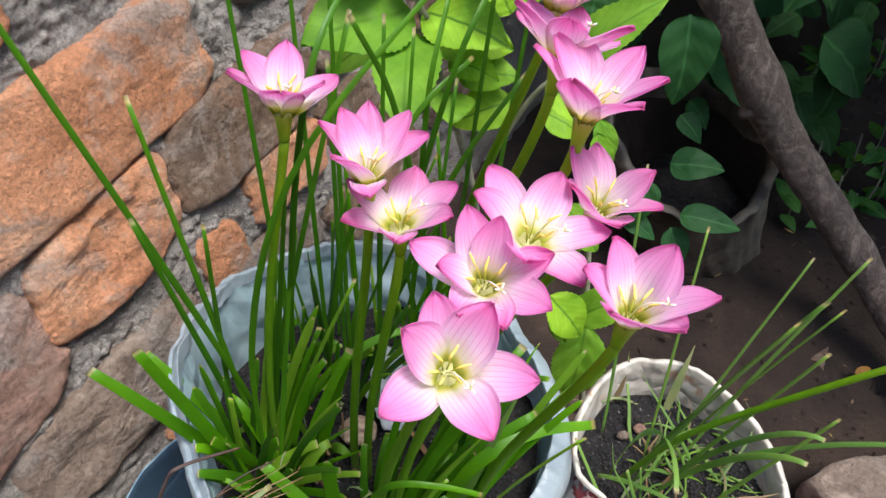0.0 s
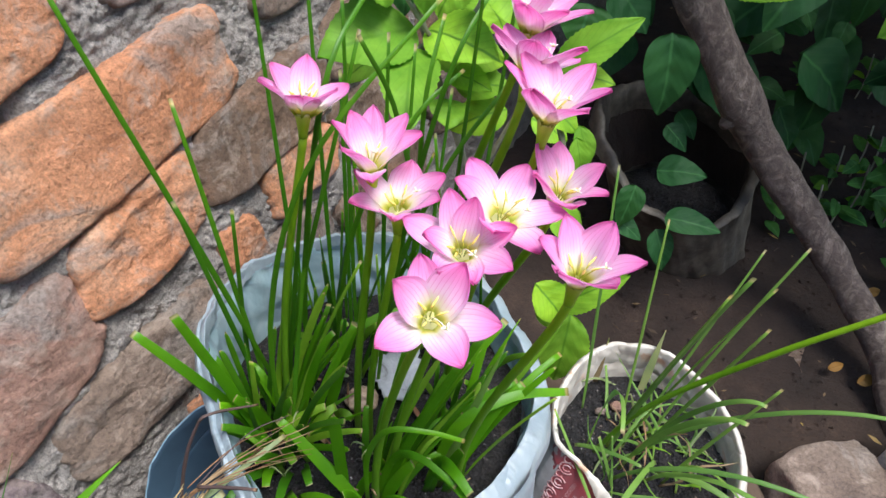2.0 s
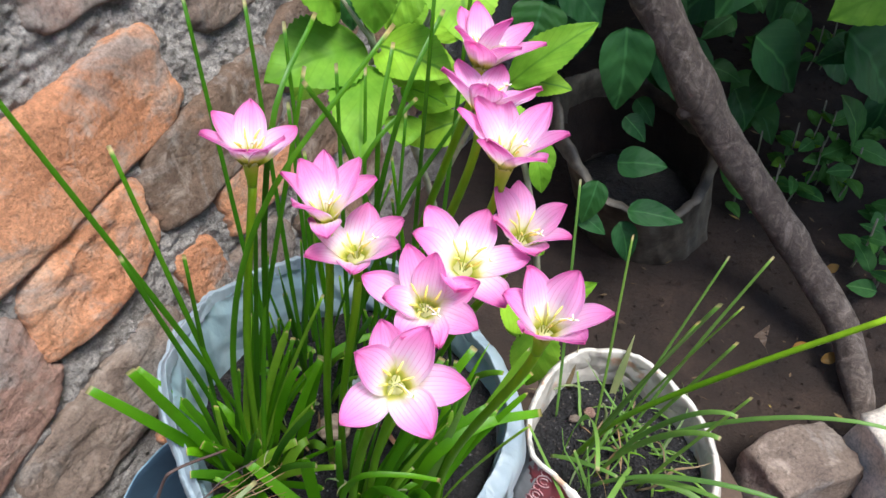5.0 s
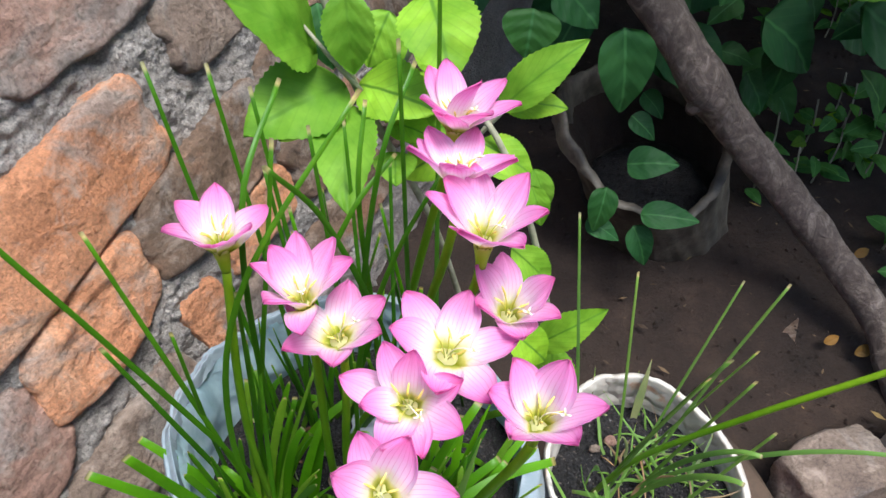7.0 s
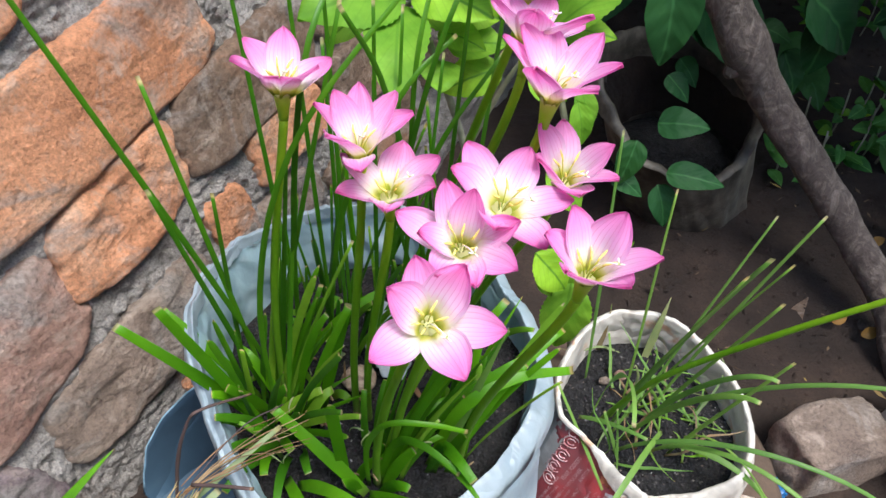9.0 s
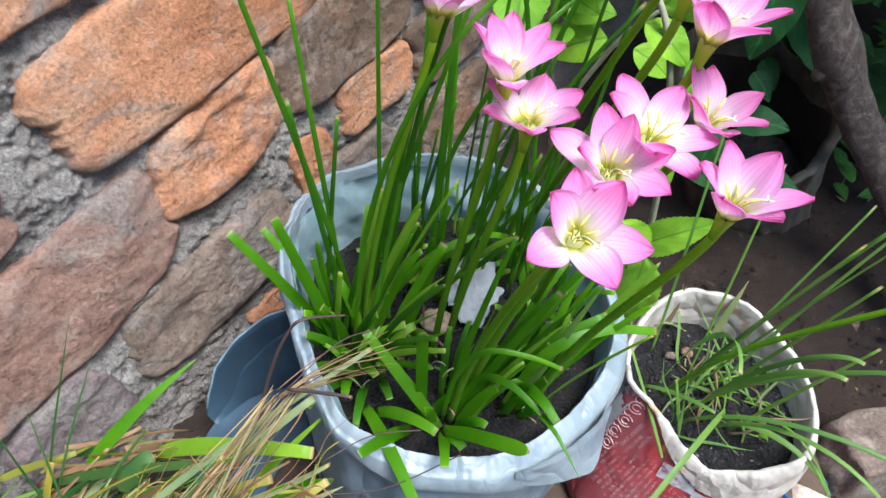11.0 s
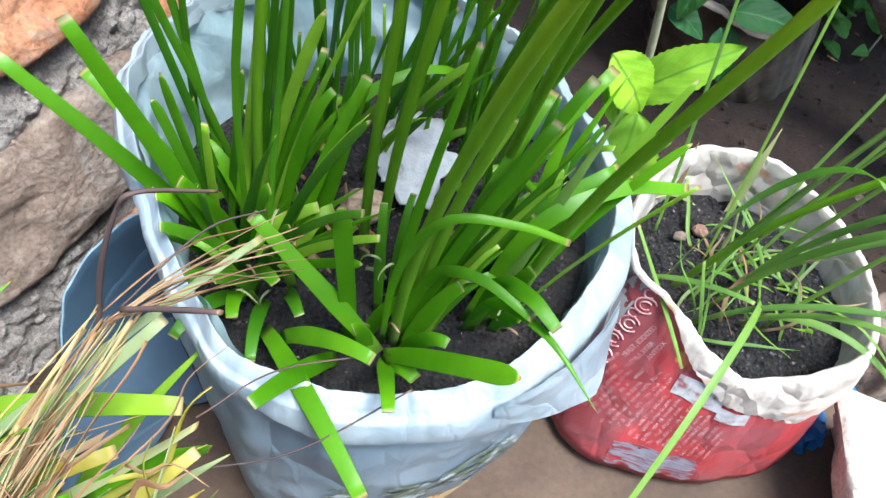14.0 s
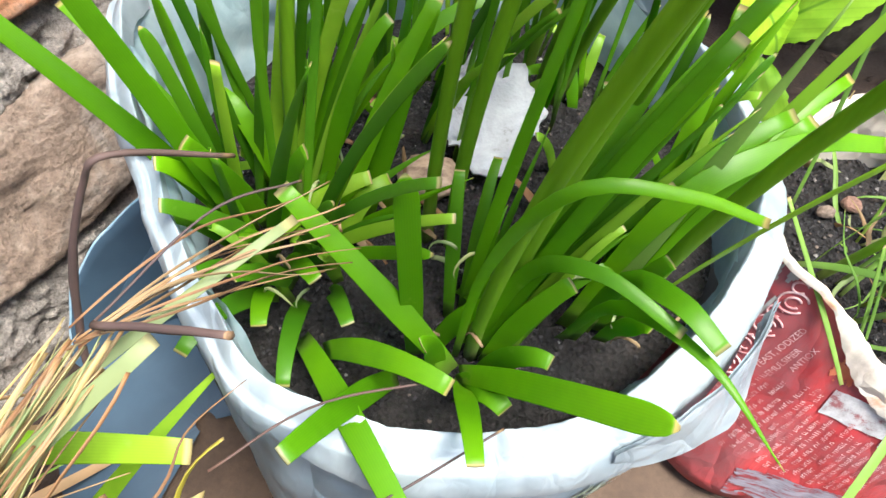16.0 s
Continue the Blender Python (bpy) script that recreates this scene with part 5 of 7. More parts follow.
back = clump((-0.070, 0.345, 0.160), "thicket of narrow upright leaves with trimmed tips")
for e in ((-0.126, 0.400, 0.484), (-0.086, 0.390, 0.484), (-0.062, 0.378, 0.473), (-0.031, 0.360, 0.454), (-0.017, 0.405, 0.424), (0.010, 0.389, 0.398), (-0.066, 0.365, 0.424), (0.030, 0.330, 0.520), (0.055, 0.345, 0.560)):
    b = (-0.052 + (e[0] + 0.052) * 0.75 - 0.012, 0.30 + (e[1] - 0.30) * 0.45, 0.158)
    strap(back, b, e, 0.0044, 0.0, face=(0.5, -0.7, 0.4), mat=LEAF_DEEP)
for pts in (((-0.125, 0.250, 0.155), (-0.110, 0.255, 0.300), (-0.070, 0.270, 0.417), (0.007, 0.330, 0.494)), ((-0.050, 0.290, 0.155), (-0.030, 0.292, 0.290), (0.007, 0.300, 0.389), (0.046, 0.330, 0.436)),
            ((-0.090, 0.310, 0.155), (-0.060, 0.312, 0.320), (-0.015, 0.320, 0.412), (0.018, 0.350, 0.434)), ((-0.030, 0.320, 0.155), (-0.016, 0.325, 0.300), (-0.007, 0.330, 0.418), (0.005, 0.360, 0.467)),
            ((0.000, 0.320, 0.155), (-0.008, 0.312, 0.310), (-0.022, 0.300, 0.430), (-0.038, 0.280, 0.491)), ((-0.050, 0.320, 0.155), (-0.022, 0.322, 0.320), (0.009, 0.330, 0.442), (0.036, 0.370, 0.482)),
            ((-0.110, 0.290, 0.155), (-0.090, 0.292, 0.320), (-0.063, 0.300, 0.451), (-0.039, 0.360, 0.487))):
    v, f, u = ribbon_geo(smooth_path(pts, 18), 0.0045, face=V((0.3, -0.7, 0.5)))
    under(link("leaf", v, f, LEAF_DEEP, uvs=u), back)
rnd = random.Random(11)
for i in range(30):
    a = rnd.uniform(0.15, 1.05) * math.pi
    r = rnd.uniform(0.045, 0.112)
    b = V((WC[0] + r * math.cos(a), WC[1] + 0.01 + r * math.sin(a) * 0.85, 0.156))
    h = rnd.choice((rnd.uniform(0.04, 0.10), rnd.uniform(0.08, 0.16), rnd.uniform(0.12, 0.23)))
    e = b + V((rnd.uniform(-0.02, 0.055) * h / 0.15, rnd.uniform(-0.02, 0.04) * h / 0.15, h))
    strap(back, b, e, rnd.uniform(0.0034, 0.0054), rnd.uniform(-0.004, 0.008), face=(rnd.uniform(-0.9, 0.9), -0.6, 0.3), n=9, mat=rnd.choice((LEAF, LEAF_DEEP, LEAF_DEEP, LEAF_PALE)))
low = clump((-0.06, 0.30, 0.160), "short pale green shoots and trimmed leaf bases")
for i in range(46):
    a = rnd.uniform(0.0, 2.0) * math.pi
    r = rnd.uniform(0.03, 0.112)
    b = V((WC[0] + r * math.cos(a), WC[1] + r * math.sin(a), 0.156))
    if (b - V((-0.045, 0.285, 0.156))).length < 0.04 or (b.y < 0.2 and b.x > -0.02):
        continue
    e = b + V((rnd.uniform(-0.03, 0.03), rnd.uniform(-0.03, 0.03), rnd.uniform(0.012, 0.055)))
    strap(low, b, e, rnd.uniform(0.005, 0.0095), rnd.uniform(0.002, 0.014), n=8, mat=rnd.choice((LEAF_PALE, LEAF, LEAF_PALE)))

for owner, cx, cy, count in ((front, -0.040, 0.196, 18), (right, 0.008, 0.212, 20), (left, -0.122, 0.244, 30), (back, -0.07, 0.320, 14)):
    for i in range(count):
        a = rnd.uniform(0, 6.28) if owner in (left, back) else rnd.uniform(-0.3, 2.2)
        b = V((cx + 0.016 * math.cos(a), cy + 0.016 * math.sin(a), 0.157))
        ln, up = rnd.uniform(0.015, 0.05), rnd.uniform(0.04, 0.15)
        e = b + V((math.cos(a) * ln + 0.30 * up, math.sin(a) * ln, up))
        # low tips stay inside the rim
        off = V((e.x - WC[0], e.y - WC[1], 0))
        if e.z < 0.26 and off.length > 0.100:
            e -= off * (1 - 0.100 / off.length)
        strap(owner, b, e, rnd.uniform(0.0040, 0.0068), rnd.uniform(0.0, 0.02), n=11, mat=rnd.choice((LEAF, LEAF_DEEP, LEAF_DEEP, LEAF_PALE)), tip=rnd.choice(("cut", "point", "round")), face=(rnd.uniform(-0.6, 0.6), -0.5, 0.8))

for i in range(26):
    # flakes and dry bits lying on the soil
    b = V((rnd.uniform(-0.115, -0.005), rnd.uniform(0.215, 0.345), 0.1655))
    if (b - V((-0.03, 0.305, 0.1655))).length < 0.045:
        continue
    a = rnd.uniform(0, 6.28)
    ln = rnd.uniform(0.006, 0.024)
    strap(low, b, b + V((ln * math.cos(a), ln * math.sin(a), rnd.uniform(0.0, 0.006))), rnd.choice((0.0016, 0.003, 0.005)), rnd.uniform(0.0, 0.004), name="dry_bit", n=6, mat=rnd.choice((CUT_DRY, CUT_BROWN, CUT_PALE, CUT_BROWN)), twist=rnd.uniform(-1, 1))
for i in range(14):
    # curled dry skins among the leaf bases
    b = V((rnd.choice((-0.105, -0.045, 0.005)) + rnd.uniform(-0.022, 0.022), rnd.uniform(0.185, 0.235), rnd.uniform(0.170, 0.215)))
    k, tilt = rnd.uniform(0.003, 0.007), rnd.uniform(0, 6.28)
    side = V((math.cos(tilt), math.sin(tilt), 0.3))
    path = [b + side * (k * math.cos(q * 0.5)) + V((0, 0, k * math.sin(q * 0.5))) + side.cross(V((0, 0, 1))) * (0.0007 * q) for q in range(8)]
    v, f, u = ribbon_geo(path, 0.0016, tip="point", face=V((0.2, -0.6, 0.6)))
    under(link("dry_skin", v, f, CUT_PALE if i % 2 else CUT_DRY, uvs=u), low)

# ---- grass in the red sack ----
red_grass = thing("grass_tuft", (0.165, 0.262, 0.112), "loose tuft of dull green onion-like grass, tips trimmed", "grass", "grass in the red sack")
for b, e, w, r in (((0.150, 0.262, 0.112), (0.181, 0.216, 0.384), 0.0052, 0.020),
                   ((0.152, 0.270, 0.112), (0.171, 0.213, 0.373), 0.0038, 0.005),
                   ((0.165, 0.270, 0.112), (0.212, 0.239, 0.352), 0.0024, 0.010),
                   ((0.165, 0.285, 0.112), (0.166, 0.318, 0.338), 0.0030, 0.0),
                   ((0.135, 0.305, 0.112), (0.138, 0.372, 0.345), 0.0033, 0.0),
                   ((0.135, 0.270, 0.112), (0.106, 0.146, 0.335), 0.0042, 0.070),
                   ((0.170, 0.258, 0.112), (0.230, 0.218, 0.258), 0.0050, 0.045),
                   ((0.160, 0.250, 0.112), (0.209, 0.198, 0.266), 0.0056, 0.040),
                   ((0.180, 0.265, 0.112), (0.225, 0.246, 0.306), 0.0040, 0.0),
                   ((0.195, 0.238, 0.112), (0.247, 0.235, 0.255), 0.0038, 0.0),
                   ((0.172, 0.262, 0.112), (0.330, 0.200, 0.262), 0.0042, 0.050),
                   ((0.150, 0.240, 0.112), (0.330, 0.165, 0.165), 0.0046, 0.055),
                   ((0.180, 0.240, 0.112), (0.290, 0.145, 0.150), 0.0044, 0.060),
                   ((0.190, 0.250, 0.125), (0.082, 0.116, 0.112), 0.0056, 0.050),
                   ((0.190, 0.242, 0.120), (0.264, 0.190, 0.118), 0.0060, 0.030),
                   ((0.210, 0.250, 0.118), (0.282, 0.158, 0.070), 0.0022, 0.060),
                   ((0.135, 0.205, 0.116), (0.100, 0.268, 0.174), 0.0034, 0.0),
                   ((0.122, 0.262, 0.130), (0.166, 0.226, 0.160), 0.0045, 0.006),
                   ((0.152, 0.231, 0.114), (0.132, 0.241, 0.178), 0.0040, 0.0),
                   ((0.150, 0.222, 0.114), (0.146, 0.250, 0.165), 0.0022, 0.0),
                   ((0.190, 0.280, 0.112), (0.262, 0.300, 0.330), 0.0034, 0.010),
                   ((0.185, 0.290, 0.112), (0.250, 0.330, 0.300), 0.0030, 0.0)):
    strap(red_grass, b, e, w, r, mat=GRASS, n=14)
for i in range(54):
    a, r = rnd.uniform(0, 2 * math.pi), rnd.uniform(0.0, 0.060)
    p = V((0.188 + r * math.cos(a), 0.268 + r * math.sin(a), 0.112))
    d = V((rnd.uniform(-1, 1), rnd.uniform(-1, 1), rnd.uniform(0.3, 1.6))).normalized()
    pts, step = [p.copy()], rnd.choice((rnd.uniform(0.006, 0.014), rnd.uniform(0.014, 0.028)))
    for k in range(4):
        d = (d + V((rnd.uniform(-0.5, 0.5), rnd.uniform(-0.5, 0.5), rnd.uniform(-0.55, 0.15)))).normalized()
        p = p + d * step
        p.z = max(p.z, 0.118)
        pts.append(p.copy())
    v, f, u = ribbon_geo(smooth_path(pts, 12), rnd.uniform(0.0016, 0.0036), tip="point", face=V((rnd.uniform(-0.5, 0.5), -0.4, 0.8)))
    under(link("leaf", v, f, rnd.choice((GRASS, GRASS, GRASS, GRASS, LEAF_PALE, CUT_PALE, CUT_DRY)), uvs=u), red_grass)
stalk = thing("flower_stalk", (0.140, 0.262, 0.112), "long bent green stalk ending in a pale dry bud", "stalk")
path = smooth_path([(0.140, 0.266, 0.110), (0.165, 0.250, 0.206), (0.215, 0.226, 0.300), (0.270, 0.208, 0.372), (0.318, 0.196, 0.426)], 40)
v, f, u = tube_geo(path[:31], [0.0024 - 0.0006 * i / 31 for i in range(31)], 8)
under(link("stem", v, f, STEM, uvs=u), stalk)
v, f, u = tube_geo(path[30:], [0.0019, 0.0024, 0.0027, 0.0027, 0.0023, 0.0026, 0.0022, 0.0018, 0.0012, 0.0008], 8, 0.3, 2.0)
under(link("bud", v, f, STYLE, uvs=u, label="pale withered bud"), stalk)
dry = thing("dried_shoot", (0.196, 0.335, 0.150), "withered cream-coloured shoot tip", "shoot")
strap(dry, (0.190, 0.325, 0.115), (0.204, 0.345, 0.186), 0.009, 0.0, "point", CUT_PALE)
strap(dry, (0.150, 0.335, 0.120), (0.156, 0.346, 0.168), 0.007, 0.0, "point", CUT_DRY)

# ---- things on the soil of the white sack ----
SCRAP_SHAPE = [(0, 0.024), (40, 0.022), (75, 0.030), (105, 0.032), (150, 0.021), (180, 0.021), (225, 0.020), (285, 0.031), (320, 0.019)]
verts, faces = [], []
for j in range(9):
    for i in range(60):
        a = math.radians(6 * i)
        r = angular(6 * i, SCRAP_SHAPE, 0.025) * (1 + 0.22 * noise.noise(V((math.cos(a) * 4, math.sin(a) * 4, 2))) + 0.12 * noise.noise(V((math.cos(a) * 14, math.sin(a) * 14, 2)))) * j / 8
        x, y = -0.034 + 1.1 * r * math.cos(a), 0.302 + r * math.sin(a)
        verts.append((x, y, 0.179 + 0.30 * (y - 0.290) + 0.0026 * pleats(V((x, y, 0.5)), 4.0)))
for j in range(8):
    for i in range(60):
        k = (i + 1) % 60
        faces.append((j * 60 + i, (j + 1) * 60 + i, (j + 1) * 60 + k, j * 60 + k))
k = len(verts)
verts += [(x, y, z - 0.0012) for x, y, z in verts]
faces += [tuple(reversed([q + k for q in fc])) for fc in list(faces)]
faces += [(480 + i, k + 480 + i, k + 480 + (i + 1) % 60, 480 + (i + 1) % 60) for i in range(60)]
tagged(link("plastic_scrap", verts, faces, SCRAP), "crumpled dirty white plastic scrap on the soil", "scrap")
verts, faces = [], []
for j in range(14):
    for i in range(24):
        a, b = 2 * math.pi * i / 24, math.pi * j / 13
        r = 0.0125 * (1 + 0.10 * noise.noise(V((math.cos(a) * 2, math.sin(a) * 2, b * 2))) + 0.07 * math.sin(11 * math.cos(a) * math.sin(b) + 3 * math.cos(b)))
        verts.append((-0.060 + r * math.sin(b) * math.cos(a) * 1.15, 0.277 + r * math.sin(b) * math.sin(a), 0.166 + r * 0.62 * math.cos(b)))
for j in range(13):
    for i in range(24):
        q = (i + 1) % 24
        faces.append((j * 24 + i, (j + 1) * 24 + i, (j + 1) * 24 + q, j * 24 + q))
tagged(link("snail_shell", verts, faces, SHELL), "weathered brown ridged round shell half sunk in soil", "shell")


def pebble(name, at, size, mat, seed, label, category="pebble", group=""):
    bm = bmesh.new()
    bmesh.ops.create_icosphere(bm, subdivisions=2, radius=1.0)
    for q in bm.verts:
        q.co *= 1 + 0.28 * noise.noise(q.co * 1.3 + V((seed, 0, 0)))
        q.co = V((q.co.x * size[0], q.co.y * size[1], q.co.z * size[2])) + V(at)
    me = bpy.data.meshes.new(name)
    bm.to_mesh(me)
    bm.free()
    me.materials.append(mat)
    me.polygons.foreach_set("use_smooth", [True] * len(me.polygons))
    return tagged(new(name, me), label, category, group)


for i, (x, y, s, m) in enumerate(((0.165, 0.305, 0.006, "pink"), (0.188, 0.285, 0.004, "grey"), (0.150, 0.30, 0.005, "brown"))):
    pebble("pebble", (x, y, 0.120 + 0.13 * (y - 0.266)), (s, s * 0.8, s * 0.6), STONE[m], i * 2.3, "dull brown pebble on the soil of the red sack", group="pebbles in the red sack")

# ---- clippings heaped in front of the wall ----
heap = thing("grass_clippings", (-0.21, 0.07, 0.0), "heap of cut grass, green, yellow and dry straw", "grass clippings")
rnd = random.Random(5)
def mound(x, y):
    """Height of the heap's top."""
    f = max(0.0, min(1.0, (x + 0.38) / 0.24))
    g = max(0.0, min(1.0, (0.20 - y) / 0.05))
    return 0.035 + (0.055 + 0.145 * f * f * (3 - 2 * f)) * g - 0.25 * max(0.0, 0.10 - y)


for i in range(230):
    x, y = -0.42 + 0.300 * rnd.random() ** 0.8, rnd.uniform(-0.07, 0.145)
    if i >= 180:
        x, y = rnd.uniform(-0.36, -0.27), rnd.uniform(0.10, 0.19)
    turn = rnd.gauss(0.80, 0.42)
    ln = rnd.choice((0.03, 0.05, 0.08, 0.11, 0.14)) * rnd.uniform(0.8, 1.2)
    dx, dy = 0.5 * ln * math.cos(turn), 0.5 * ln * math.sin(turn)
    sink = rnd.uniform(0.010, 0.05) if i < 100 or i >= 205 else rnd.uniform(-0.004, 0.014)
    xe = min(x + dx, -0.110)
    ye = min(y + dy, (0.115 if xe > -0.25 else 0.15) if i < 180 else 0.215)
    y = min(y, 0.11) if x > -0.24 else y
    b = V((x - dx, y - dy, mound(x - dx, y - dy) - sink))
    e = V((xe, ye, mound(xe, ye) - sink + rnd.uniform(-0.015, 0.015)))
    mats = (CUT_GREEN, CUT_GREEN, LEAF, CUT_YELLOW, CUT_GREEN, GRASS) if i < 100 else (CUT_GREEN, CUT_GREEN, CUT_GREEN, CUT_PALE, CUT_DRY, CUT_DRY, CUT_STRAW, CUT_YELLOW, CUT_BROWN, GRASS, CUT_PALE)
    strap(heap, b, e, rnd.choice((0.0018, 0.0028, 0.0040, 0.0056, 0.0085)), rnd.uniform(-0.014, 0.016), mat=rnd.choice(mats), name="blade", n=9, tip=rnd.choice(("cut", "point", "cut")), twist=rnd.uniform(-1.4, 1.4))
for i in range(130):
    # long green blades, half buried, and short cut ends towards the sack
    far = i % 3
    x, y = (rnd.uniform(-0.42, -0.16), rnd.uniform(-0.05, 0.10)) if far else (rnd.uniform(-0.21, -0.118), rnd.uniform(-0.04, 0.085))
    turn, ln = rnd.gauss(0.85, 0.22 if far else 0.6), rnd.uniform(0.06, 0.16) if far else rnd.uniform(0.025, 0.07)
    dx, dy = 0.5 * ln * math.cos(turn), 0.5 * ln * math.sin(turn)
    sink = rnd.uniform(-0.002, 0.022)
    b, e = V((x - dx, y - dy, 0)), V((min(x + dx, -0.112), min(y + dy, 0.112), 0))
    b.z, e.z = mound(b.x, b.y) - sink, mound(e.x, e.y) - sink + rnd.uniform(-0.006, 0.012)
    strap(heap, b, e, rnd.choice((0.0018, 0.0028, 0.0040, 0.0056)), rnd.uniform(-0.004, 0.014), mat=rnd.choice((CUT_GREEN, CUT_GREEN, CUT_GREEN, LEAF, CUT_PALE, CUT_YELLOW)), name="blade", n=9, tip=rnd.choice(("cut", "point")), twist=rnd.uniform(-1.2, 1.2))
straw = thing("straw_bundle", (-0.19, 0.10, 0.0), "bundle of dry tan and brown straw lying over the clippings", "straw")
APEX = V((-0.146, 0.155, 0.243))


def dry_stem(b, e, width, bow, mat, wild=0.0035):
    """A thin dry straw, kinked and curled along its way."""
    b, e = V(b), V(e)
    path = []
    k = rnd.uniform(0, 50)
    for i in range(13):
        t = i / 12
        p = b + (e - b) * t + V((0, 0, bow * math.sin(math.pi * t)))
        path.append(p + wild * V((noise.noise(V((t * 1.7, k, 0))), noise.noise(V((t * 1.7, k, 5))), noise.noise(V((t * 1.7, k, 9))))))
    v, f, u = ribbon_geo(path, width, tip=rnd.choice(("cut", "point")), face=V((rnd.uniform(-0.6, 0.6), -0.4, 0.8)), twist=rnd.uniform(-2.5, 2.5), keel=0.5)
    under(link("straw", v, f, mat, uvs=u), straw)


for i in range(74):
    # the main sheaf, gathered at its top
    q = rnd.random()
    b = V((-0.315 + 0.12 * q + rnd.uniform(-0.02, 0.02), -0.03 + rnd.uniform(-0.03, 0.05), 0.0))
    b.z = mound(b.x, b.y) + rnd.uniform(0.0, 0.016)
    near = APEX + V((rnd.uniform(-0.012, 0.008), rnd.uniform(-0.012, 0.006), rnd.uniform(-0.010, 0.003)))
    stop = 1.0 if rnd.random() < 0.34 else rnd.uniform(0.40, 0.92)
    e = b + (near - b) * stop
    dry_stem(b, e, rnd.choice((0.0010, 0.0014, 0.0020, 0.0028, 0.0040)), rnd.uniform(-0.004, 0.012), rnd.choice((CUT_DRY, CUT_BROWN, CUT_BROWN, CUT_DRY, CUT_STRAW, CUT_STRAW, CUT_PALE)), 0.0030)
for i in range(60):
    # loose brown stems and curls towards the sack
    x, y = rnd.uniform(-0.24, -0.115), rnd.uniform(0.00, 0.100)
    turn, ln = rnd.gauss(0.55, 0.7), rnd.uniform(0.025, 0.085)
    b = V((x, y, mound(x, y) + rnd.uniform(-0.010, 0.008)))
    e = b + V((ln * math.cos(turn), ln * math.sin(turn), rnd.uniform(-0.01, 0.02)))
    e.x = min(e.x, -0.100)
    dry_stem(b, e, rnd.choice((0.0010, 0.0015, 0.0020, 0.0028)), rnd.uniform(-0.006, 0.012), rnd.choice((CUT_DRY, CUT_BROWN, CUT_BROWN, CUT_YELLOW)), 0.009)
for i in range(48):
    # broad chopped pieces, dry and half dry, packed against the sack
    x, y = rnd.uniform(-0.27, -0.125), rnd.uniform(-0.04, 0.095)
    turn, ln = rnd.gauss(0.65, 0.55), rnd.uniform(0.025, 0.075)
    b = V((x, y, mound(x, y) + rnd.uniform(-0.022, 0.004)))
    e = b + V((ln * math.cos(turn), ln * math.sin(turn), rnd.uniform(-0.012, 0.014)))
    e.x = min(e.x, -0.108)
    dry_stem(b, e, rnd.choice((0.002, 0.003, 0.0045, 0.007)), rnd.uniform(-0.004, 0.010), rnd.choice((CUT_DRY, CUT_BROWN, CUT_STRAW, CUT_PALE, CUT_DRY, CUT_GREEN, CUT_BROWN)), 0.006)
for e in ((-0.085, 0.215, 0.235), (-0.080, 0.200, 0.225), (-0.095, 0.190, 0.232), (-0.060, 0.205, 0.215)):
    for k in range(3):
        dry_stem((-0.150, 0.152, 0.240), V(e) + V((rnd.uniform(-0.03, 0.01), rnd.uniform(-0.01, 0.01), rnd.uniform(-0.01, 0.006))), 0.0010, 0.006, rnd.choice((CUT_BROWN, CUT_DRY)), 0.006)
strap(straw, (-0.26, 0.05, 0.17), (-0.098, 0.196, 0.240), 0.0056, 0.01, mat=CUT_PALE, name="straw", n=12)
strap(straw, (-0.30, 0.06, 0.11), (-0.152, 0.118, 0.190), 0.0105, 0.02, mat=CUT_YELLOW, name="straw", n=12)
strap(straw, (-0.205, 0.105, 0.10), (-0.124, 0.182, 0.179), 0.0085, 0.010, mat=LEAF_PALE, name="straw", n=14, tip="point")
strap(straw, (-0.250, 0.140, 0.150), (-0.129, 0.138, 0.192), 0.0140, 0.012, mat=LEAF_PALE, name="straw", n=12)
strap(straw, (-0.225, 0.080, 0.165), (-0.126, 0.150, 0.248), 0.0080, 0.004, mat=CUT_PALE, name="straw", n=12)
strap(straw, (-0.33, 0.14, 0.08), (-0.252, 0.226, 0.145), 0.013, 0.01, mat=LEAF, name="straw", n=12, tip="point")
strap(straw, (-0.20, 0.07, 0.13), (-0.104, 0.116, 0.197), 0.012, 0.01, mat=CUT_PALE, name="straw", n=12, tip="point")
strap(heap, (-0.262, 0.108, 0.158), (-0.240, 0.128, 0.176), 0.018, 0.006, mat=CUT_GREEN, name="blade", n=12, tip="round", keel=-0.6)
strap(heap, (-0.372, 0.118, 0.118), (-0.318, 0.142, 0.130), 0.007, 0.002, mat=CUT_YELLOW, name="blade", n=10)
strap(heap, (-0.332, 0.098, 0.100), (-0.326, 0.128, 0.142), 0.007, 0.002, mat=CUT_YELLOW, name="blade", n=10)
for b, e, w, r in (((-0.430, 0.020, 0.10), (-0.300, 0.090, 0.080), 0.020, 0.050), ((-0.440, 0.060, 0.10), (-0.315, 0.120, 0.070), 0.018, 0.045), ((-0.430, -0.020, 0.12), (-0.280, 0.050, 0.090), 0.021, 0.050), ((-0.420, 0.000, 0.10), (-0.300, 0.020, 0.090), 0.018, 0.040)):
    strap(heap, b, e, w, r, mat=CUT_GREEN, name="blade", n=16, tip="point", keel=-0.5)
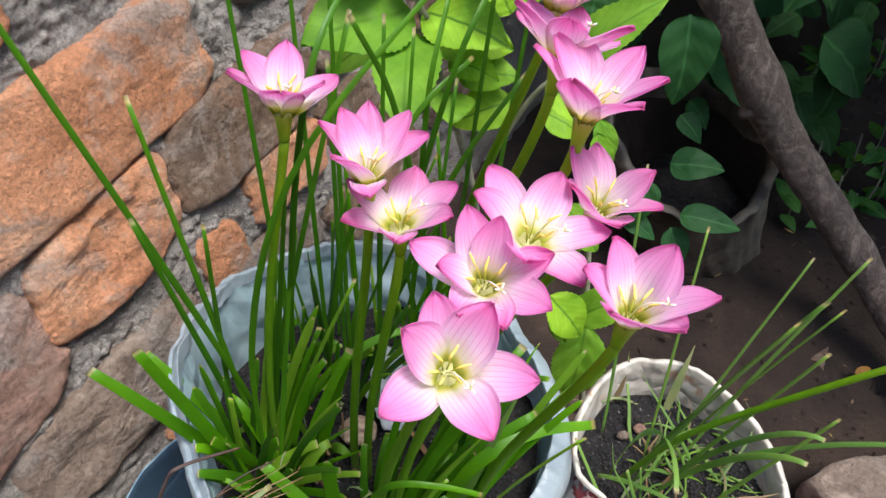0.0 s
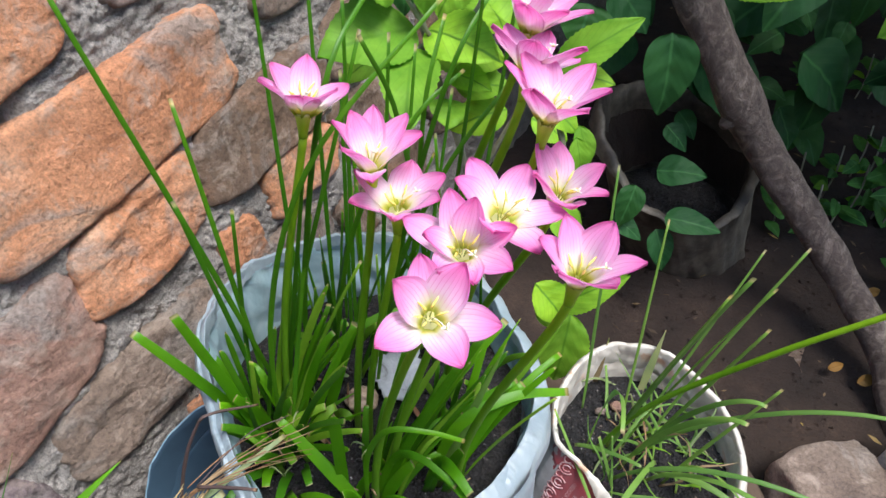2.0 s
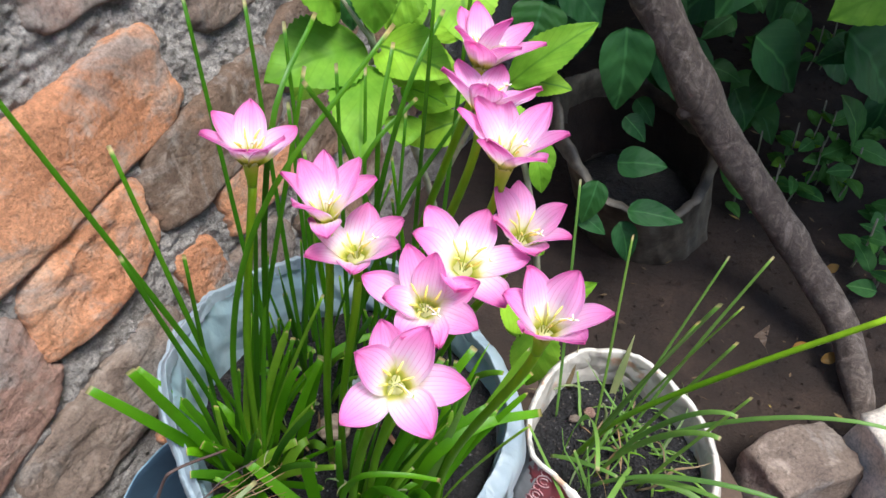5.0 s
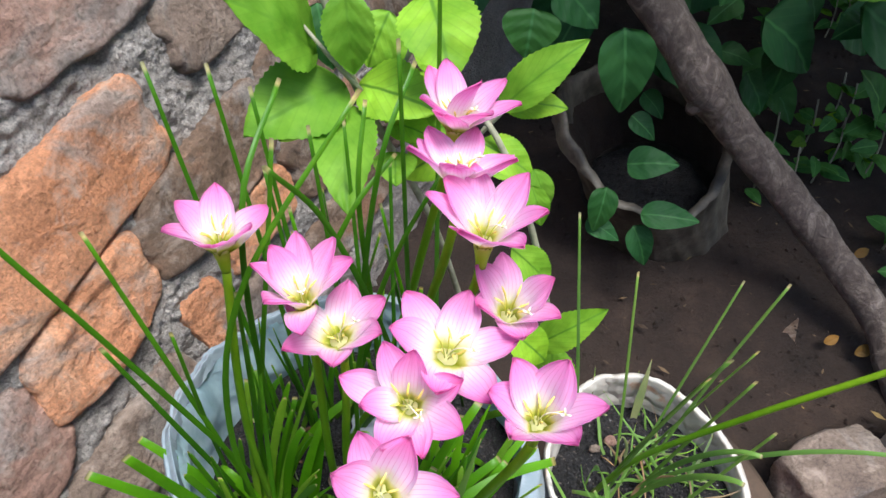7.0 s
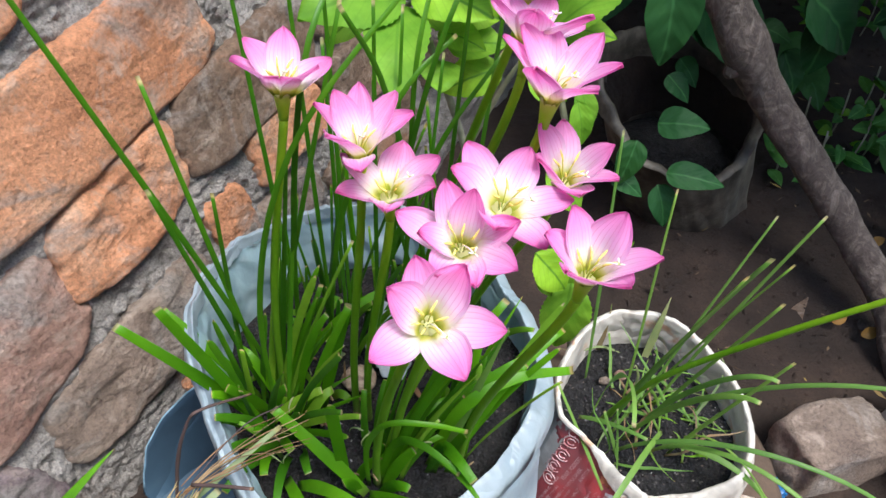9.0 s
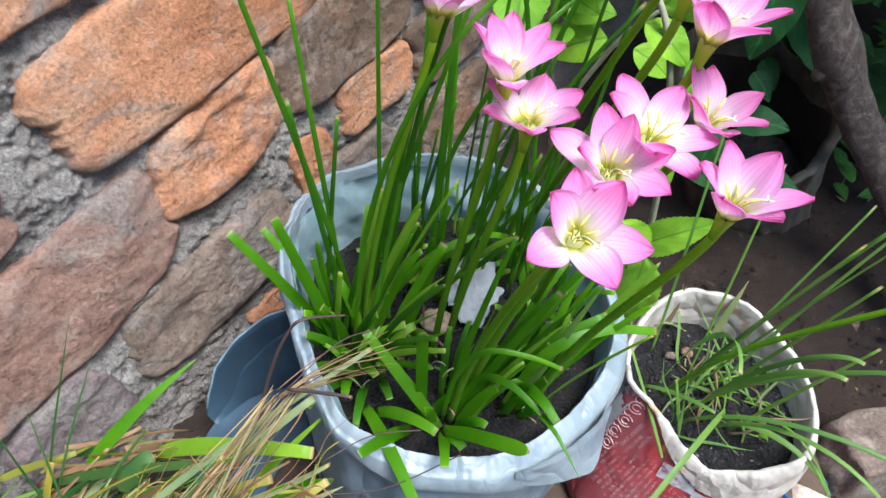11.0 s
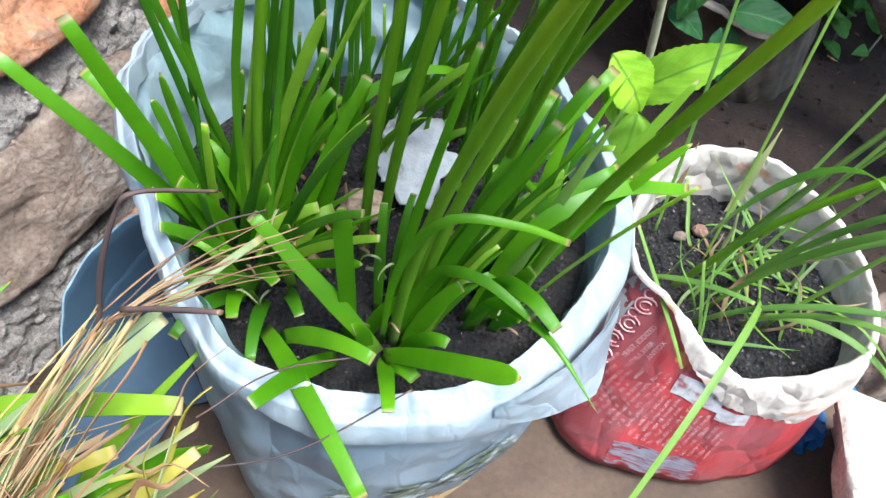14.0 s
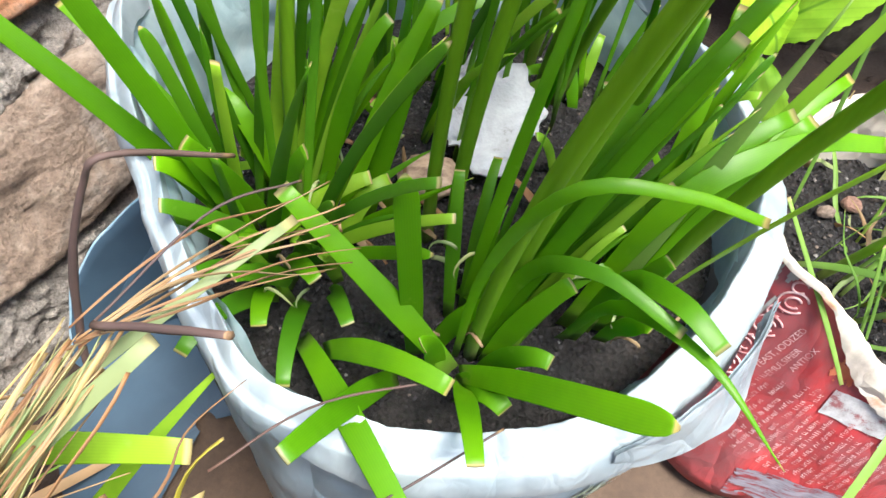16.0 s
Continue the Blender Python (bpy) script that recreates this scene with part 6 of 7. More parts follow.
for b, e in (((-0.335, 0.110, 0.10), (-0.313, 0.200, 0.235)), ((-0.330, 0.112, 0.10), (-0.312, 0.205, 0.190)), ((-0.320, 0.100, 0.11), (-0.350, 0.130, 0.215)), ((-0.315, 0.105, 0.11), (-0.340, 0.150, 0.185))):
    strap(heap, b, e, 0.0022, 0.0, mat=CUT_GREEN, name="blade", n=10, tip="point")
twig = thing("dry_twig", (-0.17, 0.17, 0.2), "thin purple-brown dry twig arching over the sack", "twig")
v, f, u = tube_geo(smooth_path([(-0.178, 0.164, 0.165), (-0.171, 0.172, 0.203), (-0.161, 0.179, 0.238), (-0.150, 0.186, 0.264), (-0.140, 0.190, 0.273), (-0.122, 0.220, 0.240)], 30), [0.0015 - 0.0006 * i / 30 for i in range(30)], 7, 0.4)
under(link("stem", v, f, TWIG, uvs=u), twig)
v, f, u = tube_geo(smooth_path([(-0.144, 0.154, 0.246), (-0.122, 0.148, 0.258), (-0.100, 0.142, 0.268)], 12), [0.0012] * 12, 7, 0.3)
under(link("stub", v, f, TWIG, uvs=u), twig)
for pts in (((-0.120, 0.130, 0.200), (-0.09, 0.15, 0.205), (-0.05, 0.165, 0.195)), ((-0.13, 0.11, 0.19), (-0.08, 0.12, 0.19), (-0.03, 0.15, 0.192)), ((-0.146, 0.156, 0.243), (-0.12, 0.19, 0.25), (-0.10, 0.215, 0.235))):
    v, f, u = tube_geo(smooth_path(pts, 14), [0.00045] * 14, 5, 0.3)
    under(link("side_twig", v, f, TWIG, uvs=u), twig)

chips = thing("straw_chips", (-0.01, 0.158, 0.0), "few broken tan straw pieces on the slab", "straw")
for b, e, w in (((-0.012, 0.150, 0.002), (0.017, 0.168, 0.010), 0.004), ((-0.030, 0.152, 0.002), (-0.004, 0.157, 0.004), 0.004), ((-0.006, 0.148, 0.002), (-0.004, 0.166, 0.008), 0.003), ((-0.020, 0.148, 0.002), (0.002, 0.152, 0.003), 0.002)):
    strap(chips, b, e, w, 0.002, mat=CUT_DRY, name="straw", n=6)

# ---- shrubs behind ----
def broad_leaf(parent, base, tip, width, mat, seed, face=(0.05, -0.55, 0.83), fold=0.18, droop=0.08, belly=0.80, teeth=1.0):
    """A toothed broad leaf with a midrib fold, its blade a closed thin body."""
    base, tip = V(base), V(tip)
    d = tip - base
    ln = d.length
    ax = d.normalized()
    nor = V(face) - ax * V(face).dot(ax)
    nor = nor.normalized() if nor.length > 0.05 else ax.orthogonal().normalized()
    side = ax.cross(nor)
    rows, cols = 33, 9
    top, bot, uvs, faces = [], [], [], []
    for i in range(rows):
        t = i / (rows - 1)
        w = 0.5 * width * (math.sin(math.pi * min(1.0, t ** belly)) ** 0.78 if 0 < t < 1 else 0.02)
        w *= 1 + teeth * (0.032 if i % 2 else -0.028) * (t > 0.12)
        for j in range(cols):
            s = 2 * j / (cols - 1) - 1
            h = fold * w * abs(s) + droop * ln * math.sin(math.pi * t) - 0.05 * ln * t * t
            h += 0.05 * width * noise.noise(V((s * 1.7, t * 2.5, seed))) + 0.012 * width * math.sin(t * 26 - abs(s) * 5)
            p = base + d * t + side * (w * s) + nor * h
            top.append(p)
            bot.append(p - nor * 0.0006)
            uvs.append((0.5 + 0.5 * s * (w / (0.5 * width + 1e-6)), t))
    m = rows * cols
    for i in range(rows - 1):
        for j in range(cols - 1):
            q = (i * cols + j, i * cols + j + 1, (i + 1) * cols + j + 1, (i + 1) * cols + j)
            faces += [q, tuple(m + k for k in reversed(q))]
    return under(link("leaf", top + bot, faces, mat, uvs=uvs + uvs), parent)


shrub = thing("shrub", (0.03, 0.56, -0.05), "leafy shrub with large toothed light green leaves", "shrub")


def sprig(plant, mat, seed, leaves):
    """A few leaves of one twig: base, tip and width of each."""
    for i, (b, e, w) in enumerate(leaves):
        broad_leaf(plant, b, e, w, mat, seed + i * 1.37)


sprig(shrub, LEAF_BRIGHT, 0.00, (
    ((-0.041, 0.5, 0.418), (-0.081, 0.46, 0.489), 0.059),
    ((-0.023, 0.49, 0.394), (-0.096, 0.44, 0.396), 0.068),
    ((-0.025, 0.48, 0.381), (-0.025, 0.378, 0.367), 0.049),
    ((-0.013, 0.49, 0.393), (0.046, 0.45, 0.39), 0.051),
    ((0.049, 0.5, 0.455), (0.058, 0.44, 0.421), 0.059),
    ((0.098, 0.5, 0.347), (0.168, 0.5, 0.404), 0.036),
    ((0.103, 0.52, 0.338), (0.155, 0.5, 0.342), 0.030),
    ((0.006, 0.49, 0.355), (0.042, 0.46, 0.356), 0.028),
))
sprig(shrub, LEAF_BRIGHT, 10.96, (
    ((0.008, 0.47, 0.339), (0.006, 0.44, 0.33), 0.035),
    ((-0.009, 0.49, 0.471), (-0.013, 0.47, 0.414), 0.038),
    ((0.018, 0.52, 0.435), (-0.005, 0.5, 0.401), 0.041),
    ((0.075, 0.44, 0.364), (0.113, 0.42, 0.342), 0.030),
    ((0.113, 0.42, 0.348), (0.123, 0.41, 0.313), 0.019),
    ((0.093, 0.4, 0.284), (0.124, 0.39, 0.245), 0.030),
    ((0.109, 0.38, 0.174), (0.167, 0.37, 0.228), 0.032),
    ((0.096, 0.38, 0.195), (0.108, 0.37, 0.154), 0.025),
))
sprig(shrub, LEAF_BRIGHT, 21.92, (
    ((0.087, 0.37, 0.215), (0.117, 0.36, 0.177), 0.036),
    ((0.131, 0.4, 0.142), (0.12, 0.37, 0.07), 0.050),
    ((0.108, 0.4, 0.35), (0.115, 0.39, 0.316), 0.019),
    ((0.313, 0.75, 0.331), (0.393, 0.72, 0.331), 0.046),
    ((0.637, 0.75, 0.328), (0.508, 0.72, 0.288), 0.097),
))
sprig(shrub, LEAF_BRIGHT, 31.0, (
    ((-0.01, 0.515, 0.364), (0.056, 0.5, 0.361), 0.052),
    ((0.012, 0.505, 0.334), (0.062, 0.495, 0.339), 0.036),
    ((0.06, 0.5, 0.312), (0.007, 0.485, 0.3), 0.04),
    ((-0.004, 0.53, 0.382), (0.03, 0.53, 0.412), 0.046),
    ((0.055, 0.53, 0.374), (0.035, 0.54, 0.403), 0.036),
    ((-0.052, 0.53, 0.352), (-0.097, 0.52, 0.326), 0.03),
    ((0.081, 0.48, 0.316), (0.115, 0.47, 0.299), 0.03),
))
dark_shrub = thing("shrub", (0.40, 0.90, -0.05), "shaded shrub with broad green leaves coloured dark for shade", "shrub")
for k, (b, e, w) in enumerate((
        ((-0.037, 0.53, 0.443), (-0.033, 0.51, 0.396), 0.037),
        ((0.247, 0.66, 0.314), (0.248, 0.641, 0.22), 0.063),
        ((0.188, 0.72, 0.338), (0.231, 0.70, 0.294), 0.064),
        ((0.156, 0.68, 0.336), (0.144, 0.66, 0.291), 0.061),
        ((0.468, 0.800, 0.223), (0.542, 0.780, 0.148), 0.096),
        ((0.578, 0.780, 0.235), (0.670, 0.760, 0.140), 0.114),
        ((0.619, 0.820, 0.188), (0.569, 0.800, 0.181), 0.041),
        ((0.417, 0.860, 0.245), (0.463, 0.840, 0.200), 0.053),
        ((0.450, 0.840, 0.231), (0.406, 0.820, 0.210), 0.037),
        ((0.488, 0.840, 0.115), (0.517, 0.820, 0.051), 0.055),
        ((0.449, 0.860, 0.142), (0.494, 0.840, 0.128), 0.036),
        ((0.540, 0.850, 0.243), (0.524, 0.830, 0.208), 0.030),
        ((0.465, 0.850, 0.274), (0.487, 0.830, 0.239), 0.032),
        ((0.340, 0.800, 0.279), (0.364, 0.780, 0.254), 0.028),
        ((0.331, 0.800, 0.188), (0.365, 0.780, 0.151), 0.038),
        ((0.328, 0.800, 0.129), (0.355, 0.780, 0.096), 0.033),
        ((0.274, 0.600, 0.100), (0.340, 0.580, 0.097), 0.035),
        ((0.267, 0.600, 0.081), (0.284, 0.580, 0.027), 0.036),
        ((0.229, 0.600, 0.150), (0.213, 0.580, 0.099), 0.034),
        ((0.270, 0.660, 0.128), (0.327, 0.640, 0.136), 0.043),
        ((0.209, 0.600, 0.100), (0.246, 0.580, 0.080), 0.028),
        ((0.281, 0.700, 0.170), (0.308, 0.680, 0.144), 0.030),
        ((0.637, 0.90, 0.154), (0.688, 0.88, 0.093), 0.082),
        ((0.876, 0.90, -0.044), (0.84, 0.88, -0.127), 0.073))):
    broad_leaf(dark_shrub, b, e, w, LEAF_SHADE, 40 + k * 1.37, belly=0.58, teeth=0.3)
for pts, r in ((((0.155, 0.40, -0.05), (0.135, 0.405, 0.10), (0.118, 0.41, 0.25), (0.092, 0.43, 0.36), (0.05, 0.47, 0.42)), 0.0034), (((0.06, 0.55, -0.05), (0.03, 0.52, 0.2), (-0.015, 0.49, 0.39), (-0.03, 0.50, 0.50)), 0.004),
               (((0.0, 0.49, 0.37), (-0.02, 0.48, 0.41), (-0.05, 0.50, 0.45)), 0.0022), (((-0.02, 0.485, 0.38), (0.02, 0.49, 0.40), (0.05, 0.50, 0.46)), 0.0022), (((0.03, 0.52, 0.2), (0.07, 0.51, 0.30), (0.10, 0.50, 0.345)), 0.0028)):
    v, f, u = tube_geo(smooth_path(pts, 20), [r * (1 - 0.3 * k / 20) for k in range(20)], 7, 0.1)
    under(link("stem", v, f, TWIG_PALE, uvs=u), shrub)

# more shaded foliage fills the dark corner
rnd = random.Random(21)
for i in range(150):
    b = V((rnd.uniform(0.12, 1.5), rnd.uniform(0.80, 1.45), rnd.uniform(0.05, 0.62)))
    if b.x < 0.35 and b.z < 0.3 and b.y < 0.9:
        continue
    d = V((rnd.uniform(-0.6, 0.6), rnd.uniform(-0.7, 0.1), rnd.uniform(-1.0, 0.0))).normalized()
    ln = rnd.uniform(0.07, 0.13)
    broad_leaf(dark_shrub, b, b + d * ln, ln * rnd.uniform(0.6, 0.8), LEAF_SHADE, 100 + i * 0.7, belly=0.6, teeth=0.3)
# leaf canopy out of view, added to block sun and sky there
canopy_v, canopy_f = [], []
for i in range(7200):
    c = V((rnd.uniform(0.22, 2.4), rnd.uniform(0.02, 2.2), rnd.uniform(0.62, 1.25)))
    # a gap cut along the sun's path lights two leaves below
    beam = V((0.62, -0.37, 2.0)).normalized()
    if min(((c - V(g)) - beam * (c - V(g)).dot(beam)).length for g in ((0.575, 0.735, 0.31), (0.36, 0.73, 0.33))) < 0.09:
        continue
    lump = ((c.x - 1.22) / 1.02) ** 4 + ((c.y - 1.00) / 0.70) ** 4 + ((c.z - 0.90) / 0.36) ** 2
    if lump > 1.0 + 0.7 * noise.noise(c * 4.0) or c.z < 0.60 + 0.4 * max(0, 0.75 - c.y) or (c.y < 0.45 and (c.x < 0.56 or c.y < 0.12)) or c.x < (0.48 if c.y < 0.62 else 0.26):
        continue
    d = V((rnd.uniform(-1, 1), rnd.uniform(-1, 1), rnd.uniform(-0.7, 0.4))).normalized()
    s = d.cross(V((rnd.uniform(-0.4, 0.4), rnd.uniform(-0.4, 0.4), 1))).normalized()
    ln, w = rnd.uniform(0.08, 0.14), rnd.uniform(0.03, 0.05)
    k = len(canopy_v)
    canopy_v += [c, c + d * ln * 0.4 + s * w, c + d * ln, c + d * ln * 0.4 - s * w, c + d * ln * 0.45 + V((0, 0, -0.008))]
    canopy_f += [(k, k + 1, k + 4), (k + 1, k + 2, k + 4), (k + 2, k + 3, k + 4), (k + 3, k, k + 4)]
tagged(link("foliage", canopy_v, canopy_f, LEAF_SHADE), "unseen leaf canopy added to keep the far corner shaded", "foliage", kind="stuff")

branch = thing("branch", (0.543, 0.40, -0.06), "grey-brown rough tree branch leaning in the ground", "branch")
path = smooth_path([(0.540, 0.360, -0.090), (0.543, 0.402, -0.058), (0.546, 0.444, -0.038), (0.545, 0.492, -0.014), (0.512, 0.556, 0.028), (0.470, 0.598, 0.078), (0.429, 0.637, 0.124), (0.388, 0.669, 0.172), (0.343, 0.683, 0.236), (0.300, 0.704, 0.303), (0.258, 0.747, 0.369), (0.216, 0.797, 0.437), (0.18, 0.86, 0.52), (0.17, 0.94, 0.63), (0.24, 1.02, 0.76), (0.42, 1.08, 0.90)], 90)
knot = 45
v, f, u = tube_geo(path, [0.0160 + 0.0008 * math.sin(k * 0.7) + 0.0034 * math.exp(-((k - knot) / 2.2) ** 2) + 0.00016 * min(k, 60) for k in range(90)], 26, 0.13, 3.0)
under(link("bark", v, f, BARK, uvs=u), branch)
down = (path[knot + 1] - path[knot]).cross(V((0.3, -0.8, 0.2))).normalized()
v, f, u = tube_geo([path[knot] - down * 0.012, path[knot] - down * 0.028, path[knot] - down * 0.034], [0.012, 0.0085, 0.005], 12, 0.35, 5.0)
under(link("stub", v, f, BARK, uvs=u, label="stub of a cut side branch"), branch)


# old sack with a plant, in the shade
def old_bag():
    c = (0.312, 0.738)
    bag = thing("grow_bag", (c[0], c[1], -0.055), "old dirty beige plastic sack pot in the shade", "plant pot")
    tops = [(0, 0.175), (22, 0.165), (60, 0.190), (110, 0.205), (150, 0.215), (180, 0.222), (205, 0.190), (240, 0.140), (285, 0.108), (312, 0.122), (330, 0.140), (341, 0.172), (350, 0.180)]

    def ring(f, dr, dz=0.0):
        return lambda th: (0.098 + 0.012 * f + dr, 0.002 + angular(th, tops, 0.15) * f + dz, 1.0, 0.046 * (1 - f), 0.006 * (1 - f))
    fs = [k / 14 for k in range(15)]
    v, f, u = bag_rings((0, 0), [ring(k, 0) for k in fs], 130, 0.004, 20.0, crease=0.010)
    link("body", v, f, BAG_OLD, bag, "dirty beige crumpled sides", u)
    fold = [(60, 0.020), (120, 0.030), (180, 0.034), (205, 0.020), (225, 0.004), (330, 0.003), (0, 0.012)]

    def lip(dr, k, inside=0.0):
        def band(th):
            r, z, w, dx, dy = ring(1, dr)(th)
            return r, z - k * angular(th, fold, 0.01) - inside, w, dx, dy
        return band
    v, f, u = bag_rings((0, 0), [lip(0.008, 1.0), lip(0.007, 0.5), lip(0.004, 0.1), lip(0.001, 0.0), lip(-0.003, 0.0), lip(-0.006, 0.6, 0.004), lip(-0.008, 1.2, 0.008)], 130, 0.004, 20.0, crease=0.010)
    link("rim", v, f, BAG_OLD, bag, "pale worn folded rim", u)
    # the lining takes the dark soil colour to stand in for inner shade
    v, f, u = bag_rings((0, 0), [lip(-0.0085, 1.2, 0.008), ring(0.6, -0.012), ring(0.35, -0.012)], 130, 0.003, 20.0)
    link("lining", v, f, SOIL_DIRT, bag, "dark inner side, the opening's shade in its colour", u)
    return bag


old_bag()
soil_disc("potting_soil", (0.325, 0.738), 0.088, 0.020, 9.0, "dark soil in the old sack")

# ---- rocks ----
def rock(at, size, turn, mat, seed, label, box=0.6, lean=(0.0, 0.0)):
    bm = bmesh.new()
    bmesh.ops.create_cube(bm, size=2.0)
    bmesh.ops.subdivide_edges(bm, edges=bm.edges[:], cuts=11, use_grid_fill=True)
    rot = Matrix.Rotation(radians(turn), 3, "Z")
    for q in bm.verts:
        p = q.co.copy()
        p = p * box + p.normalized() * (1 - box) * 1.15
        p *= 1 + 0.20 * noise.noise(p * 0.9 + V((seed, 0, 0))) + 0.06 * noise.fractal(p * 2.6 + V((seed, 2, 0)), 0.9, 2.1, 4)
        q.co = rot @ V((p.x * size[0] + lean[0] * (1 - p.z) * size[2], p.y * size[1] + lean[1] * (1 - p.z) * size[2], p.z * size[2])) + V(at)
    me = bpy.data.meshes.new("rock")
    bm.to_mesh(me)
    bm.free()
    me.materials.append(STONE[mat])
    me.polygons.foreach_set("use_smooth", [True] * len(me.polygons))
    return tagged(new("rock", me), label, "rock", "rocks beside the red sack")


rock((0.318, 0.124, 0.012), (0.080, 0.080, 0.062), -14, "cream", 1.0, "pale cream sandstone block leaning on the red sack", 0.93, (0.55, 0.1))
rock((0.412, 0.312, -0.034), (0.058, 0.036, 0.046), 18, "brown", 2.0, "grey-brown fieldstone on the bare soil")
rock((0.550, 0.300, -0.025), (0.075, 0.06, 0.065), 8, "cream", 5.0, "pale pinkish sandstone block on the bare soil", 0.8)
rock((0.47, 0.53, -0.088), (0.10, 0.06, 0.022), 30, "dark", 7.0, "flat dark stone lying in the soil")
def wrapper(at, size, seed):
    bm = bmesh.new()
    bmesh.ops.create_icosphere(bm, subdivisions=4, radius=1.0)
    for q in bm.verts:
        k = 1 + 0.45 * noise.noise(q.co * 2.2 + V((seed, 0, 0))) + 0.22 * abs(noise.noise(q.co * 6 + V((seed, 3, 0))))
        q.co = V((q.co.x * size[0], q.co.y * size[1], q.co.z * size[2])) * k + V(at)
    me = bpy.data.meshes.new("plastic_wrapper")
    bm.to_mesh(me)
    bm.free()
    me.materials.append(BLUE_SCRAP)
    tagged(new("plastic_wrapper", me), "crumpled bright blue plastic wrapper between rock and sack", "wrapper", "blue wrappers beside the red sack")


wrapper((0.272, 0.222, 0.002), (0.016, 0.020, 0.018), 0.0)
wrapper((0.332, 0.266, -0.036), (0.018, 0.014, 0.020), 7.0)

# ---- litter and low weeds on the bare soil ----
rnd = random.Random(31)
lv, lf = [], []
for i in range(800):
    x, y = rnd.uniform(0.2, 1.4), rnd.uniform(0.3, 1.6)
    a = rnd.uniform(0, 6.28)
    ln = rnd.choice((0.002, 0.003, 0.004, 0.006, 0.009))
    w = ln * rnd.choice((0.06, 0.12, 0.3, 0.4))
    z = -0.048 + 0.022 * noise.fractal(V((x * 3.1, y * 3.1, 2.0)), 1.0, 2.1, 5) + rnd.uniform(0.0, 0.01)
    d, s = V((math.cos(a), math.sin(a), rnd.uniform(-0.3, 0.3))), V((-math.sin(a), math.cos(a), rnd.uniform(-0.2, 0.2)))
    c = V((x, y, z))
    k = len(lv)
    lv += [c - d * ln, c + s * w, c + d * ln, c - s * w, c + V((0, 0, 0.15 * ln))]
    lf += [(k, k + 3, k + 4), (k + 3, k + 2, k + 4), (k + 2, k + 1, k + 4), (k + 1, k, k + 4)]
cv, cf = [], []
for i in range(2600):
    x, y = rnd.uniform(0.2, 1.2), rnd.uniform(0.28, 1.3)
    z = -0.055 + 0.022 * noise.fractal(V((x * 3.1, y * 3.1, 2.0)), 1.0, 2.1, 5) + 0.006 * noise.noise(V((x * 25, y * 25, 0)))
    g = rnd.choice((0.0012, 0.0016, 0.0022, 0.003, 0.0042))
    k, o = len(cv), V((x, y, z + 0.2 * g))
    for d in ((1, 0, 0), (0, 1, 0), (-1, 0, 0), (0, -1, 0), (0, 0, 0.8), (0, 0, -0.8)):
        cv.append(o + (V(d) + V((rnd.uniform(-0.45, 0.45), rnd.uniform(-0.45, 0.45), rnd.uniform(-0.3, 0.3)))) * g)
    for a in range(4):
        b = (a + 1) % 4
        cf += [(k + a, k + b, k + 4), (k + b, k + a, k + 5)]
tagged(link("soil_clods", cv, cf, SOIL_DIRT, smooth=False), "loose brown clods of dry garden soil", "soil", kind="stuff")
tagged(link("leaf_litter", lv, lf, LITTER, smooth=False), "scattered dry brown leaves and bits on the soil", "leaf litter", kind="stuff")
for i in range(38):
    c = V((rnd.uniform(0.50, 1.15), rnd.uniform(0.56, 1.20), -0.06))
    if c.x - c.y > 0.22 or (c.x < 0.60 and c.y < 0.74):
        continue
    weed = thing("weed", c, "small green weed seedling on the bare soil", "weed", "weeds on the soil")
    for k in range(rnd.randint(4, 7)):
        a = rnd.uniform(0, 6.28)
        h = rnd.uniform(0.015, 0.08)
        b = c + V((0, 0, h))
        broad_leaf(weed, b, b + V((math.cos(a), math.sin(a), rnd.uniform(-0.2, 0.4))) * rnd.uniform(0.016, 0.045), rnd.uniform(0.012, 0.026), LEAF_WEED if rnd.random() < 0.85 else LEAF_BRIGHT, i + k)
    v, f, u = tube_geo(smooth_path([c, c + V((0.004, 0, 0.05)), c + V((0, 0.004, 0.10))], 8), [0.0015] * 8, 5)
    under(link("stem", v, f, TWIG_PALE, uvs=u), weed)
weed = thing("weed", (0.68, 0.80, -0.06), "taller green weed with a rosette of pointed leaves", "weed", "weeds on the soil")
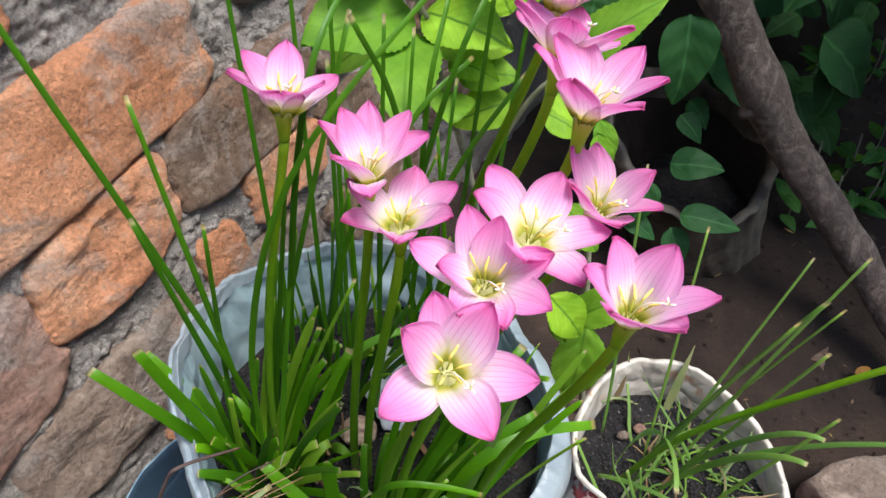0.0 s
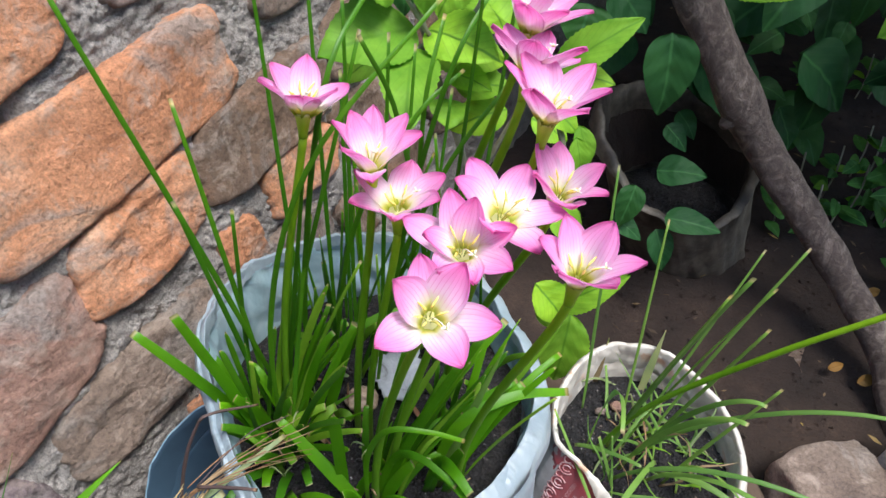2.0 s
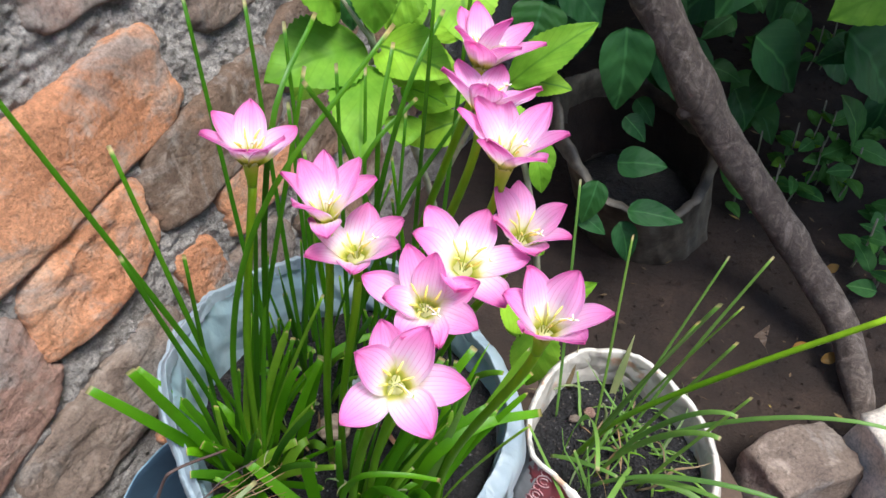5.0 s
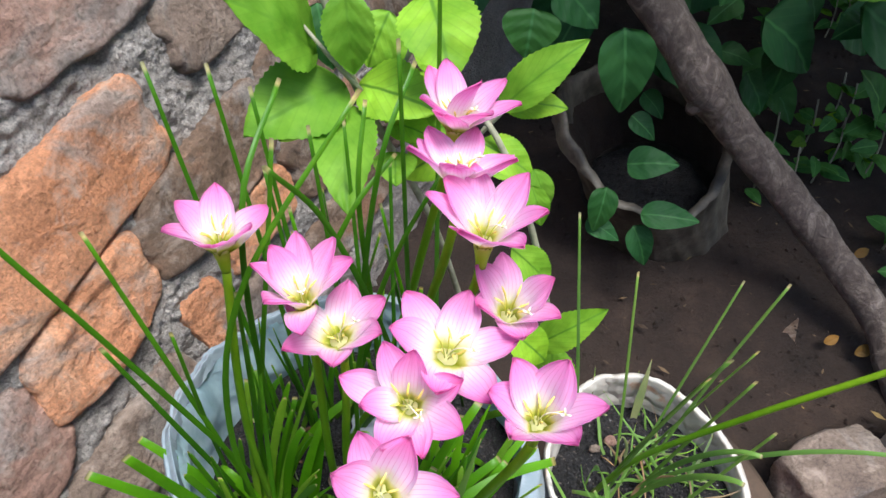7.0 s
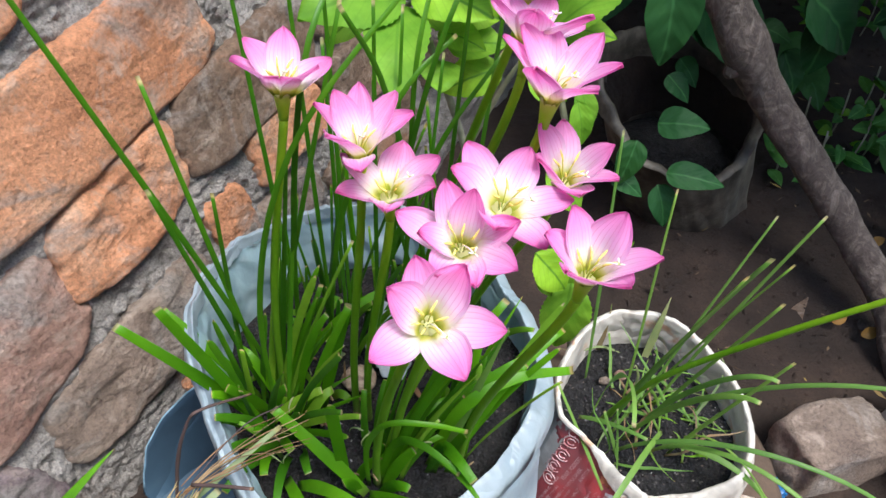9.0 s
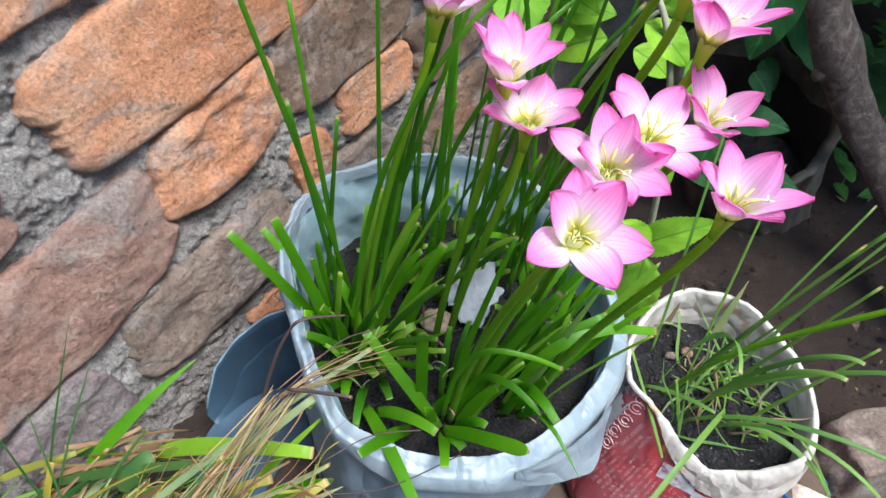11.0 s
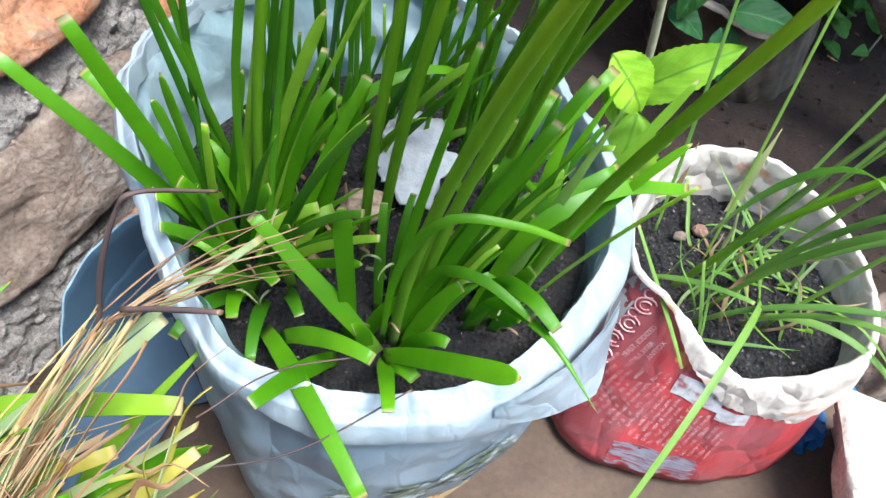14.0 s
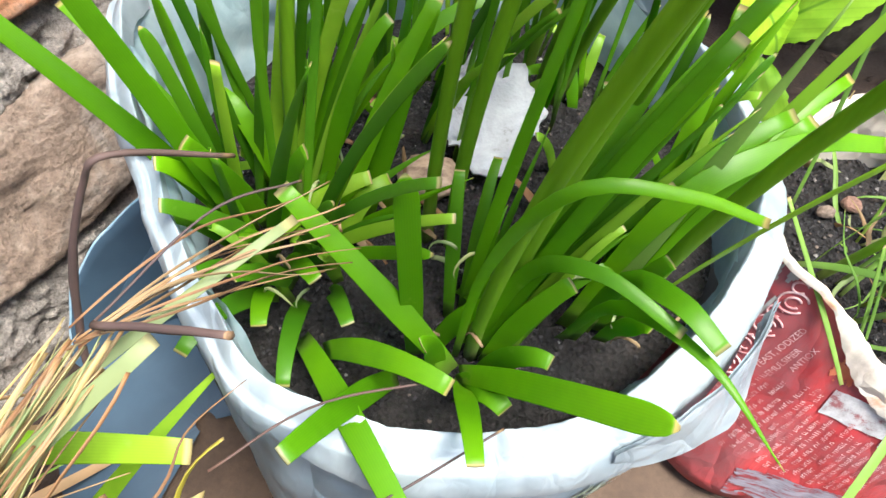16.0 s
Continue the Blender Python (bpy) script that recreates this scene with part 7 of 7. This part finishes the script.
for k, (b, e, w) in enumerate((
        ((0.682, 0.800, 0.024), (0.619, 0.780, 0.138), 0.059),
        ((0.677, 0.800, 0.035), (0.626, 0.780, 0.033), 0.028),
        ((0.677, 0.800, 0.035), (0.745, 0.780, 0.012), 0.037),
        ((0.669, 0.800, -0.016), (0.698, 0.780, -0.066), 0.036),
        ((0.615, 0.800, 0.047), (0.587, 0.780, 0.043), 0.021))):
    broad_leaf(weed, b, e, w, LEAF_WEED, 300 + k, teeth=0.3)
v, f, u = tube_geo(smooth_path([(0.68, 0.80, -0.065), (0.682, 0.80, -0.01), (0.678, 0.80, 0.04)], 10), [0.002] * 10, 6)
under(link("stem", v, f, TWIG_PALE, uvs=u), weed)
for x, y, n in ((0.71, 0.70, 6), (0.677, 0.645, 6), (0.505, 0.765, 4), (0.605, 0.78, 5), (0.79, 0.90, 5), (0.555, 0.83, 4), (0.64, 0.58, 4)):
    weed = thing("weed", (x, y, -0.06), "small green weed seedling on the bare soil", "weed", "weeds on the soil")
    for k in range(n):
        a = rnd.uniform(0, 6.28)
        b = V((x + rnd.uniform(-0.015, 0.015), y + rnd.uniform(-0.015, 0.015), -0.055 + rnd.uniform(0.01, 0.045)))
        broad_leaf(weed, b, b + V((math.cos(a), math.sin(a), rnd.uniform(-0.1, 0.5))) * rnd.uniform(0.025, 0.045), rnd.uniform(0.016, 0.028), LEAF_WEED, 320 + k, teeth=0.3)
    v, f, u = tube_geo(smooth_path([(x, y, -0.066), (x + 0.003, y, -0.04), (x, y + 0.003, -0.015)], 8), [0.0015] * 8, 5)
    under(link("stem", v, f, TWIG_PALE, uvs=u), weed)
for x, y, z, g in ((0.406, 0.690, -0.003, 0.010), (0.60, 0.62, -0.045, 0.011), (0.50, 0.49, -0.047, 0.010), (0.53, 0.47, -0.047, 0.012)):
    fallen = thing("fallen_leaf", (x, y, z), "small yellow-orange fallen leaf on the soil", "leaf", "fallen leaves")
    broad_leaf(fallen, (x - g, y - 0.3 * g, z), (x + g, y + 0.2 * g, z + 0.4 * g), 1.2 * g, LEAF_FALLEN, 340 + 30 * x, teeth=0.3)
